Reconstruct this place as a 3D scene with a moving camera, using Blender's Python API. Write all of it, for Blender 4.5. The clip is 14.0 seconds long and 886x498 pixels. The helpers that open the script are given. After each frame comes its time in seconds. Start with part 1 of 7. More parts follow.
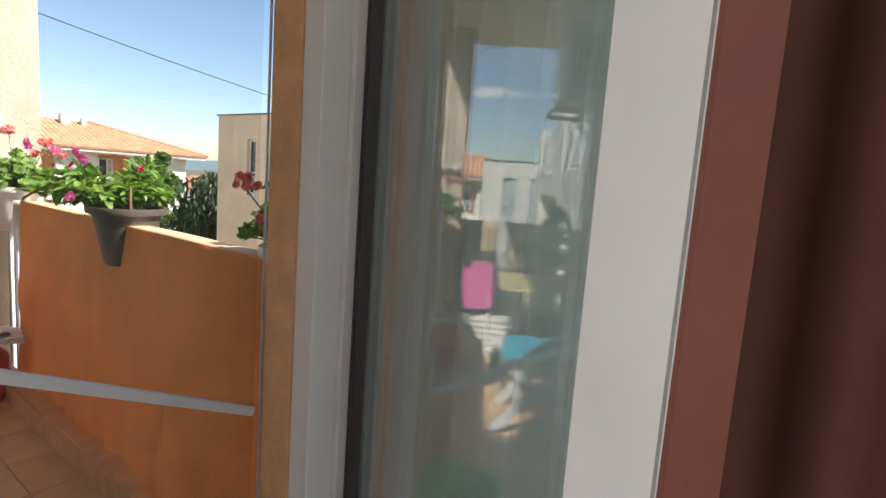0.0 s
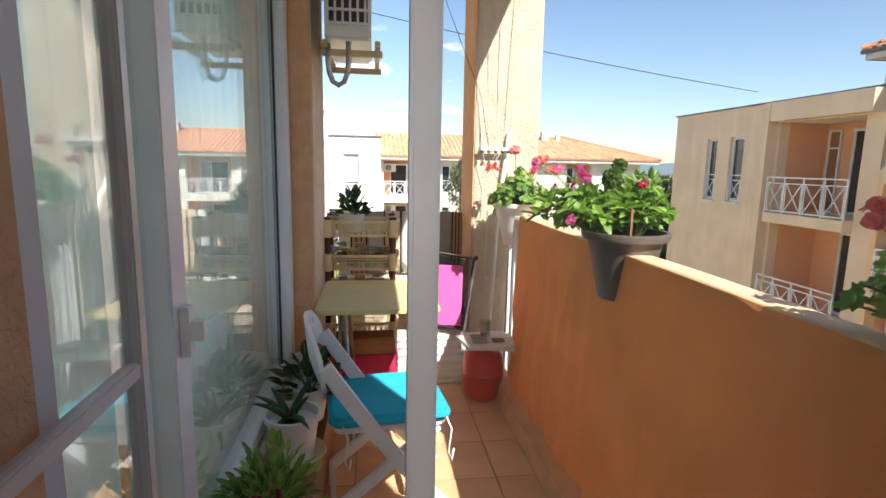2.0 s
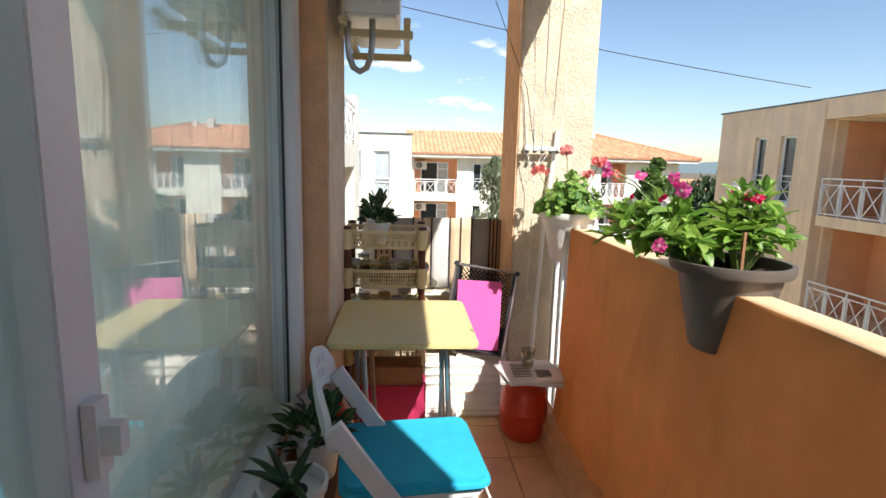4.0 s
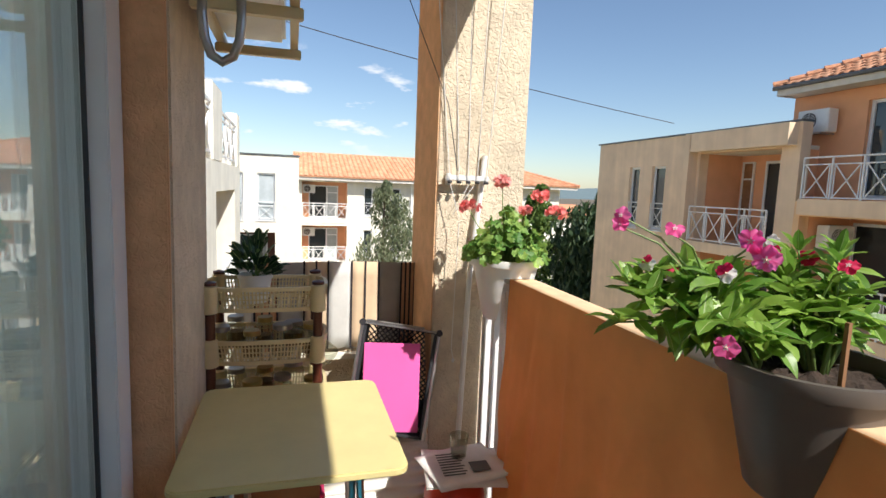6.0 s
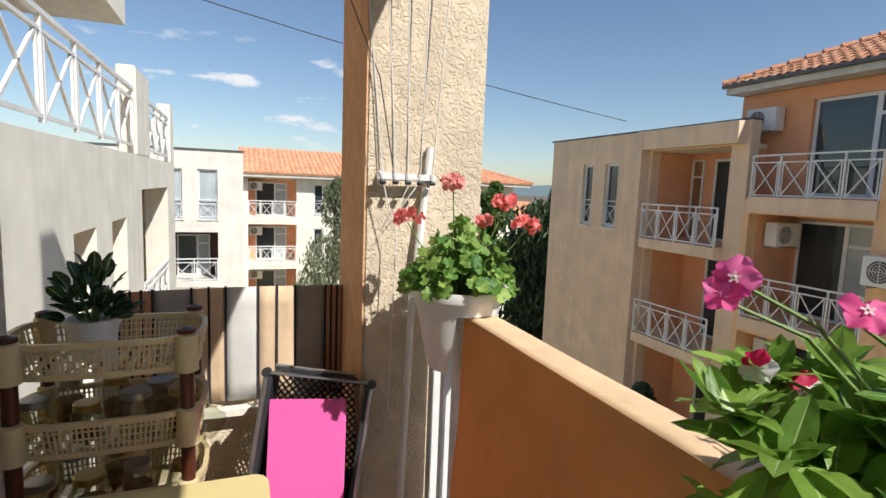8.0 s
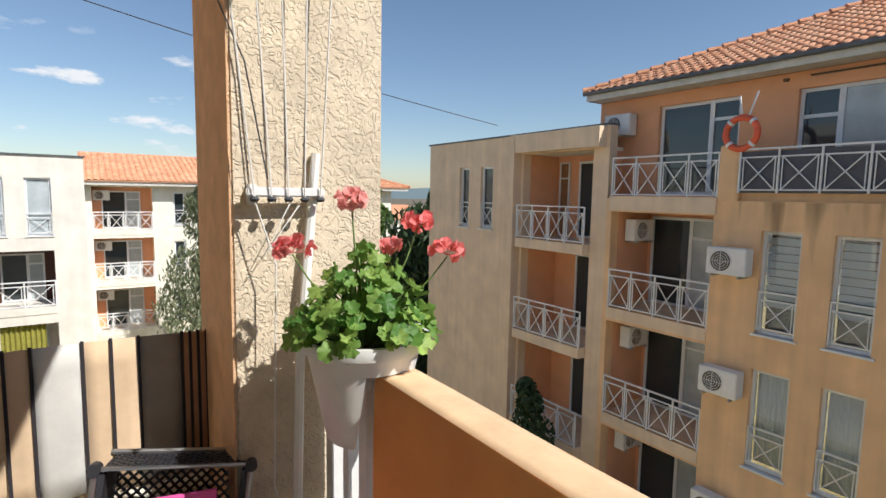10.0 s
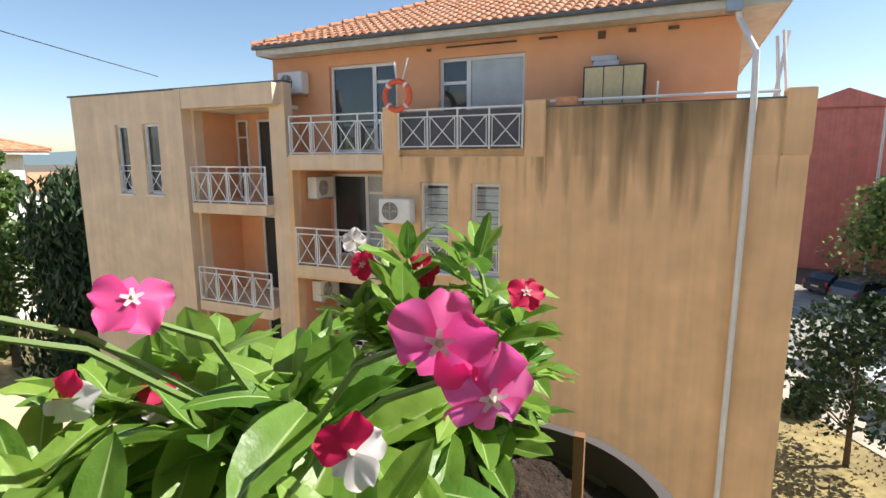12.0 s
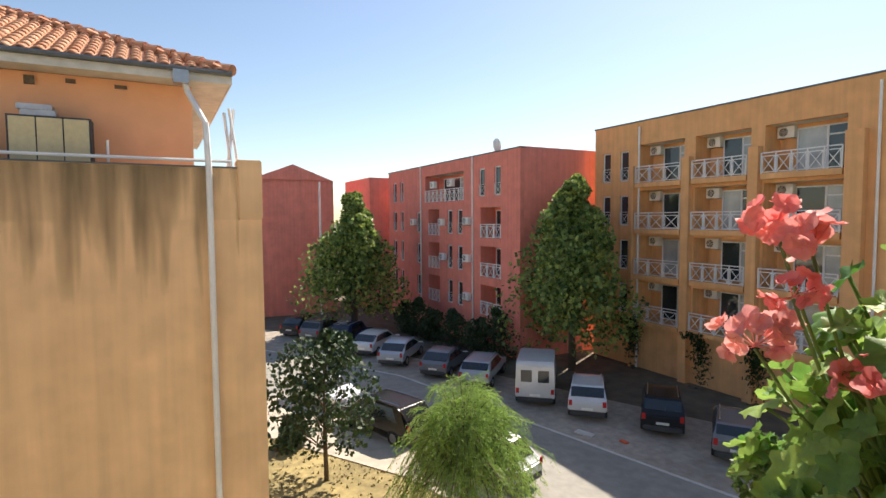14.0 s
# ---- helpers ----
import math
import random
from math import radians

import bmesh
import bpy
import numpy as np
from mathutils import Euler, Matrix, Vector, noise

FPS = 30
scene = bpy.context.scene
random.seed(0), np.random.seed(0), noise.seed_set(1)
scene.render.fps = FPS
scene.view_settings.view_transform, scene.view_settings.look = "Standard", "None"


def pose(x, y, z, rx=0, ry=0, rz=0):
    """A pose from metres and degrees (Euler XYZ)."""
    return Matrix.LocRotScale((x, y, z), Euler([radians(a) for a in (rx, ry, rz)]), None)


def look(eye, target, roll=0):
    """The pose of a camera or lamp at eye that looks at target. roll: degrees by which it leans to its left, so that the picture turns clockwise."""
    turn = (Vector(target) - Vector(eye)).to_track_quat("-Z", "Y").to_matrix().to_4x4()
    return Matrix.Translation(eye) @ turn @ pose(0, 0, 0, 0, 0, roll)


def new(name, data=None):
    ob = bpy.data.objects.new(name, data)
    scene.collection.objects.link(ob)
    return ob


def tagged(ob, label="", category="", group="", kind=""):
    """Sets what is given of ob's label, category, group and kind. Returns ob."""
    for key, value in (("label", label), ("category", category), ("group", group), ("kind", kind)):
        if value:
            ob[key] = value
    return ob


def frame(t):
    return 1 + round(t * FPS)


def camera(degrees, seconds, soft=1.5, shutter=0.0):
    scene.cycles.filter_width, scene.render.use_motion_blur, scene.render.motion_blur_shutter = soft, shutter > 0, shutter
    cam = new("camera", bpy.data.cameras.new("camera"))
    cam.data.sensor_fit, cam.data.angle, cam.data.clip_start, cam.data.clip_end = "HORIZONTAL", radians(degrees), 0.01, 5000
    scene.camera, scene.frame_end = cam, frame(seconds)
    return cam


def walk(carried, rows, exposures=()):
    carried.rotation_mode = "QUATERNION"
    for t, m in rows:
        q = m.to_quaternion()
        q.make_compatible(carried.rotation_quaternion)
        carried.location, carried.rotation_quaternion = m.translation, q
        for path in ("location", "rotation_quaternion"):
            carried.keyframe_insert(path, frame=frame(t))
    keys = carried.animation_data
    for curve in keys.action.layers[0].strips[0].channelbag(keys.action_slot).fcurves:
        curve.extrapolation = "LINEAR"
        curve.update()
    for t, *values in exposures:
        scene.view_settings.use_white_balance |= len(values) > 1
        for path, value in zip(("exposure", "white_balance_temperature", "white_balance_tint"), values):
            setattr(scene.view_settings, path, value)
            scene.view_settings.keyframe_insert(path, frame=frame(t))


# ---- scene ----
cam = camera(80.0, 14.0)
PATH = [
    (0, (-0.165, -0.335, 1.300), (1.431, 0.843, 1.051), 4.1),
    (0.3, (-0.172, -0.240, 1.316), (1.287, 1.128, 1.016), 3.3),
    (0.5, (-0.172, -0.228, 1.329), (1.065, 1.315, 1.027), 4.5),
    (0.6, (-0.175, -0.196, 1.328), (0.943, 1.43, 1.004), 3.2),
    (1, (-0.148, -0.029, 1.315), (0.598, 1.797, 0.986), 2.0),
    (1.5, (-0.12, 0.135, 1.335), (0.403, 2.039, 1.017), 1.8),
    (2, (-0.068, 0.26, 1.323), (0.19, 2.218, 1.008), 1.1),
    (2.2, (-0.036, 0.313, 1.339), (0.119, 2.282, 1.021), 1.1),
    (3.3, (-0.155, 0.575, 1.345), (0.0, 2.54, 1.02), 1.3),
    (4.3, (-0.024, 0.754, 1.342), (0.121, 2.721, 1.014), 1.5),
    (4.5, (-0.044, 0.825, 1.345), (0.109, 2.792, 1.016), 1.7),
    (5, (-0.066, 0.959, 1.362), (0.048, 2.932, 1.052), -1.0),
    (5.5, (-0.057, 1.16, 1.382), (0.214, 3.123, 1.113), -1.0),
    (6, (-0.057, 1.283, 1.373), (0.494, 3.192, 1.147), 2.2),
    (6.5, (-0.045, 1.456, 1.393), (0.75, 3.277, 1.167), 3.6),
    (7, (0.023, 1.554, 1.387), (0.851, 3.359, 1.147), 2.8),
    (7.2, (0.077, 1.606, 1.384), (0.845, 3.436, 1.14), 3.2),
    (9.3, (0.197, 2.111, 1.414), (0.894, 3.974, 1.211), 1.8),
    (9.5, (0.203, 2.149, 1.414), (1.017, 3.965, 1.22), 1.3),
    (9.9, (0.23, 2.134, 1.421), (1.294, 3.817, 1.229), 0.7),
    (10, (0.243, 2.126, 1.422), (1.359, 3.772, 1.217), 1.0),
    (10.5, (0.3, 2.028, 1.419), (1.677, 3.459, 1.183), 0.2),
    (11, (0.328, 1.951, 1.409), (1.878, 3.18, 1.117), 0.1),
    (11.5, (0.342, 1.918, 1.392), (2.016, 2.96, 1.057), 0.2),
    (12, (0.414, 1.815, 1.381), (2.215, 2.614, 1.039), -0.2),
    (12.5, (0.433, 1.747, 1.391), (2.355, 2.209, 1.081), -0.9),
    (13, (0.489, 1.764, 1.385), (2.476, 1.795, 1.16), -1.2),
    (13.3, (0.507, 1.726, 1.389), (2.484, 1.47, 1.22), -1.0),
    (13.5, (0.523, 1.657, 1.391), (2.465, 1.2, 1.251), -1.0),
    (14, (0.628, 1.547, 1.403), (2.388, 0.604, 1.286), -0.4),
]
walk(cam, [(t, look(eye, target, roll)) for t, eye, target, roll in PATH], [(0, 1.25, 6600, 10), (1.0, 1.45, 6650, 10), (2.2, 1.25, 6550, 10), (4.5, 0.95, 6500, 10), (6.5, 0.65, 6500, 10), (9.5, 0.35, 6400, 10), (10.5, 0.65, 6450, 10), (11.5, 0.95, 6500, 10), (12.5, 1.0, 6600, 10), (14, 1.05, 7200, 12)])

# ---- body ----

# world, sun, exposure
SUN_DIR = Vector((-1.0, 1.95, -2.3)).normalized()
world = bpy.data.worlds.new("sky")
scene.world = world
world.use_nodes = True
wt = world.node_tree
wt.nodes.clear()
w_out = wt.nodes.new("ShaderNodeOutputWorld")
w_bg = wt.nodes.new("ShaderNodeBackground")
w_sky = wt.nodes.new("ShaderNodeTexSky")
w_sky.sky_type = "NISHITA"
w_sky.sun_disc = False
w_sky.sun_elevation = math.asin(-SUN_DIR.z)
w_sky.sun_rotation = math.atan2(-SUN_DIR.x, -SUN_DIR.y)
w_sky.dust_density = 0.45
w_sky.ozone_density = 2.5
w_bg.inputs["Strength"].default_value = 0.086
# small cumulus low over the horizon to the north
w_co = wt.nodes.new("ShaderNodeTexCoord")
w_map = wt.nodes.new("ShaderNodeMapping")
w_map.inputs["Scale"].default_value = (1.0, 1.0, 3.0)
w_noise = wt.nodes.new("ShaderNodeTexNoise")
w_noise.inputs["Scale"].default_value = 8.5
w_noise.inputs["Detail"].default_value = 7.0
w_noise.inputs["Roughness"].default_value = 0.55
w_ramp = wt.nodes.new("ShaderNodeMapRange")
w_ramp.inputs["From Min"].default_value = 0.575
w_ramp.inputs["From Max"].default_value = 0.66
w_sep = wt.nodes.new("ShaderNodeSeparateXYZ")
w_lo = wt.nodes.new("ShaderNodeMapRange")
w_lo.inputs["From Min"].default_value = 0.05
w_lo.inputs["From Max"].default_value = 0.09
w_hi = wt.nodes.new("ShaderNodeMapRange")
w_hi.inputs["From Min"].default_value = 0.26
w_hi.inputs["From Max"].default_value = 0.18
w_m1 = wt.nodes.new("ShaderNodeMath")
w_m1.operation = "MULTIPLY"
w_m2 = wt.nodes.new("ShaderNodeMath")
w_m2.operation = "MULTIPLY"
w_mix = wt.nodes.new("ShaderNodeMixRGB")
w_mix.inputs["Color2"].default_value = (7.5, 7.7, 8.0, 1)
wt.links.new(w_co.outputs["Generated"], w_map.inputs["Vector"])
wt.links.new(w_map.outputs[0], w_noise.inputs["Vector"])
wt.links.new(w_noise.outputs[0], w_ramp.inputs["Value"])
wt.links.new(w_co.outputs["Generated"], w_sep.inputs[0])
wt.links.new(w_sep.outputs["Z"], w_lo.inputs["Value"])
wt.links.new(w_sep.outputs["Z"], w_hi.inputs["Value"])
wt.links.new(w_lo.outputs[0], w_m1.inputs[0])
wt.links.new(w_hi.outputs[0], w_m1.inputs[1])
wt.links.new(w_m1.outputs[0], w_m2.inputs[0])
wt.links.new(w_ramp.outputs[0], w_m2.inputs[1])
w_az = wt.nodes.new("ShaderNodeVectorMath")
w_az.operation = "DOT_PRODUCT"
w_az.inputs[1].default_value = (-0.03, 1.0, 0.0)
w_azr = wt.nodes.new("ShaderNodeMapRange")
w_azr.inputs["From Min"].default_value = 0.945
w_azr.inputs["From Max"].default_value = 0.962
w_m3 = wt.nodes.new("ShaderNodeMath")
w_m3.operation = "MULTIPLY"
wt.links.new(w_co.outputs["Generated"], w_az.inputs[0])
wt.links.new(w_az.outputs["Value"], w_azr.inputs["Value"])
wt.links.new(w_azr.outputs[0], w_m3.inputs[0])
wt.links.new(w_m2.outputs[0], w_m3.inputs[1])
wt.links.new(w_m3.outputs[0], w_mix.inputs["Fac"])
wt.links.new(w_sky.outputs[0], w_mix.inputs["Color1"])
wt.links.new(w_mix.outputs[0], w_bg.inputs["Color"])
wt.links.new(w_bg.outputs[0], w_out.inputs["Surface"])

sun = new("sun", bpy.data.lights.new("sun", "SUN"))
sun.data.energy = 4.2
sun.data.angle = radians(0.5)
sun.data.color = (1.0, 0.96, 0.90)
sun.matrix_world = look((0, 0, 30), Vector((0, 0, 30)) + SUN_DIR)

# added fill lamp behind the viewpoint, brightens the room and door leaf
lamp = new("room_fill_light", bpy.data.lights.new("room_fill_light", "AREA"))
lamp.data.shape, lamp.data.size, lamp.data.size_y = "RECTANGLE", 2.4, 1.7
lamp.data.energy, lamp.data.color = 11, (0.95, 0.98, 1.0)
lamp.matrix_world = look((-0.8, -2.96, 1.4), (-0.6, 0, 1.3))
# second added fill lamp, brightens the net curtains from inside
lamp2 = new("next_room_fill_light", bpy.data.lights.new("next_room_fill_light", "AREA"))
lamp2.data.shape, lamp2.data.size, lamp2.data.size_y = "RECTANGLE", 1.9, 1.6
lamp2.data.energy, lamp2.data.color = 20, (0.93, 0.99, 1.0)
lamp2.matrix_world = look((-2.98, 1.6, 1.4), (0, 1.6, 1.3))


# ---------- geometry helpers ----------
class Geo:
    """Vertices and faces of one mesh."""

    def __init__(self):
        self.v, self.f = [], []

    def add(self, verts, faces):
        n = len(self.v)
        self.v += [tuple(p) for p in verts]
        self.f += [tuple(i + n for i in f) for f in faces]
        return self

    def box(self, x0, x1, y0, y1, z0, z1, m=None):
        p = [(x, y, z) for z in (z0, z1) for y in (y0, y1) for x in (x0, x1)]
        if m is not None:
            p = [m @ Vector(q) for q in p]
        return self.add(p, [(0, 2, 3, 1), (4, 5, 7, 6), (0, 1, 5, 4), (2, 6, 7, 3), (0, 4, 6, 2), (1, 3, 7, 5)])

    def bar(self, a, b, w, h=None):
        """A square bar from a to b."""
        h = h or w
        a, b = Vector(a), Vector(b)
        d = b - a
        side = d.cross(Vector((0, 0, 1)))
        if side.length < 1e-4 * d.length:
            side = Vector((1, 0, 0))
        side.normalize()
        up = side.cross(d).normalized()
        p = [q + side * sx * w / 2 + up * sz * h / 2 for q in (a, b) for sx, sz in ((-1, -1), (1, -1), (1, 1), (-1, 1))]
        return self.add(p, [(0, 1, 2, 3), (7, 6, 5, 4), (0, 4, 5, 1), (1, 5, 6, 2), (2, 6, 7, 3), (3, 7, 4, 0)])

    def tube(self, pts, r, n=8, caps=True):
        """A round tube through the points; r is a number or one radius a point."""
        pts = [Vector(p) for p in pts]
        rr = r if isinstance(r, (list, tuple)) else [r] * len(pts)
        rings = []
        prev = None
        for i, p in enumerate(pts):
            d = (pts[min(i + 1, len(pts) - 1)] - pts[max(i - 1, 0)]).normalized()
            if prev is None:
                side = d.cross(Vector((0.13, 0.31, 1)))
                side = side.normalized() if side.length > 1e-3 else Vector((1, 0, 0))
            else:
                side = (prev - d * prev.dot(d)).normalized()
            prev = side
            up = d.cross(side)
            rings.append([p + (side * math.cos(a) + up * math.sin(a)) * rr[i] for a in (math.tau * k / n for k in range(n))])
        v = [q for ring in rings for q in ring]
        f = [(i * n + k, i * n + (k + 1) % n, (i + 1) * n + (k + 1) % n, (i + 1) * n + k) for i in range(len(pts) - 1) for k in range(n)]
        if caps:
            f += [tuple(range(n))[::-1], tuple(range((len(pts) - 1) * n, len(pts) * n))]
        return self.add(v, f)

    def lathe(self, prof, n=24, at=(0, 0, 0), closed=False, squash=1.0):
        """A turned shape; prof: (radius, height) pairs."""
        v = [(at[0] + r * math.cos(math.tau * k / n), at[1] + r * math.sin(math.tau * k / n) * squash, at[2] + z) for r, z in prof for k in range(n)]
        f = [(i * n + k, i * n + (k + 1) % n, (i + 1) * n + (k + 1) % n, (i + 1) * n + k) for i in range(len(prof) - 1) for k in range(n)]
        if closed:
            m = len(prof) - 1
            f += [(m * n + k, m * n + (k + 1) % n, (k + 1) % n, k) for k in range(n)]
        else:
            if prof[0][0] > 1e-6:
                f.append(tuple(range(n))[::-1])
            if prof[-1][0] > 1e-6:
                m = (len(prof) - 1) * n
                f.append(tuple(range(m, m + n)))
        return self.add(v, f)

    def sheet(self, fn, nu, nv, thick=0.0):
        """A surface fn(u, v), u and v from 0 to 1, given a thickness along its normals."""
        P = [[Vector(fn(i / nu, j / nv)) for i in range(nu + 1)] for j in range(nv + 1)]
        v = [p for row in P for p in row]
        w = nu + 1
        f = [(j * w + i, j * w + i + 1, (j + 1) * w + i + 1, (j + 1) * w + i) for j in range(nv) for i in range(nu)]
        if thick:
            N = []
            for j in range(nv + 1):
                for i in range(nu + 1):
                    a = P[j][min(i + 1, nu)] - P[j][max(i - 1, 0)]
                    b = P[min(j + 1, nv)][i] - P[max(j - 1, 0)][i]
                    N.append(a.cross(b).normalized())
            k = len(v)
            v = v + [p - n * thick for p, n in zip(v, N)]
            f = f + [tuple(q + k for q in reversed(g)) for g in f]
            edge = [i for i in range(w)] + [j * w + nu for j in range(1, nv + 1)] + [nv * w + i for i in range(nu - 1, -1, -1)] + [j * w for j in range(nv - 1, 0, -1)]
            f += [(edge[(q + 1) % len(edge)], edge[q], edge[q] + k, edge[(q + 1) % len(edge)] + k) for q in range(len(edge))]
        return self.add(v, f)

    def put(self, other, m):
        return self.add([m @ Vector(p) for p in other.v], other.f)


def mesh_of(name, geo, material, smooth=False, bevel=0.0):
    me = bpy.data.meshes.new(name)
    me.from_pydata([tuple(p) for p in geo.v], [], geo.f)
    if bevel:
        bm = bmesh.new()
        bm.from_mesh(me)
        edges = [e for e in bm.edges if len(e.link_faces) == 2 and e.calc_face_angle(0) > 0.6]
        bmesh.ops.bevel(bm, geom=edges, offset=bevel, segments=2, affect="EDGES", clamp_overlap=True)
        bm.to_mesh(me)
        bm.free()
    me.materials.append(material)
    if smooth:
        me.polygons.foreach_set("use_smooth", [True] * len(me.polygons))
        if smooth != "all":
            me.set_sharp_from_angle(angle=radians(38))
    me.update()
    return me


def part(name, geo, material, parent=None, label="", smooth=False, bevel=0.0, kind="", m=None):
    me = geo if isinstance(geo, bpy.types.Mesh) else mesh_of(name, geo, material, smooth, bevel)
    ob = new(name, me)
    ob.parent = parent
    if m is not None:
        ob.matrix_basis = m
    return tagged(ob, label=label, kind=kind)


def thing(name, m, label, category, group=""):
    ob = new(name)
    ob.empty_display_size = 0.1
    ob.matrix_basis = m
    return tagged(ob, label=label, category=category, group=group)


def rail_panel(g, a, b, z0, z1, cells, w=0.035, posts=True):
    """Cross-braced metal railing between two points of the plan."""
    ax, ay = a
    bx, by = b
    P = lambda s, z: (ax + (bx - ax) * s, ay + (by - ay) * s, z)
    zl = z1 - 0.16
    g.bar(P(0, z1), P(1, z1), w * 1.3, w)
    g.bar(P(0, zl), P(1, zl), w * 0.8)
    g.bar(P(0, z0 + 0.06), P(1, z0 + 0.06), w * 0.8)
    for k in range(cells + 1):
        g.bar(P(k / cells, z0), P(k / cells, z1), w)
    inset = 0.09
    for k in range(cells):
        s0, s1 = (k + inset) / cells, (k + 1 - inset) / cells
        g.bar(P(s0, z0 + 0.06), P(s0, zl), w * 0.55)
        g.bar(P(s1, z0 + 0.06), P(s1, zl), w * 0.55)
        g.bar(P(s0, z0 + 0.07), P(s1, zl), w * 0.6)
        g.bar(P(s0, zl), P(s1, z0 + 0.07), w * 0.6)


def wall_sheet(u0, u1, z0, z1, holes, thick, y0=0.0):
    """A wall along x with real openings; it faces -y and is thick towards +y. holes: (u0, u1, z0, z1)."""
    g = Geo()
    us = sorted({u0, u1} | {h[k] for h in holes for k in (0, 1)})
    zs = sorted({z0, z1} | {h[k] for h in holes for k in (2, 3)})
    us = [u for u in us if u0 - 1e-6 <= u <= u1 + 1e-6]
    zs = [z for z in zs if z0 - 1e-6 <= z <= z1 + 1e-6]
    nu, nz = len(us) - 1, len(zs) - 1
    solid = [[not any(h[0] < (us[i] + us[i + 1]) / 2 < h[1] and h[2] < (zs[j] + zs[j + 1]) / 2 < h[3] for h in holes) for i in range(nu)] for j in range(nz)]
    idx = {}

    def V(i, j, k):
        key = (i, j, k)
        if key not in idx:
            idx[key] = len(g.v)
            g.v.append((us[i], y0 + k * thick, zs[j]))
        return idx[key]

    S = lambda i, j: 0 <= i < nu and 0 <= j < nz and solid[j][i]
    for j in range(nz):
        for i in range(nu):
            if not solid[j][i]:
                continue
            g.f.append((V(i, j, 0), V(i + 1, j, 0), V(i + 1, j + 1, 0), V(i, j + 1, 0)))
            g.f.append((V(i, j, 1), V(i, j + 1, 1), V(i + 1, j + 1, 1), V(i + 1, j, 1)))
            if not S(i - 1, j):
                g.f.append((V(i, j, 0), V(i, j + 1, 0), V(i, j + 1, 1), V(i, j, 1)))
            if not S(i + 1, j):
                g.f.append((V(i + 1, j, 0), V(i + 1, j, 1), V(i + 1, j + 1, 1), V(i + 1, j + 1, 0)))
            if not S(i, j - 1):
                g.f.append((V(i, j, 0), V(i, j, 1), V(i + 1, j, 1), V(i + 1, j, 0)))
            if not S(i, j + 1):
                g.f.append((V(i, j + 1, 0), V(i + 1, j + 1, 0), V(i + 1, j + 1, 1), V(i, j + 1, 1)))
    return g


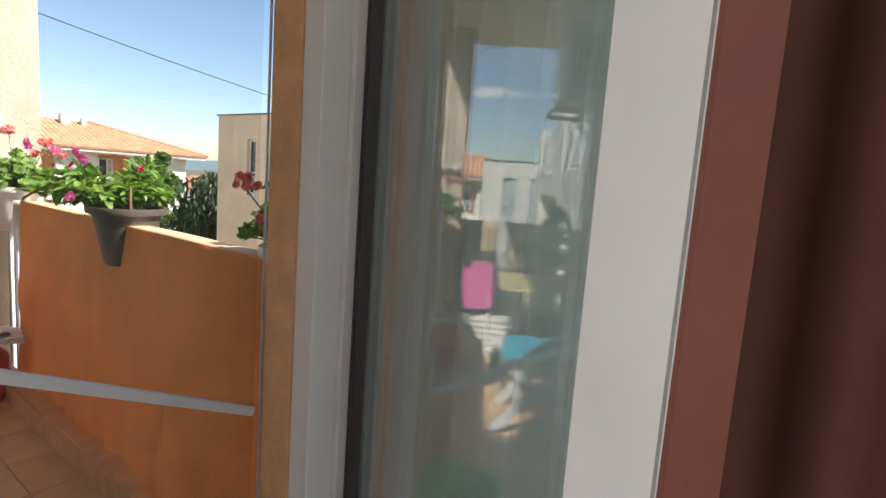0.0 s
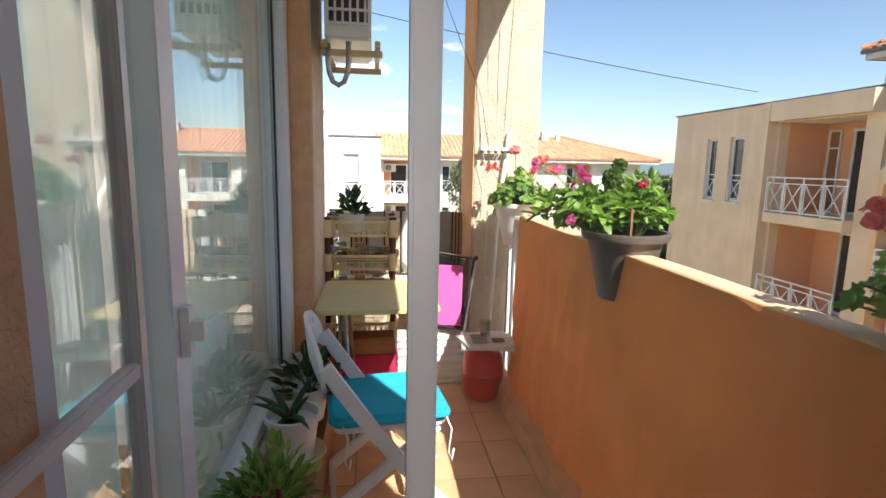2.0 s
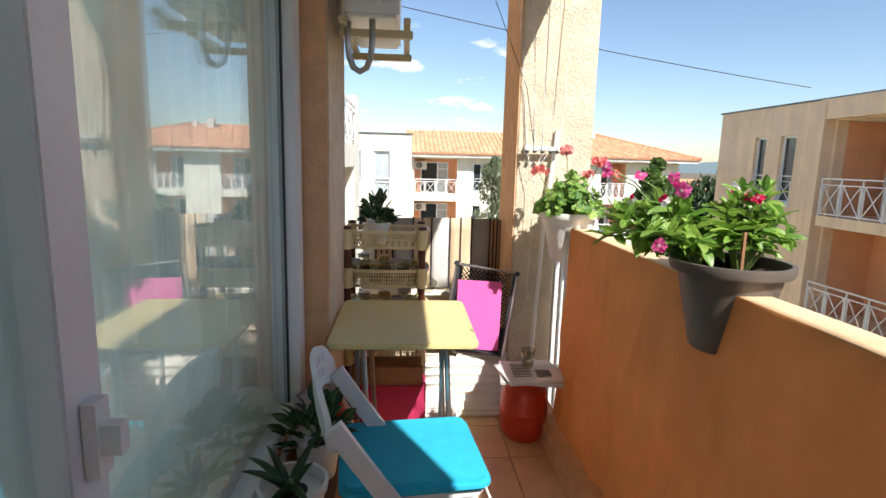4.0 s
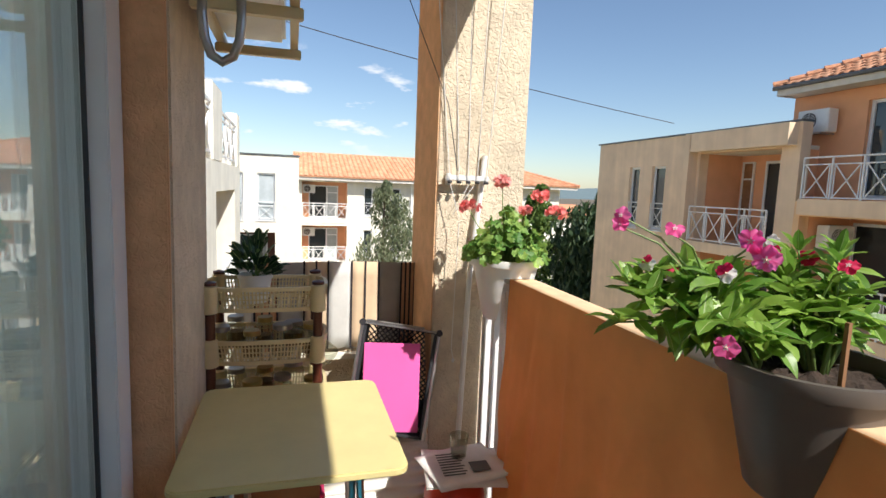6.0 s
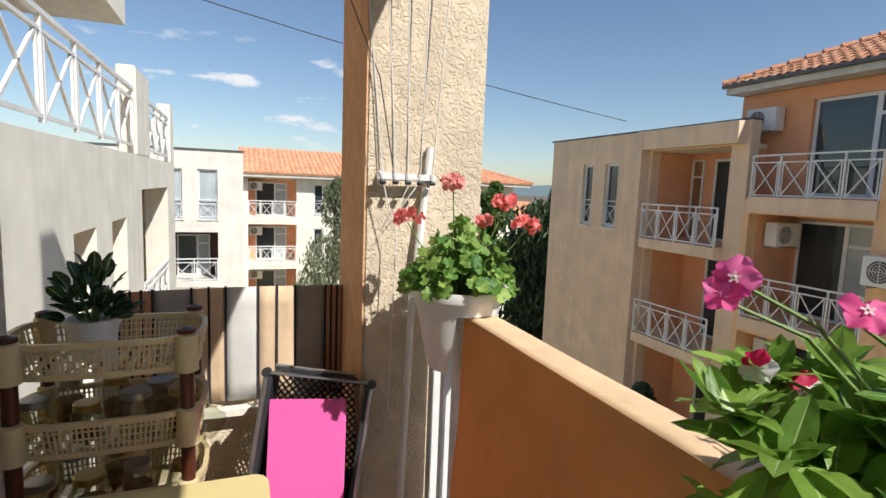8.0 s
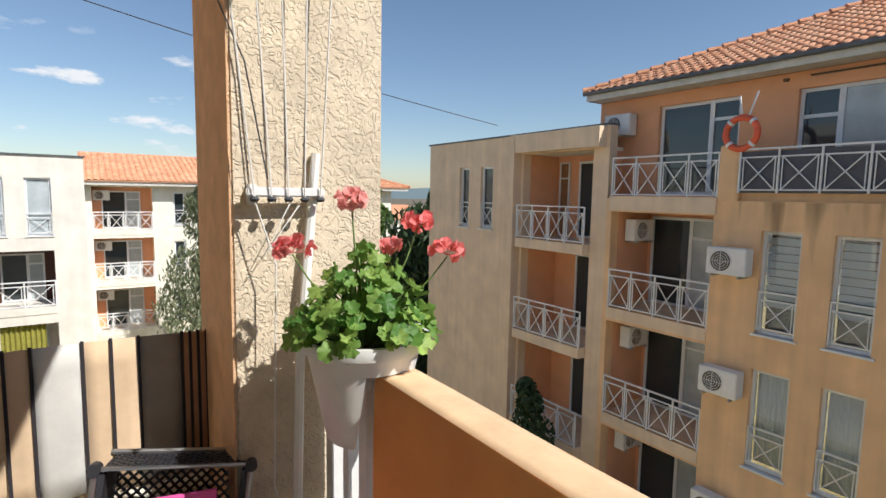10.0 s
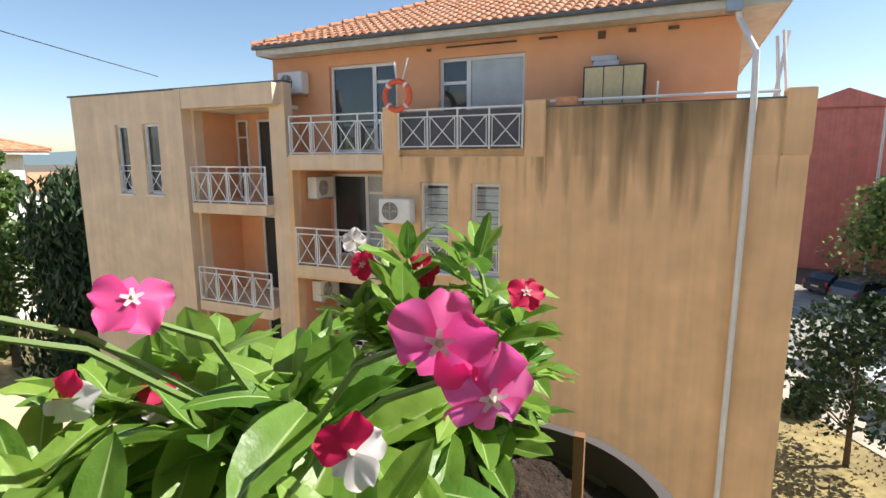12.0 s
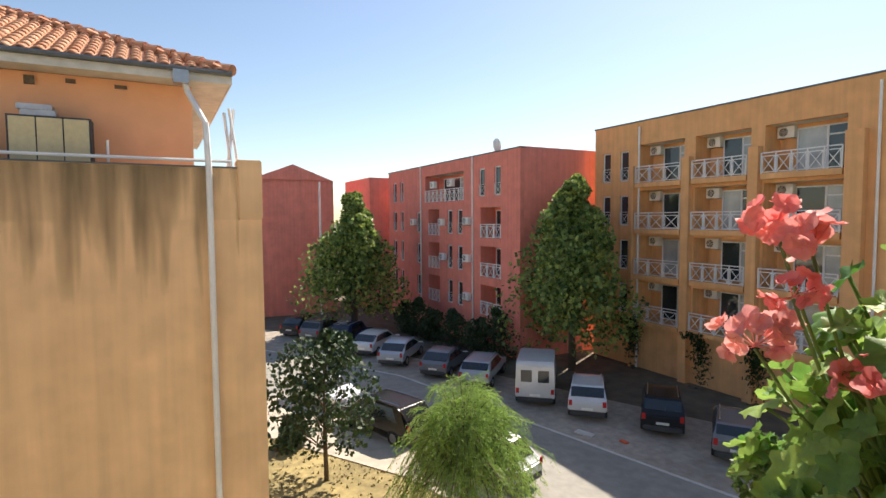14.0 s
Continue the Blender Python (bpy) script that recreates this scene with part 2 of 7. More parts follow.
# ---------- materials ----------
def mat(name, color, rough=0.7, metal=0.0, var=0.15, scale=8.0, bump=0.0, bump_scale=60.0, var2=0.1, scale2=1.2, spec=0.5, coords="Object", streaks=0.0, trans=0.0, sheen=0.0, per_object=0.0, per_island=0.0, hue=None, crack=False):
    """Procedural surface: colour varied at two scales, fine relief, optional rain streaks and see-through light."""
    m = bpy.data.materials.new(name)
    m.use_nodes = True
    nt = m.node_tree
    N, L = nt.nodes, nt.links
    b = N["Principled BSDF"]
    out = N["Material Output"]
    b.inputs["Roughness"].default_value = rough
    b.inputs["Metallic"].default_value = metal
    b.inputs["Specular IOR Level"].default_value = spec
    tc = N.new("ShaderNodeTexCoord")
    src = tc.outputs[coords]

    def noise_tex(s, detail=4.0, rgh=0.6):
        t = N.new("ShaderNodeTexNoise")
        t.inputs["Scale"].default_value = s
        t.inputs["Detail"].default_value = detail
        t.inputs["Roughness"].default_value = rgh
        L.new(src, t.inputs["Vector"])
        return t

    def mul(a, k0, k1, col):
        mr = N.new("ShaderNodeMapRange")
        mr.inputs["From Min"].default_value = 0.3
        mr.inputs["From Max"].default_value = 0.7
        mr.inputs["To Min"].default_value = k0
        mr.inputs["To Max"].default_value = k1
        L.new(a, mr.inputs["Value"])
        mx = N.new("ShaderNodeMixRGB")
        mx.blend_type = "MULTIPLY"
        mx.inputs["Fac"].default_value = 1.0
        L.new(col, mx.inputs["Color1"])
        L.new(mr.outputs[0], mx.inputs["Color2"])
        return mx.outputs[0]

    base = N.new("ShaderNodeRGB")
    base.outputs[0].default_value = (*color, 1)
    col = base.outputs[0]
    if hue:
        other = N.new("ShaderNodeMixRGB")
        other.inputs["Color2"].default_value = (*hue, 1)
        L.new(col, other.inputs["Color1"])
        if per_island:
            geo = N.new("ShaderNodeNewGeometry")
            L.new(geo.outputs["Random Per Island"], other.inputs["Fac"])
        else:
            oi = N.new("ShaderNodeObjectInfo")
            L.new(oi.outputs["Random"], other.inputs["Fac"])
        col = other.outputs[0]
    if var:
        col = mul(noise_tex(scale).outputs[0], 1 - var, 1 + var * 0.6, col)
    if var2:
        col = mul(noise_tex(scale2, 2.0).outputs[0], 1 - var2, 1 + var2 * 0.6, col)
    if streaks:
        mp = N.new("ShaderNodeMapping")
        mp.inputs["Scale"].default_value = (3.0, 3.0, 0.12)
        L.new(src, mp.inputs["Vector"])
        st = N.new("ShaderNodeTexNoise")
        st.inputs["Scale"].default_value = 1.6
        st.inputs["Detail"].default_value = 5.0
        L.new(mp.outputs[0], st.inputs["Vector"])
        col = mul(st.outputs[0], 1 - streaks, 1.05, col)
    L.new(col, b.inputs["Base Color"])
    if bump:
        bt = noise_tex(bump_scale, 6.0, 0.6)
        h = bt.outputs[0]
        if crack:
            vor = N.new("ShaderNodeTexNoise")
            vor.inputs["Scale"].default_value = bump_scale * 0.6
            vor.inputs["Detail"].default_value = 2.0
            vor.inputs["Distortion"].default_value = 1.6
            L.new(src, vor.inputs["Vector"])
            mr = N.new("ShaderNodeMapRange")
            mr.inputs["From Min"].default_value = 0.42
            mr.inputs["From Max"].default_value = 0.52
            L.new(vor.outputs[0], mr.inputs["Value"])
            ad = N.new("ShaderNodeMath")
            ad.operation = "ADD"
            L.new(mr.outputs[0], ad.inputs[0])
            L.new(h, ad.inputs[1])
            h = ad.outputs[0]
        bn = N.new("ShaderNodeBump")
        bn.inputs["Strength"].default_value = 1.0
        bn.inputs["Distance"].default_value = bump
        L.new(h, bn.inputs["Height"])
        L.new(bn.outputs[0], b.inputs["Normal"])
    if trans:
        tr = N.new("ShaderNodeBsdfTranslucent")
        L.new(col, tr.inputs["Color"])
        mx = N.new("ShaderNodeMixShader")
        mx.inputs["Fac"].default_value = trans
        L.new(b.outputs[0], mx.inputs[1])
        L.new(tr.outputs[0], mx.inputs[2])
        L.new(mx.outputs[0], out.inputs["Surface"])
    return m


def glass_mat(name, tint=(0.85, 0.9, 0.9), ior=1.9, rough=0.0):
    m = bpy.data.materials.new(name)
    m.use_nodes = True
    nt = m.node_tree
    nt.nodes.remove(nt.nodes["Principled BSDF"])
    t = nt.nodes.new("ShaderNodeBsdfTransparent")
    t.inputs[0].default_value = (*tint, 1)
    g = nt.nodes.new("ShaderNodeBsdfGlossy")
    g.inputs["Roughness"].default_value = rough
    lw = nt.nodes.new("ShaderNodeLayerWeight")
    lw.inputs["Blend"].default_value = 0.5
    pw = nt.nodes.new("ShaderNodeMath")
    pw.operation = "POWER"
    pw.inputs[1].default_value = 3.0
    fr = nt.nodes.new("ShaderNodeMath")
    fr.operation = "MULTIPLY_ADD"
    fr.inputs[1].default_value = 0.30 * ior
    fr.inputs[2].default_value = 0.035 * ior
    nt.links.new(lw.outputs["Facing"], pw.inputs[0])
    nt.links.new(pw.outputs[0], fr.inputs[0])
    mx = nt.nodes.new("ShaderNodeMixShader")
    nt.links.new(fr.outputs[0], mx.inputs[0])
    nt.links.new(t.outputs[0], mx.inputs[1])
    nt.links.new(g.outputs[0], mx.inputs[2])
    nt.links.new(mx.outputs[0], nt.nodes["Material Output"].inputs[0])
    return m


M = dict(
    # on pier and pillar, peach is the shaded tone and cream the lit one
    plaster=mat("plaster_peach", (0.74, 0.44, 0.24), 0.9, bump=0.0011, bump_scale=80, scale=14, crack=True),
    plaster_cream=mat("plaster_cream", (0.70, 0.59, 0.44), 0.9, bump=0.0024, bump_scale=70, scale=12, crack=True),
    wall_orange=mat("render_orange", (0.82, 0.42, 0.23), 0.9, bump=0.001, bump_scale=30, scale=2, var=0.05, var2=0.06),
    wall_tan_warm=mat("render_tan_warm", (0.86, 0.56, 0.31), 0.92, bump=0.001, bump_scale=25, scale=1.5, var=0.06, streaks=0.10),
    wall_tan=mat("render_tan", (0.82, 0.63, 0.44), 0.92, bump=0.001, bump_scale=25, scale=1.5, var=0.06, streaks=0.07),
    wall_cream=mat("render_cream", (0.80, 0.77, 0.67), 0.9, bump=0.001, bump_scale=25, scale=2, var=0.06, streaks=0.05),
    wall_grey=mat("render_pale", (0.76, 0.72, 0.64), 0.9, bump=0.001, bump_scale=25, scale=2, var=0.06, streaks=0.05),
    wall_red=mat("render_red", (0.78, 0.26, 0.20), 0.9, bump=0.001, bump_scale=20, scale=1, var=0.05, streaks=0.1),
    wall_ochre=mat("render_ochre", (0.80, 0.43, 0.19), 0.9, bump=0.001, bump_scale=20, scale=1, var=0.05, streaks=0.1),
    white=mat("white_paint", (0.78, 0.78, 0.77), 0.45, var=0.06, scale=20),
    pvc=mat("white_pvc", (0.76, 0.78, 0.80), 0.35, var=0.05, scale=6, var2=0.06),
    pvc_dark=mat("grey_seal", (0.05, 0.05, 0.055), 0.6, var=0.1),
    # opaque: the darkness of unlit rooms is put into this colour
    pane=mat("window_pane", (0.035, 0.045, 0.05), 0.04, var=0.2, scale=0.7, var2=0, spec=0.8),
    curtain=mat("pane_with_blind", (0.46, 0.51, 0.53), 0.12, var=0.2, scale=1.5, var2=0.1, spec=0.7),
    tiles=mat("clay_roof_tile", (0.62, 0.27, 0.14), 0.85, var=0.25, scale=7, bump=0.002, bump_scale=50, hue=(0.74, 0.40, 0.24), per_island=1),
    tile_obj=mat("clay_tile_single", (0.62, 0.27, 0.14), 0.85, var=0.25, scale=7, bump=0.002, bump_scale=50, hue=(0.74, 0.40, 0.24)),
    fascia=mat("eave_board", (0.62, 0.60, 0.55), 0.7, scale=4),
    gutter=mat("dark_gutter", (0.10, 0.11, 0.12), 0.5),
    floor=mat("balcony_floor_tile", (0.70, 0.44, 0.24), 0.45, var=0.12, scale=9, bump=0.0006, bump_scale=80, hue=(0.74, 0.48, 0.27)),
    grout=mat("grout", (0.42, 0.28, 0.17), 0.9),
    cloth=mat("orange_cloth", (0.90, 0.41, 0.14), 0.85, var=0.12, scale=3.5, var2=0.10, scale2=1.0, bump=0.0006, bump_scale=350, trans=0.22),
    railcap=mat("cream_rail_cap", (0.80, 0.55, 0.33), 0.7, var=0.15, scale=14, bump=0.001),
    plastic_white=mat("white_plastic", (0.80, 0.79, 0.76), 0.35, var=0.06, scale=10),
    plastic_yellow=mat("cream_plastic", (0.72, 0.60, 0.34), 0.4, var=0.08, scale=12, trans=0.12),
    table=mat("yellow_laminate", (0.70, 0.58, 0.27), 0.35, var=0.06, scale=9, var2=0.06),
    blue=mat("turquoise_cushion", (0.02, 0.42, 0.62), 0.9, var=0.1, scale=20, bump=0.0015, bump_scale=200),
    chair=mat("white_chair_plastic", (0.74, 0.77, 0.80), 0.35, var=0.05),
    pot_grey=mat("taupe_pot", (0.12, 0.10, 0.085), 0.45, var=0.08, scale=10, var2=0.12),
    soil=mat("potting_soil", (0.05, 0.03, 0.02), 0.95, var=0.5, scale=60, bump=0.01, bump_scale=90),
    leaf=mat("leaf_green", (0.12, 0.27, 0.035), 0.36, var=0.2, scale=30, trans=0.42, hue=(0.36, 0.54, 0.10), bump=0.001, bump_scale=90),
    leaf_ger=mat("geranium_leaf", (0.09, 0.24, 0.04), 0.5, var=0.25, scale=40, trans=0.42, hue=(0.38, 0.55, 0.13), bump=0.001, bump_scale=120),
    leaf_dark=mat("dark_leaf", (0.015, 0.055, 0.02), 0.4, var=0.25, scale=30, trans=0.1, hue=(0.04, 0.11, 0.03)),
    stem=mat("plant_stem", (0.16, 0.25, 0.06), 0.6),
    pink=mat("pink_petal", (0.96, 0.09, 0.38), 0.55, var=0.06, scale=40, trans=0.55, hue=(0.98, 0.22, 0.54)),
    crimson=mat("crimson_petal", (0.80, 0.02, 0.12), 0.6, var=0.15, scale=40, trans=0.5),
    petal_white=mat("white_petal", (0.93, 0.88, 0.90), 0.6, trans=0.5),
    red=mat("coral_petal", (0.98, 0.27, 0.26), 0.6, var=0.15, scale=60, trans=0.4, hue=(0.97, 0.50, 0.46)),
    metal=mat("grey_metal", (0.45, 0.45, 0.45), 0.35, 0.9),
    bottle=mat("red_gas_bottle", (0.55, 0.05, 0.02), 0.45, var=0.2, scale=14, var2=0.15),
    paper=mat("newsprint", (0.78, 0.76, 0.72), 0.8),
    ink=mat("ink", (0.12, 0.12, 0.12), 0.8),
    bag_pink=mat("pink_board", (0.84, 0.13, 0.43), 0.6, var=0.06, scale=4),
    crate=mat("black_crate", (0.03, 0.03, 0.035), 0.5, var=0.2),
    crimson_box=mat("crimson_fabric", (0.42, 0.02, 0.09), 0.8, var=0.1, scale=10),
    wood=mat("brown_wood", (0.30, 0.15, 0.07), 0.6, var=0.25, scale=6),
    brown=mat("dark_brown_plastic", (0.09, 0.025, 0.012), 0.4),
    foam=mat("pale_foam", (0.74, 0.71, 0.64), 0.7, var=0.05, scale=5),
    blind=mat("grey_blue_blind", (0.42, 0.48, 0.54), 0.8, var=0.08, scale=4),
    glass=glass_mat("clear_glass", (0.93, 0.95, 0.95), 1.6),
    window_glass=glass_mat("window_glass", (0.96, 0.985, 0.98), 2.5),
    asphalt=mat("asphalt", (0.32, 0.30, 0.26), 0.9, var=0.15, scale=2, bump=0.003, bump_scale=60),
    paving=mat("concrete_paving", (0.50, 0.43, 0.34), 0.9, var=0.2, scale=1.5, bump=0.002, bump_scale=30),
    bays=mat("brick_paving_grey", (0.42, 0.36, 0.29), 0.9, var=0.25, scale=2.5, bump=0.004, bump_scale=25, var2=0.2, scale2=0.4),
    grass=mat("dry_grass", (0.36, 0.28, 0.12), 0.95, var=0.35, scale=3, var2=0.3, scale2=0.5, bump=0.02, bump_scale=20, hue=None),
    # soil tone with shade put into the base colour
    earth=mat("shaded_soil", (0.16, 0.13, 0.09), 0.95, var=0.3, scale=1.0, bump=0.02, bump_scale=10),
    bark=mat("bark", (0.14, 0.10, 0.07), 0.9, var=0.3, scale=12, bump=0.01, bump_scale=30),
    foliage=mat("tree_foliage", (0.05, 0.11, 0.02), 0.55, var=0.2, scale=2, trans=0.4, hue=(0.20, 0.30, 0.07), per_island=1),
    foliage_plane=mat("plane_foliage", (0.05, 0.12, 0.03), 0.5, var=0.2, scale=2, trans=0.4, hue=(0.42, 0.52, 0.14), per_island=1),
    foliage_light=mat("light_foliage", (0.18, 0.32, 0.05), 0.6, var=0.2, scale=2, trans=0.45, hue=(0.38, 0.52, 0.14), per_island=1),
    foliage_grey=mat("grey_foliage", (0.12, 0.16, 0.08), 0.6, var=0.2, scale=2, trans=0.3, hue=(0.26, 0.28, 0.16), per_island=1),
    foliage_dark=mat("dark_foliage", (0.02, 0.05, 0.015), 0.6, var=0.2, scale=2, trans=0.15, hue=(0.05, 0.09, 0.03), per_island=1),
    buoy=mat("buoy_orange", (0.80, 0.13, 0.05), 0.5),
    tyre=mat("tyre", (0.02, 0.02, 0.02), 0.8),
    car_glass=mat("car_glass", (0.02, 0.025, 0.03), 0.05, spec=0.9, var=0),
    tail=mat("tail_lamp", (0.45, 0.02, 0.02), 0.25),
    number_plate=mat("plate", (0.75, 0.75, 0.72), 0.4),
)

# ---------- the balcony shell ----------
def setting(name, geo, material, label="", smooth=False, bevel=0.0):
    ob = part(name, geo, material, None, label, smooth, bevel, "structure")
    return ob


WX = -0.45          # face of the flat's long wall
RX0, RX1 = 0.73, 0.81   # parapet
FAR_Y = 3.86
setting("floor", Geo().box(-0.6, 0.86, 0.60, FAR_Y + 0.06, -0.25, -0.01), M["grout"], "pale grout under the balcony floor tiles")
setting("ceiling", Geo().box(-0.6, 0.80, 0.622, FAR_Y + 0.05, 2.45, 2.62), M["plaster_cream"], "cream rendered slab of the balcony above")
# long wall with the window band
wg = wall_sheet(0.622, 2.72, -0.25, 2.45, [(0.88, 2.70, 0.38, 2.2)], 0.22)
wl = setting("wall_west", wg, M["plaster"], "peach rough plaster wall below and round the window")
wl.matrix_basis = Matrix.Translation((WX, 0, 0)) @ Matrix.Rotation(radians(90), 4, "Z")
setting("wall_pier", Geo().box(-0.67, -0.34, 2.722, 3.26, -0.25, 2.45), M["plaster_cream"], "plastered pier between window and open end", bevel=0.006)
# added slab: the shade of the pier's front is in its peach colour
setting("wall_pier_front", Geo().box(-0.455, -0.344, 2.702, 2.72, -0.01, 2.45), M["plaster"], "pier face in darker peach, its shade put into the colour", bevel=0.004)
# end wall with the door
dw = wall_sheet(-0.67, 0.86, -0.25, 2.9, [(-0.305, 0.49, 0.02, 2.15)], 0.09)
setting("wall_south", dw, M["plaster"], "peach rough plaster wall with the balcony door").matrix_basis = Matrix.Translation((0, 0.51, 0))
# room behind the door
setting("room_floor", Geo().box(-3.0, 0.86, -3.0, 0.508, -0.2, 0.0), M["wood"], "brown floor of the room")
setting("room_ceiling", Geo().box(-3.0, 0.86, -3.0, 0.508, 2.5, 2.6), M["white"], "white ceiling of the room")
# opening invented to go with the next room's fill lamp
setting("wall_room_west", wall_sheet(-3.0, 2.8, -0.2, 2.6, [(0.6, 2.6, 0.55, 2.25)], 0.1), M["white"], "unseen white wall of the room with an added opening").matrix_basis = Matrix.Translation((-3.0, 0, 0)) @ Matrix.Rotation(radians(90), 4, "Z")
setting("wall_room_east", Geo().box(0.80, 0.86, -2.99, 0.508, 0.0, 2.5), M["white"], "white wall of the room")
# opening invented to go with the room's fill lamp
setting("wall_room_south", wall_sheet(-3.0, 0.86, -0.2, 2.6, [(-2.0, 0.4, 0.55, 2.25)], 0.1), M["white"], "unseen white wall of the room with a wide added opening").matrix_basis = Matrix.Translation((0, -3.1, 0))
setting("wall_room_north", Geo().box(-3.0, -0.67, 2.72, 2.82, -0.2, 2.6), M["white"], "white wall of the next room")
setting("floor_next_room", Geo().box(-3.0, -0.67, 0.509, 2.72, -0.2, 0.0), M["wood"], "brown floor of the next room")
setting("ceiling_next_room", Geo().box(-3.0, -0.67, 0.509, 2.72, 2.5, 2.6), M["white"], "white ceiling of the next room")
# pillar and kerb
setting("pillar", Geo().box(0.53, 0.93, 3.45, FAR_Y, -3.0, 5.5), M["plaster_cream"], "tall cream pillar of rough plaster", bevel=0.006)
# added sheet: the shade of this side is painted in peach
setting("pillar_edge", Geo().box(0.525, 0.529, 3.446, FAR_Y, -0.01, 5.5), M["plaster"], "thin peach sheet giving the pillar's inner side its shade")
setting("kerb", Geo().box(0.625, 0.725, 0.622, 3.44, -0.01, 0.11), M["plaster"], "low rendered kerb under the parapet", bevel=0.01)
setting("slab_edge", Geo().box(0.735, 0.90, 0.622, 3.44, -0.30, -0.02), M["plaster_cream"], "edge of the balcony slab")

# parapet: posts and top rail under an orange cloth
par = thing("balcony_parapet", pose(0, 0, 0), "balcony railing wrapped in orange cloth with a pale top", "railing")
g = Geo()
for k in range(20):
    g.box(0.765, 0.785, 0.70 + k * 0.125, 0.72 + k * 0.125, -0.02, 1.02)
part("balusters", g, M["white"], par, "white metal balusters")
part("top_rail", Geo().box(RX0 + 0.004, RX1 - 0.004, 0.622, 3.08, 1.02, 1.045), M["railcap"], par, "pale top board", bevel=0.004)


def cloth_in(u, v):
    y = 0.62 + 2.46 * u
    z = 1.05 - 0.93 * v
    s = v ** 1.2
    fold = 0.026 * math.sin(y * 19 + 2 * noise.noise(Vector((y * 1.5, 0, 3)))) * s
    fold += 0.03 * noise.noise(Vector((y * 4.0, z * 1.2, 0.3))) * s
    drape = 0.042 * math.sin((y * 1.3 + (1 - v) * 1.4) * 7.0) * s * (1.5 - y * 0.3)
    near = max(0.0, 1.9 - y)
    sweep = 0.034 * math.sin(y * 9.0 - z * 7.0 + 1.2 * math.sin(y * 3.1)) * s * min(1.0, 0.25 + near)
    sweep += 0.030 * max(0.0, math.sin((y * 1.0 + z * 0.9) * 15.0)) ** 3 * s * min(1.0, near + 0.15)
    warp = 2.0 * noise.noise(Vector((y * 2.2, z * 0.9, 1.7)))
    crease = 0.016 * (1 - abs(math.sin(y * 10.5 + z * 1.1 + warp))) ** 4 * min(1.0, v * 2.5)
    crease += 0.008 * (1 - abs(math.sin(y * 27 - z * 1.6 + 2 * warp))) ** 3 * min(1.0, v * 2.0)
    belly = 0.05 * near * math.sin(math.pi * min(1, v * 1.05)) + 0.02 * near * math.sin((y + v * 0.9) * 12)
    return (RX0 - 0.004 - abs(fold) - max(0, drape) * 0.6 - crease - belly * 0.5 - abs(sweep), y, z)


def cloth_top(u, v):
    y = 0.62 + 2.46 * v
    return (RX0 - 0.004 + (RX1 - RX0 + 0.008) * u, y, 1.049 + 0.003 * math.sin(math.pi * u) + 0.0012 * math.sin(y * 9))


part("cloth", Geo().sheet(cloth_in, 150, 44), M["cloth"], par, "orange cloth hanging in folds", smooth="all")
part("cloth_top", Geo().sheet(cloth_top, 4, 60, 0.003), M["railcap"], par, "faded cloth over the top rail", smooth="all")
part("cloth_outer", Geo().sheet(lambda u, v: (RX1 + 0.004 + 0.004 * math.sin(u * 60) * v, 0.62 + 2.46 * u, 1.048 - 1.02 * v), 90, 6), M["cloth"], par, "outer side of the orange cloth", smooth="all")
part("end_post", Geo().box(0.745, 0.785, 3.16, 3.20, -0.02, 0.99).box(0.745, 0.785, 3.36, 3.40, -0.02, 0.99).box(0.745, 0.785, 3.26, 3.29, -0.02, 0.99).box(0.74, 0.79, 3.125, 3.44, 0.99, 1.02), M["white"], par, "white painted metal end of the railing")

# far end: railing hung with a striped awning cloth
end = thing("striped_screen", pose(0, 0, 0), "end railing hung with striped awning cloth, cream, grey and orange", "railing")
stripes = [("w", 0.08), ("o", 0.10), ("g", 0.12), ("p", 0.11), ("w", 0.11), ("p", 0.13), ("g", 0.11), ("o", 0.15)]
M["st_w"] = mat("awning_white", (0.70, 0.69, 0.66), 0.85, bump=0.0006, bump_scale=300, trans=0.15)
M["st_o"] = mat("awning_orange", (0.66, 0.36, 0.20), 0.85, bump=0.0006, bump_scale=300, trans=0.15)
M["st_g"] = mat("awning_grey", (0.42, 0.40, 0.37), 0.85, bump=0.0006, bump_scale=300, trans=0.15)
M["st_p"] = mat("awning_peach", (0.80, 0.60, 0.40), 0.85, bump=0.0006, bump_scale=300, trans=0.15)
M["st_b"] = mat("awning_line", (0.03, 0.025, 0.03), 0.85)
x = -0.30
dark = Geo()
for code, w in stripes:
    x0, x1 = x, min(x + w, 0.526)

    def strip(u, v, x0=x0, x1=x1):
        xx = x0 + (x1 - x0) * u
        return (xx, 3.80 + 0.006 * math.sin(xx * 31) * v, 1.00 + 0.012 * math.sin(xx * 3 + 1) - 0.42 * v)

    part("stripe", Geo().sheet(strip, 4, 6, 0.002), M["st_" + code], end, smooth="all")
    if code in "op":
        for q in (0.0, 0.5, 1.0) if code == "p" else (0.0, 0.33, 0.66, 1.0):
            xx = x0 + (x1 - x0) * q
            yy = 3.80 + 0.006 * math.sin(xx * 31)
            dark.box(xx - 0.004, xx + 0.004, 3.795 - 0.002, 3.797, 0.59, 1.005 + 0.012 * math.sin(xx * 3 + 1))
    x = x1
part("stripe_line", dark, M["st_b"], end, "thin black stripe lines")
setting("end_ledge", Geo().box(-0.31, 0.524, 3.815, FAR_Y + 0.04, -0.25, 0.585), M["plaster_cream"], "rendered upstand at the balcony end")
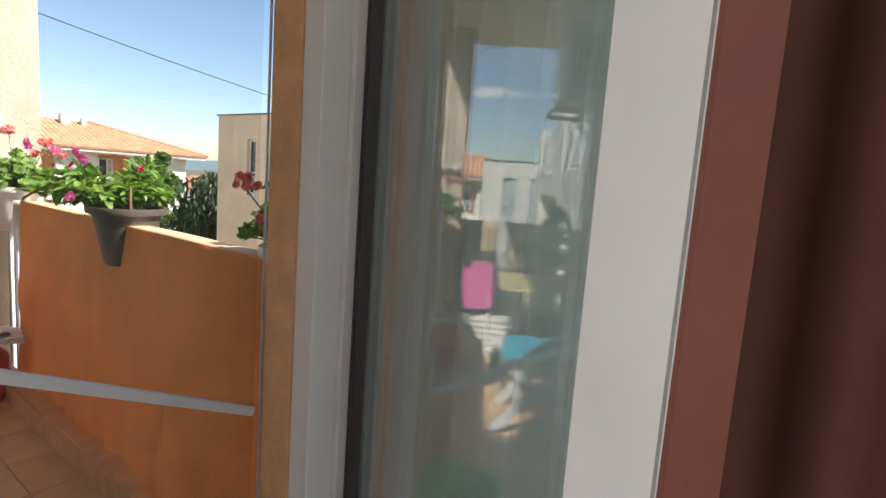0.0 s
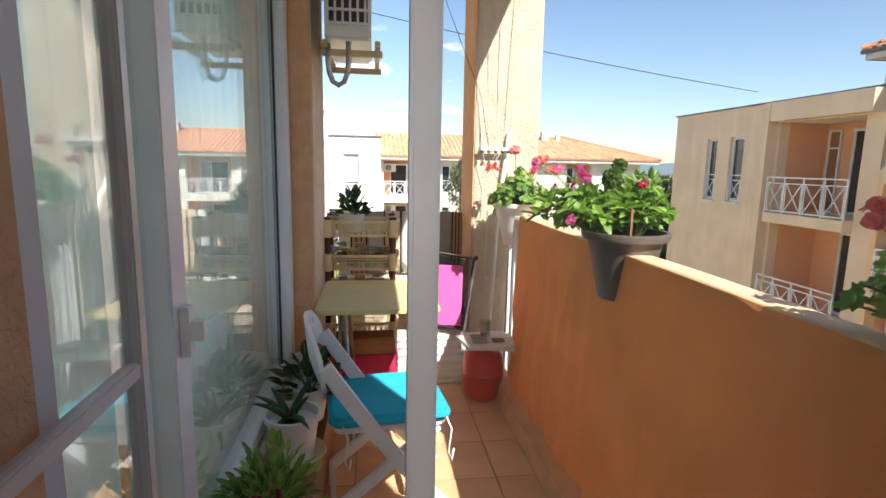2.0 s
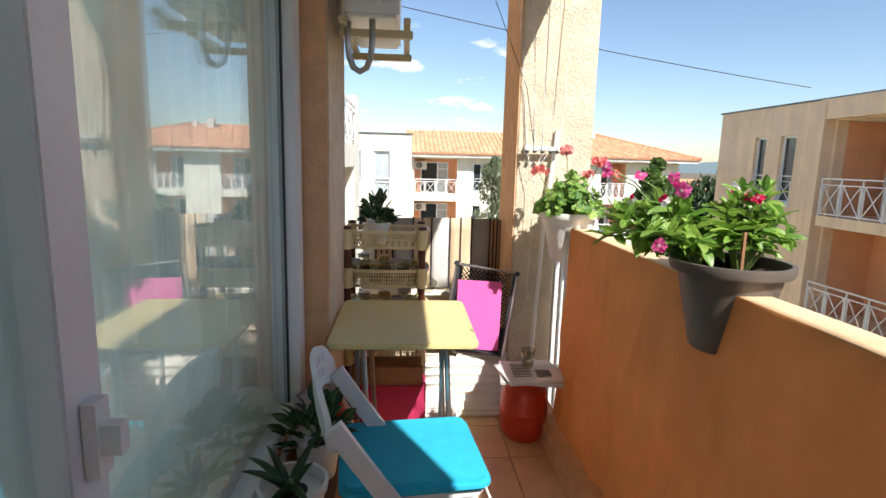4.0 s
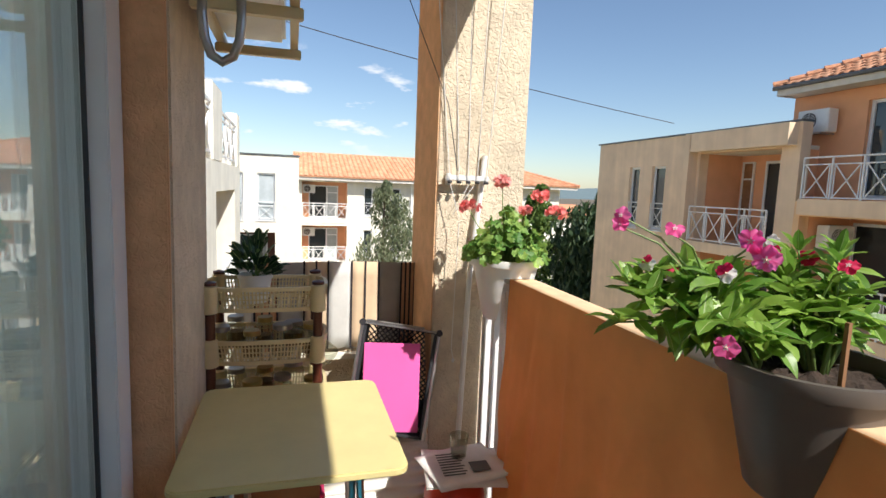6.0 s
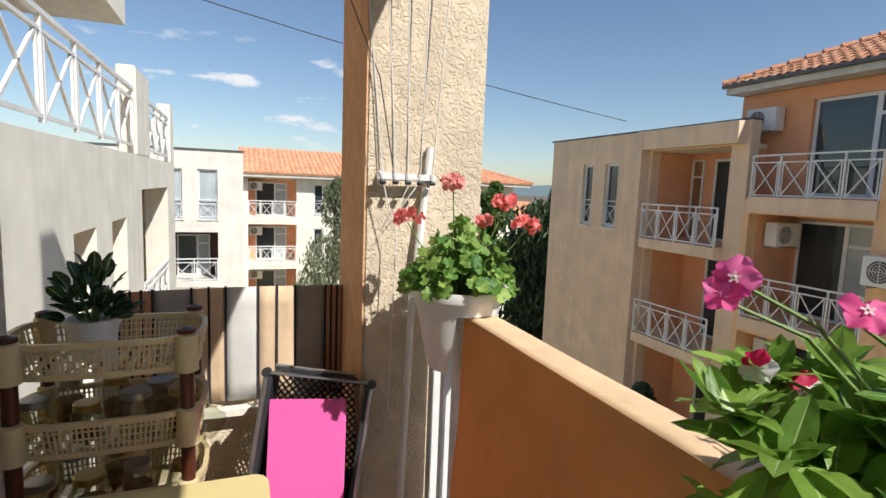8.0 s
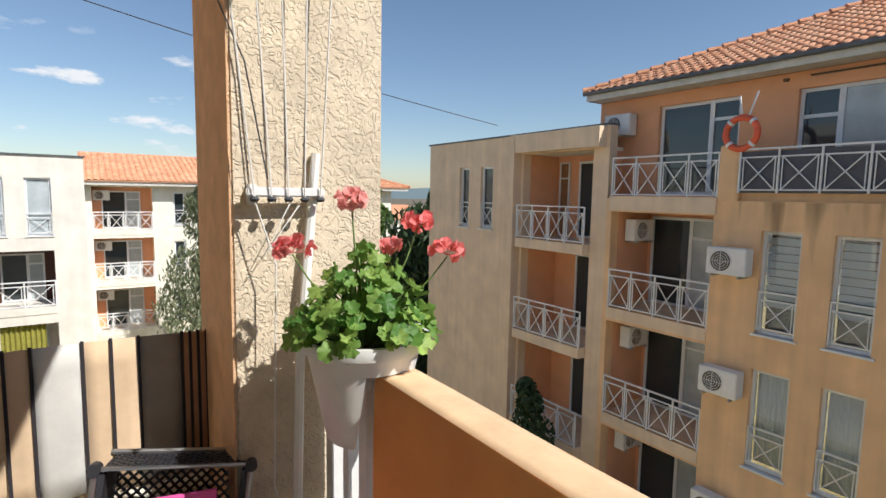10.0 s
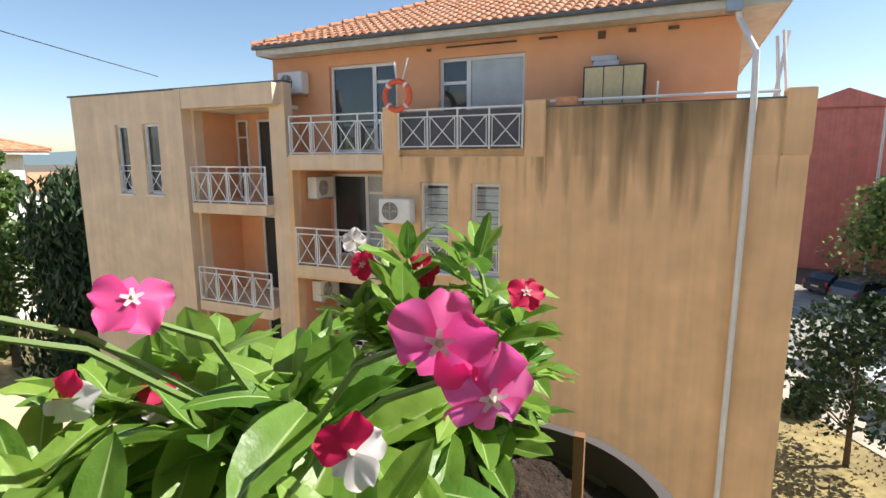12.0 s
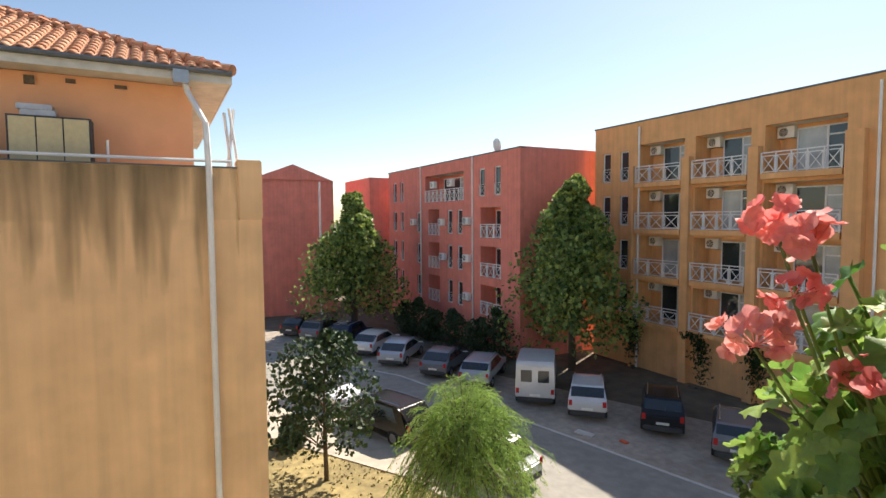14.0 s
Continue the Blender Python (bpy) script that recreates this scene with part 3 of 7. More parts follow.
part("hem", Geo().box(-0.30, 0.52, 3.75, 3.79, 0.55, 0.575), M["wall_cream"], end, "pale ledge under the cloth")
part("rail", Geo().box(-0.30, 0.52, 3.806, 3.812, 0.6, 0.995), M["white"], end, "white rail behind the cloth")


# ---------- windows ----------
def window(parent, m, w, h, cols=(1.0,), frame=0.075, depth=0.07, transom=0.0, pane_mat=None, pane_mats=None, rail=False, sill=True, name="window"):
    """A framed window in its opening: m is its lower left corner, x along it, -y outwards."""
    g = Geo()
    g.box(0, w, 0, depth, 0, frame).box(0, w, 0, depth, h - frame, h)
    g.box(0, frame, 0, depth, frame, h - frame).box(w - frame, w, 0, depth, frame, h - frame)
    edges = [0.0]
    for c in cols:
        edges.append(edges[-1] + c)
    edges = [e / edges[-1] * w for e in edges]
    for e in edges[1:-1]:
        g.box(e - frame * 0.7, e + frame * 0.7, 0, depth, frame, h - frame)
    if transom:
        for a, b in zip(edges, edges[1:]):
            if b - a < w * 0.5 or len(cols) == 1:
                g.box(a + frame * 0.5, b - frame * 0.5, 0.002, depth - 0.002, transom - frame * 0.5, transom + frame * 0.5)
    fr = part(name, g, M["pvc"], parent, m=m)
    for k, (a, b) in enumerate(zip(edges, edges[1:])):
        pm = pane_mats[k % len(pane_mats)] if pane_mats else (pane_mat or M["pane"])
        part("pane", Geo().box(a + frame * 0.4, b - frame * 0.4, depth * 0.55, depth * 0.55 + 0.012, frame * 0.5, h - frame * 0.5), pm, fr)
    if sill:
        part("sill", Geo().box(-0.06, w + 0.06, -0.14, -0.002, -0.05, -0.01), M["white"], fr)
    if rail:
        rg = Geo()
        rail_panel(rg, (0.02, -0.06), (w - 0.02, -0.06), 0.05, 0.85, 1, 0.03)
        part("guard_rail", rg, M["white"], fr)
    return fr


# balcony window band
bw = thing("window_1", Matrix.Translation((WX - 0.005, 0.88, 0.38)) @ Matrix.Rotation(radians(90), 4, "Z"), "white plastic window with two panes above a low sill", "window")
bw["kind"] = "structure"
gf = Geo()
W_, H_ = 1.81, 1.82
gf.box(0, W_, 0, 0.09, 0, 0.05).box(0, W_, 0, 0.09, H_ - 0.05, H_).box(0, 0.05, 0, 0.09, 0.05, H_ - 0.05).box(W_ - 0.10, W_, -0.02, 0.09, 0.05, H_ - 0.05)
gf.box(0.40, 0.48, -0.01, 0.09, 0.05, H_ - 0.05)
part("window_frame", gf, M["pvc"], bw, "white plastic frame", bevel=0.004)
part("seal", Geo().box(W_ - 0.107, W_ - 0.1005, 0.020, 0.029, 0.05, H_ - 0.05), M["pvc_dark"], bw, "dark rubber seal")
part("pane", Geo().box(0.05, 0.40, 0.03, 0.045, 0.05, H_ - 0.05), M["window_glass"], bw)
part("pane", Geo().box(0.48, W_ - 0.109, 0.03, 0.045, 0.05, H_ - 0.05), M["window_glass"], bw)
for ob_ in bw.children:
    if ob_.name.startswith("pane"):
        ob_.visible_shadow = False
part("window_sill", Geo().box(-0.01, W_, -0.02, -0.004, -0.03, -0.005), M["pvc"], bw, "white sill", bevel=0.003)
part("handle", Geo().box(0.425, 0.455, -0.03, -0.012, 0.56, 0.66).box(0.43, 0.45, -0.055, -0.03, 0.59, 0.63), M["white"], bw, "white handle plate")
M["net"] = mat("net_curtain", (0.84, 0.93, 0.92), 0.9, trans=0.45, var=0.1)
for y0, y1 in ((0.90, 1.30), (1.40, 2.67)):
    cur = Geo().sheet(lambda u, v, y0=y0, y1=y1: (-0.56 + 0.014 * math.sin((y0 + (y1 - y0) * u) * 62), y0 + (y1 - y0) * u, 2.199 - 1.79 * v), max(10, int((y1 - y0) * 90)), 3, 0.002)
    tagged(part("net_curtain", cur, M["net"], None, "pale net curtain hanging close behind the window", smooth="all"), category="curtain", group="net curtains at the window")


# door frame, insect screen and open door leaf
df = thing("door_1", pose(0, 0, 0), "white plastic balcony door standing open into the room", "door")
df["kind"] = "structure"
part("door_frame", Geo().box(-0.36, -0.30, 0.44, 0.508, 0.02, 2.20).box(0.56, 0.62, 0.44, 0.508, 0.02, 2.20).box(-0.30, 0.56, 0.44, 0.508, 2.14, 2.20).box(0.492, 0.56, 0.45, 0.508, 0.02, 2.14), M["pvc"], df, "white plastic door frame", bevel=0.003)
LEAF = Matrix.Translation((0.625, 0.44, 0.06)) @ Matrix.Rotation(radians(-118.5), 4, "Z")
leaf = Geo()
LW, LH = 0.81, 2.05
leaf.box(0, 0.035, -0.03, 0.03, 0, LH).box(LW - 0.10, LW, -0.03, 0.03, 0, LH).box(0.035, LW - 0.10, -0.03, 0.03, 0, 0.12).box(0.035, LW - 0.10, -0.03, 0.03, LH - 0.12, LH)
M["edge"] = mat("red_brown_edge", (0.20, 0.065, 0.045), 0.7, var=0.2, scale=6)
leafnet = Geo().sheet(lambda u, v: (0.03 + 0.70 * u, 0.085 + 0.016 * math.sin(u * 46) + 0.008 * math.sin(u * 91), 2.30 - 2.26 * v), 110, 3)
tagged(part("net_curtain", leafnet, M["net"], None, "pale net curtain hanging behind the open door's glass", smooth="all", m=LEAF), category="curtain", group="net curtains at the window")
lf = part("door_leaf", leaf, M["pvc"], df, "white plastic door leaf", bevel=0.004, m=LEAF)
M["door_glass"] = glass_mat("door_glass", (0.86, 0.90, 0.90), 2.6)
# strip added to darken the leaf's end, which showed too bright
part("closing_edge", Geo().box(LW + 0.001, LW + 0.006, -0.03, 0.03, 0, LH), M["edge"], lf, "added red-brown strip covering the leaf's pale end")
part("pane", Geo().box(0.035, LW - 0.10, -0.008, 0.008, 0.12, LH - 0.12), M["door_glass"], lf)
part("seal", Geo().box(0.035, 0.043, -0.032, -0.009, 0.12, LH - 0.12).box(0.012, 0.03, -0.034, -0.031, 0.02, LH - 0.02), M["pvc_dark"], lf, "dark rubber seal")
M["redcurtain"] = mat("dark_red_curtain", (0.09, 0.03, 0.024), 0.9, var=0.2, scale=8, trans=0.1)
rc = Geo().sheet(lambda u, v: (0.33 + 0.04 * u + 0.012 * math.sin(u * 25), -0.22 - 0.30 * u, 2.499 - 2.45 * v), 40, 4, 0.003)
tagged(part("door_curtain", rc, M["redcurtain"], None, "dark red curtain hanging beside the open door", smooth="all"), category="curtain")

scr = thing("screen_door", pose(0, 0, 0), "aluminium insect screen with fine grey mesh in the door opening", "screen door")
M["alu"] = mat("grey_aluminium", (0.55, 0.56, 0.58), 0.4, 0.3, var=0.05)
part("screen_frame", Geo().box(-0.046, -0.026, 0.595, 0.615, 0.02, 2.14).bar((-0.026, 0.605, 1.01), (0.47, 0.605, 0.79), 0.016, 0.02).box(0.484, 0.489, 0.60, 0.608, 0.02, 2.14).box(-0.026, 0.47, 0.598, 0.612, 0.02, 0.06), M["alu"], scr, "grey aluminium frame", bevel=0.003)
m_net = bpy.data.materials.new("insect_mesh")
m_net.use_nodes = True
nn, nl = m_net.node_tree.nodes, m_net.node_tree.links
tr_ = nn.new("ShaderNodeBsdfTransparent")
mx_ = nn.new("ShaderNodeMixShader")
mx_.inputs[0].default_value = 0.07
nn["Principled BSDF"].inputs["Base Color"].default_value = (0.12, 0.12, 0.12, 1)
nl.new(tr_.outputs[0], mx_.inputs[1])
nl.new(nn["Principled BSDF"].outputs[0], mx_.inputs[2])
nl.new(mx_.outputs[0], nn["Material Output"].inputs[0])
part("mesh", Geo().box(-0.026, 0.47, 0.6035, 0.604, 0.06, 2.13), m_net, scr, "fine grey insect mesh")
sl = Matrix.Translation((-0.40, 0.66, 0.0)) @ Matrix.Rotation(radians(91), 4, "Z")
scr2 = thing("screen_leaf", sl, "aluminium insect screen leaf folded back against the wall", "screen door")
part("leaf_frame", Geo().box(0, 0.025, -0.012, 0.012, 0.05, 2.12).box(0.36, 0.385, -0.012, 0.012, 0.05, 2.12).box(0.025, 0.36, -0.01, 0.01, 1.015, 1.04).box(0.025, 0.36, -0.01, 0.01, 0.05, 0.08).box(0.025, 0.36, -0.01, 0.01, 2.09, 2.12), M["alu"], scr2, bevel=0.003)
part("mesh", Geo().box(0.025, 0.36, -0.0005, 0.0005, 0.08, 2.09), m_net, scr2)


# ---------- facades ----------
def facade(parent, m, u0, u1, z0, z1, holes, mat_wall, thick=0.3, label=""):
    return part("wall", wall_sheet(u0, u1, z0, z1, holes, thick), mat_wall, parent, label, m=m)


def loggia(parent, m, u0, u1, z0, z1, depth, mat_in, win=None, slab=0.28, rail=True, cells=4, bar=0.035, pane_mats=None, front=-0.03, mat_slab=None):
    """A recess behind a facade opening: inner walls, a window, a slab and a railing."""
    g = Geo()
    T = 0.31
    g.box(u0 - 0.1, u0 - 0.002, T, depth, z0, z1).box(u1 + 0.002, u1 + 0.1, T, depth, z0, z1)
    g.box(u0 - 0.1, u1 + 0.1, depth, depth + 0.1, z0, z1)
    part("recess", g, mat_in, parent, m=m)
    part("soffit", Geo().box(u0 - 0.1, u1 + 0.1, T, depth + 0.1, z1 + 0.002, z1 + 0.1), M["wall_cream"], parent, m=m)
    part("balcony_slab", Geo().box(u0 + 0.003, u1 - 0.003, front, depth, z0 - slab, z0 - 0.002), mat_slab or M["wall_tan"], parent, m=m)
    if win:
        a, b, hh = win
        window(parent, m @ Matrix.Translation((a, depth - 0.06, z0 + 0.02)), b - a, hh, cols=(1.6, 1.0), transom=hh * 0.78, pane_mats=pane_mats or [M["pane"], M["curtain"]], sill=False, depth=0.055, frame=0.07)
    if rail:
        rg = Geo()
        rail_panel(rg, (u0 + 0.02, front + 0.04), (u1 - 0.02, front + 0.04), z0, z0 + 0.98, cells, bar)
        part("balcony_railing", rg, M["white"], parent, m=m)


def aircon(m, label="white air conditioner unit on wall brackets"):
    a = thing("air_conditioner", m, label, "air conditioner", "air conditioners on the walls")
    part("casing", Geo().box(0, 0.8, -0.36, -0.06, 0.0, 0.55), M["plastic_white"], a, bevel=0.015)
    ring = Geo().lathe([(0.21, 0), (0.235, 0), (0.235, 0.012), (0.21, 0.012)], 20, closed=True)
    for r in (0.06, 0.11, 0.16):
        ring.lathe([(r, 0), (r + 0.008, 0), (r + 0.008, 0.01), (r, 0.01)], 18, closed=True)
    ring.bar((-0.21, 0, 0.005), (0.21, 0, 0.005), 0.01).bar((0, -0.21, 0.005), (0, 0.21, 0.005), 0.01)
    part("grille", ring, M["plastic_white"], a, m=Matrix.Translation((0.3, -0.362, 0.275)) @ Matrix.Rotation(radians(90), 4, "X"))
    part("fan", Geo().lathe([(0.205, 0), (0.205, 0.002)], 20), M["pot_grey"], a, m=Matrix.Translation((0.3, -0.3605, 0.275)) @ Matrix.Rotation(radians(90), 4, "X"))
    for bx in (0.1, 0.66):
        part("bracket", Geo().box(bx, bx + 0.04, -0.4, -0.003, -0.05, -0.002), M["metal"], a)
    return a


def tile_roof(parent, m, length, run, rise, hip0, hip1, cols_w=0.235, row=0.34, near_rows=0):
    """A slope of barrel tiles; x along the eave, y up the slope in plan. hip0, hip1: plan inset of the sides at the top."""
    sl_len = math.hypot(run, rise)
    rows = int(sl_len / row)
    tilt = math.atan2(rise, run)
    n = int(length / cols_w)
    seg = 5
    arc = [(-math.cos(math.pi * k / seg) * cols_w * 0.40, math.sin(math.pi * k / seg) * 0.065) for k in range(seg + 1)]
    one = Geo()
    v = [(ax, 0, az + 0.02) for ax, az in arc] + [(ax * 0.84, row * 1.15, az * 0.8) for ax, az in arc] + [(ax * 0.8, 0, az * 0.75 + 0.012) for ax, az in arc]
    k = seg + 1
    f = [(i, i + 1, k + i + 1, k + i) for i in range(seg)] + [(i + 1, i, 2 * k + i, 2 * k + i + 1) for i in range(seg)]
    one.add(v, f)
    single = mesh_of("roof_tile", one, M["tile_obj"], "all")
    rest = Geo()
    S = Matrix.Rotation(tilt, 4, "X")
    roof = part("roof", Geo().add([S @ Vector(p) for p in ((0, 0, 0), (length, 0, 0), (length - hip1, sl_len, 0), (hip0, sl_len, 0), (0, 0, -0.06), (length, 0, -0.06), (length - hip1, sl_len, -0.06), (hip0, sl_len, -0.06))], [(0, 1, 2, 3), (7, 6, 5, 4), (0, 4, 5, 1), (1, 5, 6, 2), (2, 6, 7, 3), (3, 7, 4, 0)]), M["tiles"], parent, "orange clay tile roof", m=m)
    for j in range(rows):
        t = j * row
        x0, x1 = hip0 * t / sl_len, length - hip1 * t / sl_len
        for i in range(n):
            xx = (i + 0.5) * cols_w
            if not (x0 + 0.05 < xx < x1 - 0.05):
                continue
            jit = random.uniform(-0.012, 0.012)
            mm = S @ Matrix.Translation((xx + jit * 0.4, t + jit, 0)) @ Matrix.Rotation(jit * 2, 4, "Z")
            if j < near_rows:
                part("roof_tile", single, None, roof, m=mm)
            else:
                rest.put(one, mm)
    # ridge caps along hips
    caps = Geo()
    for x0, x1, use in ((0, hip0, hip0), (length, length - hip1, hip1)):
        if use:
            a, b = S @ Vector((x0, 0, 0)), S @ Vector((x1, sl_len, 0))
            nn_ = int((b - a).length / 0.36)
            for q in range(nn_):
                p, r = a.lerp(b, q / nn_), a.lerp(b, (q + 1.12) / nn_)
                caps.tube([p + Vector((0, 0, 0.06)), r + Vector((0, 0, 0.035))], [0.11, 0.085], 8)
    if caps.v:
        part("hip_tiles", caps, M["tile_obj"], roof, smooth=True)
    part("tiles", rest, M["tiles"], roof, kind="stuff", smooth="all")
    return roof

# ---------- the tan building across the yard ----------
XF = 11.3
tan_b = thing("apartment_building", pose(0, 0, 0), "tan rendered apartment building with loggias, white cross-braced railings and clay roof", "building")
# u runs along -y from y = 20
MR = Matrix.Translation((XF, 20.0, 0)) @ Matrix.Rotation(radians(-90), 4, "Z")
U = lambda y: 20.0 - y
G0 = -8.0
floorsA = [0.17, -2.63, -5.43]
floorsB = [1.42, -1.38, -4.18, -6.98]
holes = []
for f in floorsA:
    holes += [(U(17.45), U(16.9), f + 0.15, f + 2.2), (U(16.25), U(15.6), f + 0.15, f + 2.2)][: 2 if f > 0 else 0]
    holes.append((U(14.15), U(11.5), f, f + 2.5))
part("wall", wall_sheet(U(19.4), U(11.0), G0, 3.25, holes, 0.3), M["wall_tan"], tan_b, m=MR)
part("wall", Geo().box(XF + 0.301, 22, 19.1, 19.399, G0, 3.2).box(XF + 0.5, 22, 12.2, 19.0, 3.0, 3.15), M["wall_tan"], tan_b)
part("coping", Geo().box(XF - 0.03, XF + 0.36, 11.0, 19.5, 3.252, 3.30), M["gutter"], tan_b, "dark metal coping")
part("fin", Geo().box(XF - 0.32, XF - 0.003, 14.25, 14.45, G0, 3.22), M["wall_tan"], tan_b)
part("parapet_band", Geo().box(XF - 0.30, XF - 0.004, 11.1, 14.24, 2.70, 3.22), M["wall_tan"], tan_b)
for y0, y1 in ((17.45, 16.9), (16.25, 15.6)):
    window(tan_b, MR @ Matrix.Translation((U(y0), 0.10, 0.32)), y0 - y1, 2.05, pane_mat=M["pane"], rail=True)
for f in floorsA:
    loggia(tan_b, MR, U(14.15), U(11.5), f, f + 2.5, 1.5, M["wall_orange"], win=(U(13.25), U(11.65), 2.3), cells=4, front=-0.28)
    if f > 0:
        window(tan_b, MR @ Matrix.Translation((U(14.05), 1.44, f + 0.02)), 0.42, 2.3, transom=1.8, pane_mat=M["wood"], sill=False, depth=0.055, frame=0.05)
holesB = []
for f in floorsB:
    if f < 0:
        holesB.append((U(10.85), U(8.2), f, f + 2.45))
for f in (-1.38, -4.18, -6.98):
    for y0, y1 in ((7.22, 6.5), (5.98, 5.3)):
        holesB.append((U(y0), U(y1), f + 0.12, f + 2.2))
part("wall", wall_sheet(U(10.997), U(-0.2), G0, 1.40, holesB, 0.3), M["wall_tan_warm"], tan_b, "tan render with dark rain streaks below the coping", m=MR)
for f in floorsB:
    if f < 0:
        loggia(tan_b, MR, U(10.85), U(8.2), f, f + 2.45, 1.6, M["wall_orange"], win=(U(10.72), U(8.9), 2.3), cells=4, front=-0.02)
        aircon(MR @ Matrix.Translation((U(10.85), 0.5, f + 1.70)) @ Matrix.Rotation(radians(90), 4, "Z"))
        for y0, y1 in ((7.22, 6.5), (5.98, 5.3)):
            wn = window(tan_b, MR @ Matrix.Translation((U(y0), 0.10, f + 0.14)), y0 - y1, 2.05, pane_mat=M["window_glass"], rail=True, frame=0.06)
            # dark sheet added behind the glass in place of an unlit room
            part("backing", Geo().box(0.02, y0 - y1 - 0.02, 0.30, 0.32, 0.02, 2.03), M["pane"], wn, "dark sheet standing in for the unlit room")
            if f > -2:
                for k in range(9):
                    part("blind_band", Geo().box(0.07, y0 - y1 - 0.07, 0.085 + 0.004 * (k % 2), 0.088 + 0.004 * (k % 2), 0.55 + k * 0.155, 0.55 + k * 0.155 + 0.135), M["blind"], wn, "grey-blue day-and-night blind band")
            else:
                part("curtain", Geo().sheet(lambda u, v: (0.07 + (y0 - y1 - 0.14) * u, 0.12 + 0.012 * math.sin(u * 40), 0.1 + 1.85 * v), 40, 1, 0.003), M["blind"], wn, "pale curtain behind the pane", smooth="all")
for f in (-0.10, -2.62, -5.4):
    aircon(MR @ Matrix.Translation((U(8.10), -0.02, f + 0.0)), "white air conditioner unit fixed beside the loggias")
# terrace of the top storey
part("terrace_floor", Geo().box(XF + 0.301, 22, -0.2, 11.0, 1.2, 1.4), M["paving"], tan_b)
part("terrace_slab", Geo().box(XF - 0.05, XF - 0.003, 8.16, 10.9, 1.10, 1.46), M["wall_tan"], tan_b)
rg = Geo()
rail_panel(rg, (XF + 0.02, 10.88), (XF + 0.02, 8.18), 1.44, 2.40, 4)
part("balcony_railing", rg, M["white"], tan_b)
for y0, y1 in ((7.72, 8.15), (4.36, 4.80), (-0.22, 0.22)):
    part("pier", Geo().box(XF - 0.03, XF + 0.4, y0, y1, 1.401, 2.53), M["wall_tan_warm"], tan_b, bevel=0.02)
part("terrace_parapet", Geo().box(XF, XF + 0.25, 0.222, 4.358, 1.4003, 2.36), M["wall_tan_warm"], tan_b, "tan parapet with dark rain streaks")
part("terrace_parapet", Geo().box(XF + 0.10, XF + 0.25, 4.802, 7.718, 1.401, 1.60), M["wall_tan_warm"], tan_b)
M["stain"] = mat("rain_stain", (0.20, 0.16, 0.09), 0.95, var=0.3, scale=3)
st_nt = M["stain"].node_tree
s_tc = st_nt.nodes.new("ShaderNodeTexCoord")
s_mp = st_nt.nodes.new("ShaderNodeMapping")
s_mp.inputs["Scale"].default_value = (1, 1.5, 0.13)
s_no = st_nt.nodes.new("ShaderNodeTexNoise")
s_no.inputs["Scale"].default_value = 1.7
s_no.inputs["Detail"].default_value = 6
s_sp = st_nt.nodes.new("ShaderNodeSeparateXYZ")
s_fall = st_nt.nodes.new("ShaderNodeMapRange")
s_fall.inputs["From Min"].default_value = -1.0
s_fall.inputs["From Max"].default_value = 2.4
s_fall.inputs["To Min"].default_value = -0.28
s_fall.inputs["To Max"].default_value = 0.10
s_ad = st_nt.nodes.new("ShaderNodeMath")
s_ad.operation = "ADD"
s_rr = st_nt.nodes.new("ShaderNodeMapRange")
s_rr.inputs["From Min"].default_value = 0.42
s_rr.inputs["From Max"].default_value = 0.86
s_rr.inputs["To Max"].default_value = 0.55
s_tr = st_nt.nodes.new("ShaderNodeBsdfTransparent")
s_mx = st_nt.nodes.new("ShaderNodeMixShader")
sl_ = st_nt.links
sl_.new(s_tc.outputs["Object"], s_mp.inputs[0])
sl_.new(s_mp.outputs[0], s_no.inputs["Vector"])
sl_.new(s_tc.outputs["Object"], s_sp.inputs[0])
sl_.new(s_sp.outputs["Z"], s_fall.inputs["Value"])
sl_.new(s_no.outputs[0], s_ad.inputs[0])
sl_.new(s_fall.outputs[0], s_ad.inputs[1])
sl_.new(s_ad.outputs[0], s_rr.inputs["Value"])
sl_.new(s_rr.outputs[0], s_mx.inputs[0])
sl_.new(s_tr.outputs[0], s_mx.inputs[1])
sl_.new(st_nt.nodes["Principled BSDF"].outputs[0], s_mx.inputs[2])
sl_.new(s_mx.outputs[0], st_nt.nodes["Material Output"].inputs[0])
part("rain_stain", Geo().box(XF - 0.008, XF - 0.004, 0.23, 4.35, -1.2, 2.355).box(XF - 0.008, XF - 0.004, 4.36, 7.7, -0.2, 1.39), M["stain"], tan_b, "dark run-down rain stains")
part("coping", Geo().box(XF - 0.02, XF + 0.27, 0.222, 4.358, 2.362, 2.39), M["gutter"], tan_b, "thin dark coping")
# four grey panels with crosses
rg = Geo()
rail_panel(rg, (XF + 0.0, 7.70), (XF + 0.0, 4.82), 1.56, 2.42, 4)
part("balcony_railing", rg, M["white"], tan_b, m=Matrix.Translation((-0.07, 0, 0)))
M["panel"] = mat("grey_sheet", (0.10, 0.10, 0.12), 0.7, scale=5)
part("grey_sheet", Geo().box(XF - 0.04, XF - 0.02, 4.82, 7.70, 1.56, 2.38), M["panel"], tan_b, "grey sheet fixed behind the railing")
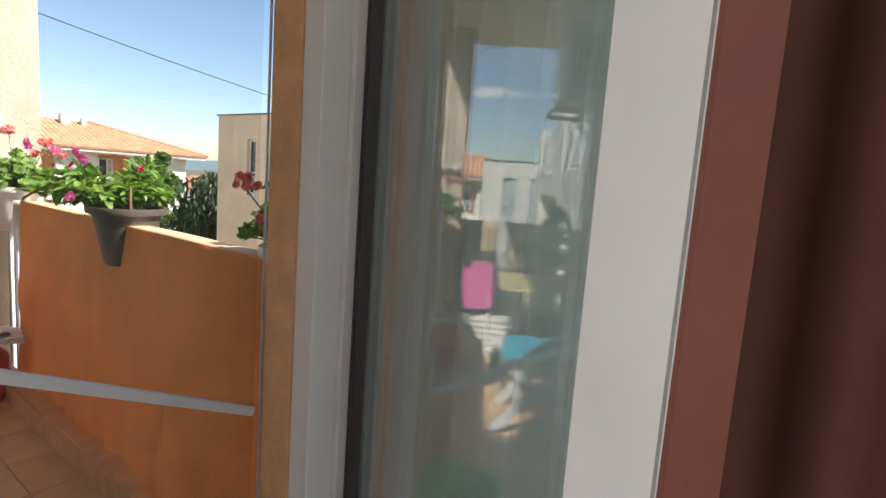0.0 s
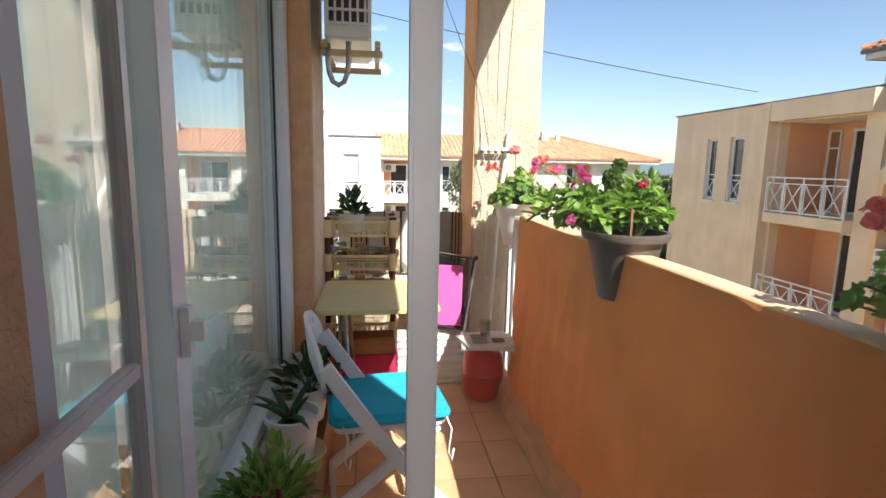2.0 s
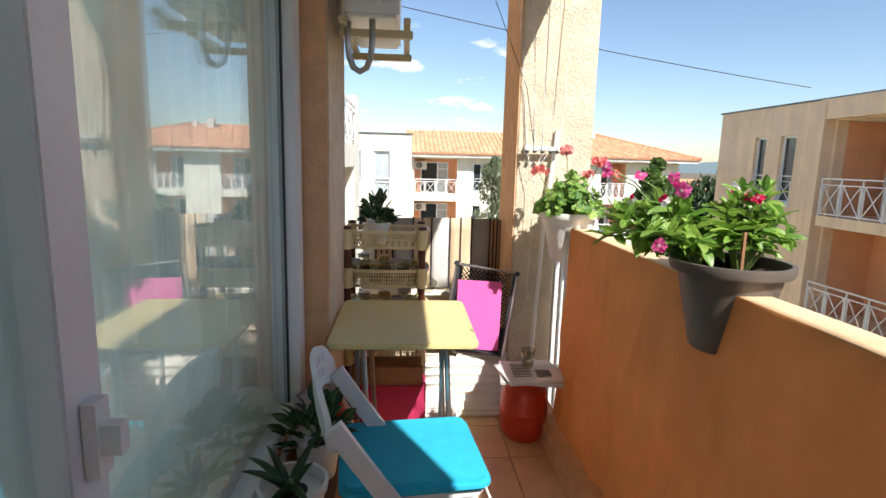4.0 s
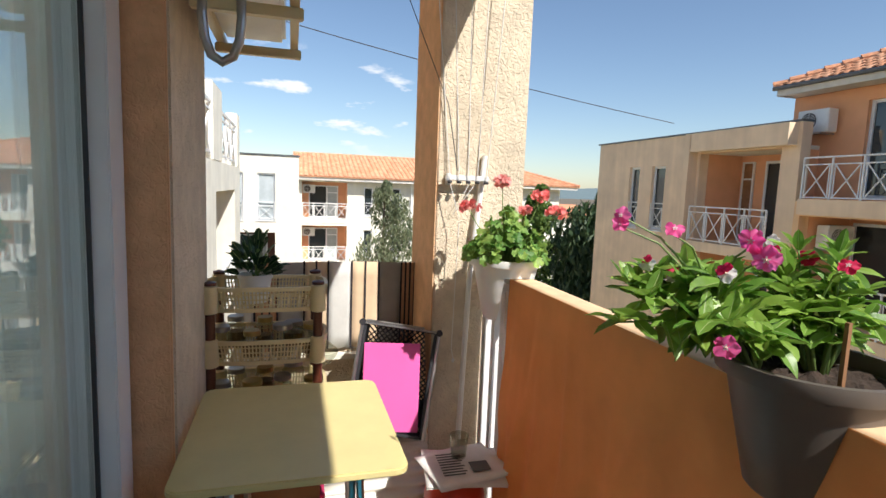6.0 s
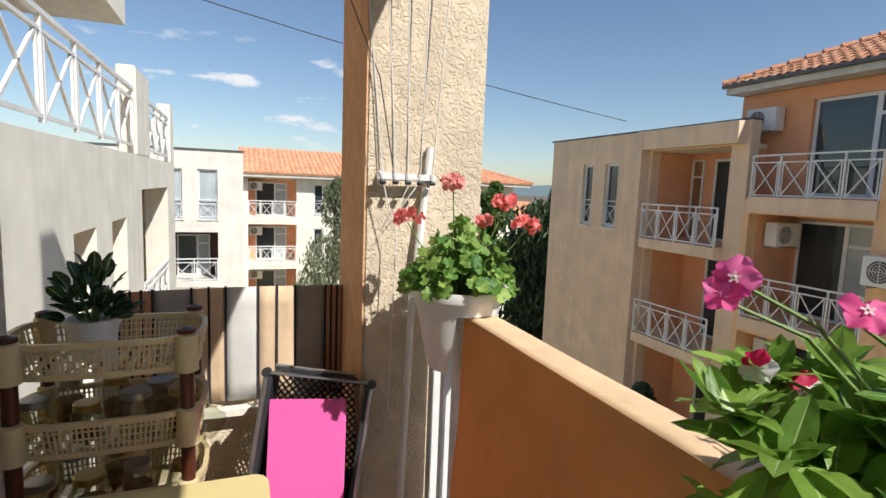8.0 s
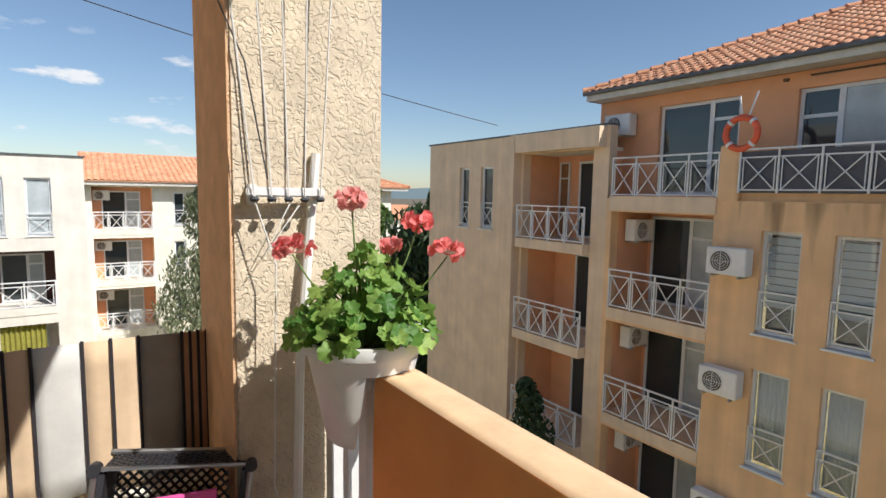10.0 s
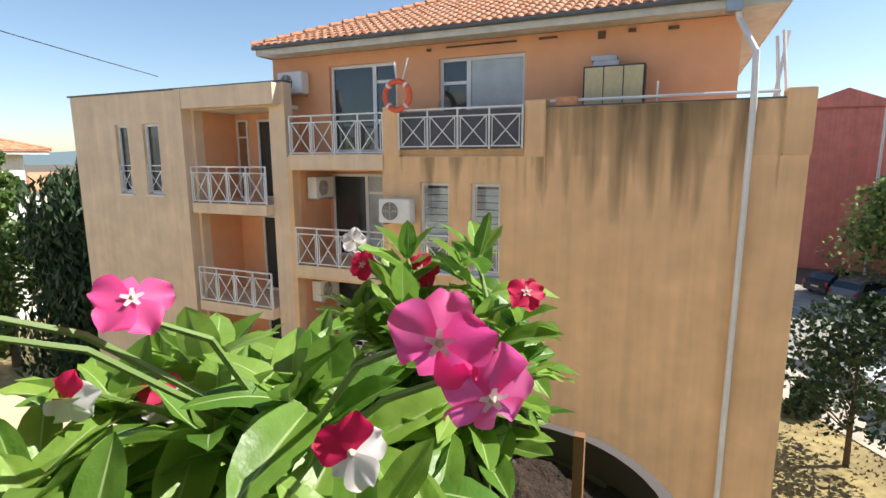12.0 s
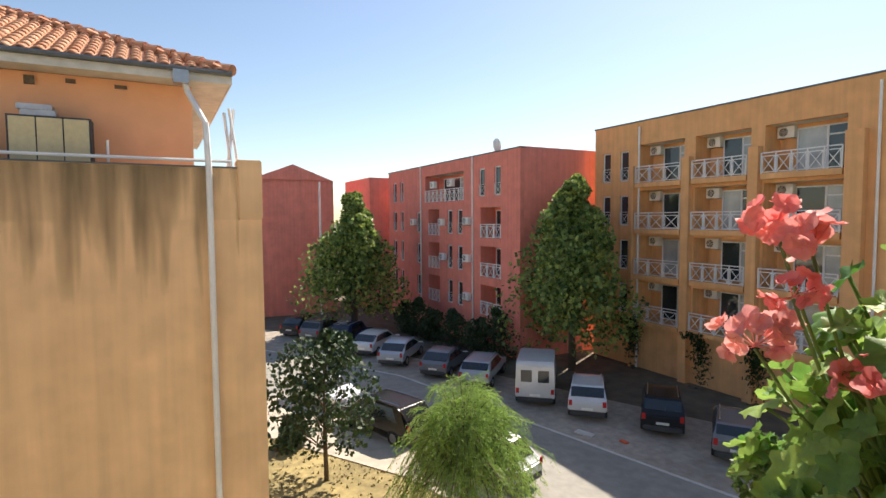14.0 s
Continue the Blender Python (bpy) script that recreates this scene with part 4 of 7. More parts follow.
# top storey set back under the roof
XT = 12.35
MT = Matrix.Translation((XT, 20.0, 0)) @ Matrix.Rotation(radians(-90), 4, "Z")
part("wall", wall_sheet(U(12.2), U(0.9), 1.4, 4.02, [(U(10.35), U(8.35), 1.5, 3.72), (U(7.2), U(5.1), 1.5, 3.68)], 0.3), M["wall_orange"], tan_b, "orange rendered wall of the top storey", m=MT)
part("wall", Geo().box(XT + 0.301, 22, 0.9, 1.2, 1.4, 4.02).box(XT + 0.301, 22, 11.9, 12.2, 1.4, 4.02).box(21.8, 22, 1.2, 11.9, 1.4, 4.02), M["wall_orange"], tan_b)
window(tan_b, MT @ Matrix.Translation((U(10.35), 0.1, 1.52)), 2.0, 2.2, cols=(1.9, 1.0), transom=1.75, pane_mats=[M["pane"], M["pane"]], sill=False)
window(tan_b, MT @ Matrix.Translation((U(7.2), 0.1, 1.52)), 2.1, 2.16, cols=(1.0, 1.9), transom=1.6, pane_mats=[M["pane"], M["curtain"]], sill=False)
EX, EZ = 11.75, 4.05
part("eave_soffit", Geo().box(EX, XT - 0.003, 0.25, 12.16, EZ - 0.02, EZ + 0.02).box(XT, 22.4, 0.25, 0.897, EZ - 0.02, EZ + 0.02), M["fascia"], tan_b, "pale eave boards")
part("fascia", Geo().box(EX - 0.03, EX - 0.002, 0.22, 12.19, EZ - 0.04, EZ + 0.15).box(EX, 22.4, 0.22, 0.248, EZ - 0.04, EZ + 0.15).box(EX, 22.4, 12.162, 12.19, EZ - 0.04, EZ + 0.15), M["fascia"], tan_b, "pale fascia board")
part("gutter", Geo().tube([(EX - 0.08, 12.25, EZ + 0.15), (EX - 0.08, 0.22, EZ + 0.15)], 0.055, 8), M["gutter"], tan_b, "dark gutter", smooth=True)
roofw = 12.1
tile_roof(tan_b, Matrix.Translation((EX - 0.05, 12.3, EZ + 0.17)) @ Matrix.Rotation(radians(-90), 4, "Z"), roofw, 5.4, 2.35, 5.4, 5.4, near_rows=5)
tile_roof(tan_b, Matrix.Translation((EX - 0.05, 0.2, EZ + 0.17)), 10.8, 5.4, 2.35, 5.4, 5.4)
part("roof_back", Geo().add([(22.5, 0.2, EZ + .17), (22.5, 12.3, EZ + .17), (17.1, 6.9, EZ + 2.5), (17.1, 5.6, EZ + 2.5), (EX, 12.3, EZ + .17)], [(0, 1, 2, 3), (1, 4, 2)]), M["tiles"], tan_b)
part("roof_vent", Geo().tube([(17.0, 5.6, EZ + 2.4), (17.0, 5.6, EZ + 3.0)], 0.08, 8).tube([(17.0, 5.6, EZ + 3.0), (17.0, 5.6, EZ + 3.08)], 0.17, 8), M["metal"], tan_b, "metal flue", smooth=True)
part("downpipe", Geo().tube([(EX - 0.02, 1.1, EZ + 0.1), (EX + 0.0, 1.0, EZ - 0.25), (XF - 0.10, 0.75, EZ - 0.9), (XF - 0.10, 0.72, 2.3), (XF - 0.10, 0.72, G0 + 0.1)], 0.055, 8), M["plastic_white"], tan_b, "white drainpipe", smooth=True)
part("hopper", Geo().box(EX - 0.15, EX + 0.1, 0.98, 1.24, EZ - 0.12, EZ + 0.12), M["metal"], tan_b, "blue-grey gutter hopper")
part("lifted_tile_bits", Geo().box(XT - 0.05, XT - 0.003, 2.0, 2.2, 3.86, 3.92).box(XT - 0.05, XT - 0.003, 3.4, 3.55, 3.8, 3.95).box(XT - 0.05, XT - 0.003, 2.8, 2.95, 3.88, 3.95).box(XT - 0.05, XT - 0.003, 4.4, 4.8, 3.9, 3.94).box(XT - 0.05, XT - 0.003, 5.3, 7.0, 3.9, 3.93).box(XT - 0.05, XT - 0.003, 7.4, 7.5, 3.86, 3.92), M["bark"], tan_b, "dark wire hooks and nests under the eave")
part("pipe_rail", Geo().tube([(XF + 0.12, 4.3, 2.5), (XF + 0.12, 0.3, 2.5)], 0.03, 6).tube([(XF + 0.3, 2.3, 2.4), (XF + 0.3, 2.3, 2.8)], 0.02, 6), M["white"], tan_b)
cab = thing("storage_cabinet", Matrix.Translation((XF + 0.5, 2.55, 1.4)), "cream metal cabinet with black edges on the terrace", "cabinet")
part("body", Geo().box(0, 0.45, 0, 1.18, 0, 1.78), M["pvc_dark"], cab)
for k in range(3):
    part("door", Geo().box(-0.015, -0.002, 0.03 + k * 0.38, 0.39 + k * 0.38, 0.03, 1.75), M["plastic_yellow"], cab, bevel=0.004)
tb = thing("tool_case", Matrix.Translation((XF + 0.55, 3.05, 3.182)), "grey aluminium case lying on the cabinet", "case")
part("case_body", Geo().box(0, 0.3, 0, 0.5, 0, 0.1).box(0, 0.3, 0.05, 0.55, 0.104, 0.2), M["metal"], tb, bevel=0.01)
ft = thing("flower_trough", Matrix.Translation((XF + 0.02, 3.75, 2.391)), "terracotta trough on the parapet", "planter")
part("trough", Geo().box(0, 0.18, 0, 0.42, 0, 0.17), M["tile_obj"], ft, bevel=0.01)
lb = thing("lifebuoy", Matrix.Translation((XF - 0.08, 7.72, 2.75)), "orange lifebuoy with white bands hung above the railing", "lifebuoy")
tor = Geo().lathe([(0.31 + 0.066 * math.cos(a), 0.066 * math.sin(a)) for a in (math.tau * k / 10 for k in range(10))], 28, closed=True)
part("ring", tor, M["buoy"], lb, smooth="all", m=Matrix.Rotation(radians(90), 4, "Y"))
for k in range(4):
    a = math.pi / 4 + k * math.pi / 2
    part("band", Geo().lathe([(0.075, -0.03), (0.075, 0.03)], 12), M["white"], lb, m=Matrix.Translation((0, 0.31 * math.cos(a), 0.31 * math.sin(a))) @ Matrix.Rotation(a, 4, "X") @ Matrix.Rotation(radians(0), 4, "Y"))
part("hook", Geo().tube([(0, 0, 0.30), (0.05, 0.1, 0.75)], 0.02, 6).tube([(0, -0.12, 0.3), (0.05, -0.25, 0.8)], 0.02, 6), M["white"], lb)
aircon(MT @ Matrix.Translation((U(11.75), -0.02, 3.05)), "white air conditioner unit high under the eave")
dish = thing("drying_frame", Matrix.Translation((XF + 1.0, 0.4, 1.4)), "white umbrella poles and rods at the terrace corner", "poles")
part("poles", Geo().tube([(0, 0, 0), (0.3, -0.3, 2.3)], 0.035, 6).tube([(0, -0.3, 0), (0.2, -0.1, 2.2)], 0.035, 6).tube([(0.3, -0.5, 0), (0.2, -0.2, 2.3)], 0.03, 6), M["white"], dish)

# ---------- the far roofed building and the pale block ----------
YB = 36.0
far = thing("apartment_building", pose(0, 0, 0), "cream apartment building with orange loggias under a long clay roof", "building")
MF = Matrix.Translation((0, YB, 0))
ff = [-0.82, -3.62, -6.42]
hs = []
for f in ff:
    hs += [(0.55, 3.4, f, f + 2.35), (4.45, 5.05, f + 0.2, f + 2.1), (6.3, 6.9, f + 0.2, f + 2.1), (8.2, 11.0, f, f + 2.35), (13.2, 15.0, f, f + 2.35), (16.6, 17.4, f + 0.4, f + 2.0)]
part("wall", wall_sheet(0.0, 18.6, G0, 1.75, [h for h in hs if h[2] > G0], 0.3), M["wall_cream"], far, m=MF)
part("wall", Geo().box(18.3, 18.6, YB + 0.301, 46, G0, 1.75).box(0, 0.3, YB + 0.301, 46, G0, 1.75), M["wall_cream"], far)
for f in ff:
    for a, b in ((0.55, 3.4), (8.2, 11.0), (13.2, 15.0)):
        loggia(far, MF, a, b, f, f + 2.35, 1.3, M["wall_orange"], win=(a + 0.45, b - 0.5, 2.1), cells=4, bar=0.05, mat_slab=M["wall_cream"])
    for a in (4.45, 6.3):
        window(far, MF @ Matrix.Translation((a, 0.1, f + 0.22)), 0.6, 1.88, rail=True, pane_mat=M["pane"])
    window(far, MF @ Matrix.Translation((16.6, 0.1, f + 0.42)), 0.8, 1.58, pane_mat=M["pane"])
    aircon(MF @ Matrix.Translation((0.6, 1.25, f + 1.6)))
part("fascia", Geo().box(0, 19.6, YB - 0.75, YB - 0.7, 1.62, 1.85), M["fascia"], far)
part("eave_soffit", Geo().box(0, 19.6, YB - 0.7, YB - 0.003, 1.76, 1.80), M["fascia"], far)
part("downpipe", Geo().tube([(7.6, YB - 0.1, 1.7), (7.6, YB - 0.1, G0)], 0.06, 6), M["plastic_white"], far)
tile_roof(far, Matrix.Translation((0, YB - 0.85, 1.86)), 19.7, 5.5, 1.75, 0.0, 5.5, cols_w=0.30, row=0.42)
part("roof_side", Geo().add([(19.7, YB - .85, 1.86), (19.7, YB + 10.5, 1.86), (14.2, YB + 4.65, 3.6), (0, YB + 4.65, 3.6), (0, YB + 10.5, 1.86)], [(0, 1, 2), (1, 4, 3, 2)]), M["tiles"], far)
part("chimney", Geo().box(12.4, 12.9, YB + 3.4, YB + 3.9, 2.8, 3.9).box(13.6, 13.9, YB + 3.6, YB + 3.9, 2.8, 3.75), M["fascia"], far)

blk = thing("apartment_building", pose(0, 0, 0), "pale flat-roofed block with white cross-braced railings", "building")
MB = Matrix.Translation((0, 27.0, 0))
hb = [(-1.6, -0.8, -0.4, 1.8), (-2.9, -2.2, -0.4, 1.8), (-2.75, -0.8, -3.1, -0.95), (-2.75, -0.8, -5.9, -3.75)]
part("wall", wall_sheet(-7, 0.25, G0, 2.6, hb, 0.3), M["wall_grey"], blk, m=MB)
part("wall", Geo().box(-0.05, 0.25, 27.301, 35.9, G0, 2.6).box(-7, -0.05, 35.6, 35.9, G0, 2.6), M["wall_grey"], blk)
part("coping", Geo().box(-7.1, 0.3, 26.95, 27.35, 2.602, 2.66), M["gutter"], blk)
for a, w in ((-1.6, 0.8), (-2.9, 0.7)):
    window(blk, MB @ Matrix.Translation((a, 0.1, -0.38)), w, 2.16, rail=True, pane_mat=M["curtain"])
for f in (-3.1, -5.9):
    loggia(blk, MB, -2.75, -0.8, f, f + 2.15, 1.6, M["brown"] if f == -3.1 else M["wall_grey"], win=(-2.6, -1.2, 1.9), cells=2, bar=0.045, mat_slab=M["wall_grey"])
M["awn"] = mat("green_curtain", (0.30, 0.28, 0.05), 0.9, var=0.2)
part("green_curtain", Geo().sheet(lambda u, v: (-2.7 + 1.5 * u, 27.25 + 0.04 * math.sin(u * 60), -3.8 - 1.3 * v), 60, 2, 0.01), M["awn"], blk, "yellow-green curtain in the lower loggia")

# ---------- the cream wing on this side ----------
wing = thing("apartment_building", pose(0, 0, 0), "cream wing of the same building with a roof terrace railing", "building")
XW = -1.5
MW = Matrix.Translation((XW, 0, 0)) @ Matrix.Rotation(radians(90), 4, "Z")
hw = [(8.4, 9.35, -1.2, 0.75), (10.2, 11.2, -1.2, 0.75), (12.6, 16.2, -1.6, 1.15)]
part("wall", wall_sheet(4.4, 17.6, G0, 1.75, hw, 0.5), M["wall_cream"], wing, m=MW)
part("wall", Geo().box(-9, XW - 0.501, 17.2, 17.6, G0, 1.75), M["wall_cream"], wing)
part("wall", Geo().box(XW - 0.56, XW - 0.51, 8.2, 9.6, -1.4, 1.0).box(XW - 0.56, XW - 0.51, 10.0, 11.5, -1.4, 1.0).box(XW - 2.0, XW - 1.9, 12.3, 16.5, -1.8, 1.4), M["wall_orange"], wing)
part("pier", Geo().box(XW - 0.3, XW - 0.002, 12.3, 13.7, 1.752, 3.25).box(XW - 0.3, XW - 0.002, 16.9, 17.6, 1.752, 3.2), M["wall_cream"], wing, bevel=0.02)
rg = Geo()
rail_panel(rg, (XW - 0.06, 4.5), (XW - 0.06, 12.25), 1.85, 2.85, 7, 0.05)
rail_panel(rg, (XW - 0.06, 13.75), (XW - 0.06, 16.85), 1.85, 2.85, 3, 0.05)
part("balcony_railing", rg, M["white"], wing)
rg = Geo()
rail_panel(rg, (XW - 0.02, 12.7), (XW - 0.02, 16.1), -1.6, -0.62, 4, 0.05)
part("balcony_railing", rg, M["white"], wing)
part("terrace_floor", Geo().box(-9, XW - 0.51, 4.4, 17.19, 1.5, 1.74), M["paving"], wing)
part("upper_wall", Geo().box(-4.2, -4.0, 2.0, 13.0, 1.75, 4.24), M["wall_orange"], wing, "orange wall set back on the terrace")
part("upper_roof", Geo().box(-6.0, -1.9, 2.0, 13.9, 4.25, 4.75), M["wall_cream"], wing, "projecting cream roof slab")
window(wing, Matrix.Translation((-3.99, 5.5, 1.8)) @ Matrix.Rotation(radians(90), 4, "Z"), 2.4, 2.2, cols=(1, 1), pane_mat=M["pane"], sill=False)

# ---------- red and ochre buildings behind the car park ----------
red = thing("apartment_building", pose(0, 0, 0), "red rendered four-storey apartment building with white railings", "building")
M180 = lambda x, y: Matrix.Translation((x, y, 0)) @ Matrix.Rotation(radians(180), 4, "Z")
MD = M180(50.5, -19.0)
UR = lambda xx: 50.5 - xx
fl4 = [2.75, -0.05, -2.85, -5.65]
hr = [(UR(42.2), UR(35.6), 2.75, 5.0)]
for f in fl4:
    if f < 2:
        hr += [(UR(33.2) + 0.0, UR(30.6), f, f + 2.2)]
    hr += [(UR(49.3), UR(48.5), f + .2, f + 2.1), (UR(47.6), UR(46.9), f + .2, f + 2.1)]
    if f < 2:
        hr += [(UR(44.0), UR(43.2), f + .2, f + 2.0), (UR(41.6), UR(39.6), f, f + 2.2), (UR(38.2), UR(37.4), f + .2, f + 2.1), (UR(36.6), UR(35.8), f + .2, f + 2.1)]
    else:
        hr += [(UR(33.4), UR(32.6), f + .2, f + 2.2), (UR(31.4), UR(30.6), f + .2, f + 2.2)]
part("wall", wall_sheet(0, UR(28.4), G0, 5.9, hr, 0.3), M["wall_red"], red, m=MD)
part("wall", Geo().box(28.4, 28.7, -26, -19.301, G0, 6.0).box(28.4, 51, -19.55, -19.32, 5.9, 6.0).box(50.2, 50.5, -26, -19.301, G0, 5.9), M["wall_red"], red)
for h in hr:
    w, hh = h[1] - h[0], h[3] - h[2]
    if w > 3:
        loggia(red, MD, h[0], h[1], h[2], h[3], 1.4, M["wall_red"], win=(h[0] + 1, h[1] - 1.0, 2.0), cells=9, bar=0.06, mat_slab=M["wall_red"])
    elif w > 1.5:
        loggia(red, MD, h[0], h[1], h[2], h[3], 1.3, M["wall_red"], win=(h[0] + 0.2, h[0] + 1.6, 2.0), cells=3, bar=0.06, mat_slab=M["wall_red"])
    else:
        window(red, MD @ Matrix.Translation((h[0], 0.1, h[2])), w, hh, rail=True, sill=False, pane_mat=M["pane"], frame=0.08)
part("coping", Geo().box(28.3, 50.6, -19.36, -18.96, 5.902, 5.98), M["gutter"], red)
part("downpipe", Geo().tube([(34.2, -18.93, 5.9), (34.2, -18.93, G0)], 0.07, 6).tube([(43.0, -18.93, 5.9), (43.0, -18.93, G0)], 0.07, 6), M["plastic_white"], red)
for (u, z) in ((39.2, 0.8), (39.0, -2.0), (35.2, 0.9), (35.2, -1.9), (35.2, -4.8), (44.6, 0.8), (37.6, 3.9), (40.6, 3.9)):
    aircon(MD @ Matrix.Translation((UR(u), -0.02, z)))
part("roof_step", Geo().box(52, 60, -25, -17.5, G0, 5.6).box(53, 62, -14, -6, G0, 5.2), M["wall_red"], red, "farther red wings")
part("gable", Geo().add([(52.8, -13.9, 5.2), (52.8, -6.1, 5.2), (52.8, -10, 6.7), (61, -13.9, 5.2), (61, -6.1, 5.2), (61, -10, 6.7)], [(0, 1, 2), (5, 4, 3), (0, 2, 5, 3), (1, 4, 5, 2)]), M["wall_red"], red)
part("downpipe", Geo().tube([(51.9, -12.3, 5), (51.9, -12.3, G0)], 0.1, 6), M["plastic_white"], red)
part("dish", Geo().lathe([(0.0, 0.0), (0.3, 0.06), (0.5, 0.18)], 14), M["white"], red, m=Matrix.Translation((31.6, -19.2, 6.4)) @ Matrix.Rotation(radians(80), 4, "X"))

och = thing("apartment_building", pose(0, 0, 0), "ochre rendered apartment building with projecting bays of balconies", "building")
MO = M180(27.5, -24.6)
UO = lambda xx: 27.5 - xx
ho = []
flo = [3.45, 0.65, -2.15, -4.95]
bays = [(23.8, 20.6, 3), (19.9, 16.8, 4), (16.1, 12.6, 5), (10.2, 7.0, 4)]
for f in flo:
    ho += [(UO(26.8), UO(26.1), f + .2, f + 2.1), (UO(25.3), UO(24.6), f + .2, f + 2.1)]
    for a, b, c in bays:
        ho.append((UO(a), UO(b), f, f + 2.35))
part("wall", wall_sheet(0, 30, G0, 7.2, ho, 0.3), M["wall_ochre"], och, m=MO)
part("wall", Geo().box(27.2, 27.5, -34, -24.91, G0, 7.2), M["wall_ochre"], och)
part("coping", Geo().box(-2.5, 27.55, -24.95, -24.55, 7.202, 7.28), M["gutter"], och)
k = 0
for f in flo:
    for a in (26.8, 25.3):
        window(och, MO @ Matrix.Translation((UO(a), 0.1, f + .2)), 0.7, 1.9, rail=True, sill=False, pane_mat=M["pane"])
    for a, b, c in bays:
        k += 1
        loggia(och, MO, UO(a), UO(b), f, f + 2.35, 1.3, M["wall_ochre"], win=(UO(a) + 0.8, UO(b) - 0.5, 2.15), cells=c, bar=0.05, mat_slab=M["wall_ochre"], front=-0.35, pane_mats=[M["pane"], M["curtain"]] if k % 3 else [M["curtain"], M["pane"]])
        aircon(MO @ Matrix.Translation((UO(a) + 0.02, 1.3, f + 1.75)))
for x0, x1, z1 in ((20.0, 20.5, 4.7), (16.2, 16.7, 4.8), (11.8, 12.5, 5.0), (23.9, 24.1, 4.5)):
    part("bay_pier", Geo().box(x0, x1, -24.598, -24.2, G0, z1), M["wall_ochre"], och)
part("downpipe", Geo().tube([(23.7, -24.5, 6.9), (23.7, -24.5, G0)], 0.06, 6).tube([(11.4, -24.5, 6.9), (11.4, -24.5, G0)], 0.06, 6), M["plastic_white"], och)

# ---------- ground ----------
setting("ground", Geo().box(-1500, 1500, -1500, 1500, G0 - 0.5, G0 - 0.12), M["earth"], "dry earth ground reaching the horizon")
def line_y(pts, x):
    """The y of a polyline at x."""
    for (x0, y0), (x1, y1) in zip(pts, pts[1:]):
        if x <= x1:
            break
    return y0 + (y1 - y0) * (x - x0) / (x1 - x0)


ROAD_FAR = [(-45, -30), (8, -15.9), (13, -14.65), (17, -13.75), (29.3, -10.8), (37, -6.5), (70, 14)]
ROAD_NEAR = [(-45, -24), (8, -10.2), (19.05, -7.35), (22.9, -6.2), (29, -3.4), (37, 1.4), (70, 22)]
GRASS_EDGE = [(-45, -22), (8, -8.9), (17.76, -6.0), (24.1, -2.1), (30, 1.6), (70, 28)]
BAYS_BACK = [(-45, -47), (13, -21.6), (20, -18.6), (30, -14.6), (37, -11.2), (70, 5)]


def strip(a, b, z0, z1, da=0.0, db=0.0):
    """A slab between two polylines of the plan, shifted along y by da and db."""
    xs = sorted({p[0] for p in a} | {p[0] for p in b})
    g = Geo()
    n = len(xs)
    for z in (z0, z1):
        g.v += [(x, line_y(a, x) + da, z) for x in xs] + [(x, line_y(b, x) + db, z) for x in xs]
    for i in range(n - 1):
        g.f += [(i, n + i, n + i + 1, i + 1), (2 * n + i, 2 * n + i + 1, 3 * n + i + 1, 3 * n + i), (i, i + 1, 2 * n + i + 1, 2 * n + i), (n + i, 3 * n + i, 3 * n + i + 1, n + i + 1)]
    g.f += [(0, 2 * n, 3 * n, n), (n - 1, 2 * n - 1, 4 * n - 1, 3 * n - 1)]
    return g


setting("road", strip(ROAD_FAR, ROAD_NEAR, G0 - 0.11, G0 - 0.02), M["asphalt"], "worn grey asphalt road")
setting("kerb", strip(ROAD_FAR, ROAD_FAR, G0 - 0.11, G0 + 0.0, -0.14, -0.003), M["fascia"], "flush pale kerb between road and parking bays")
setting("parking", strip(BAYS_BACK, ROAD_FAR, G0 - 0.11, G0 - 0.01, 0.0, -0.143), M["bays"], "pale paved parking bays")
setting("kerb", strip(ROAD_NEAR, ROAD_NEAR, G0 - 0.11, G0 + 0.06, 0.003, 0.12), M["fascia"], "pale concrete kerb")
setting("pavement", strip(ROAD_NEAR, GRASS_EDGE, G0 - 0.11, G0 + 0.04, 0.123, 0.0), M["paving"], "pale stone footpath")
setting("ground_lawn", strip(GRASS_EDGE, GRASS_EDGE, G0 - 0.11, G0, 0.003, 60), M["grass"], "parched yellow-brown lawn")
# dark strip: the shade at the buildings' foot is in the soil colour
setting("ground_shrub_bed", strip(BAYS_BACK, BAYS_BACK, G0 - 0.11, G0 - 0.03, -14, -0.003), M["earth"], "bare soil by the buildings, coloured dark for shade")
tw = setting("ground_tufts", Geo(), M["grass"], "dry grass tufts")
tg = Geo()
rnd = random.Random(5)
for _ in range(2600):
    gx = rnd.uniform(8, 32)
    p = Vector((gx, line_y(GRASS_EDGE, gx) + 0.05 + 10 * rnd.random() ** 1.5, G0))
    if p.x < 10.8 and p.y > -0.4:
        continue
    a = rnd.uniform(0, math.tau)
    d = Vector((math.cos(a), math.sin(a), 0)) * 0.05
    tip = p + Vector((rnd.uniform(-.05, .05), rnd.uniform(-.05, .05), rnd.uniform(.04, .12)))
    tg.add([p - d, p + d, tip], [(0, 1, 2)])
tw.data = mesh_of("ground_tufts", tg, M["grass"])
tw["kind"] = "stuff"
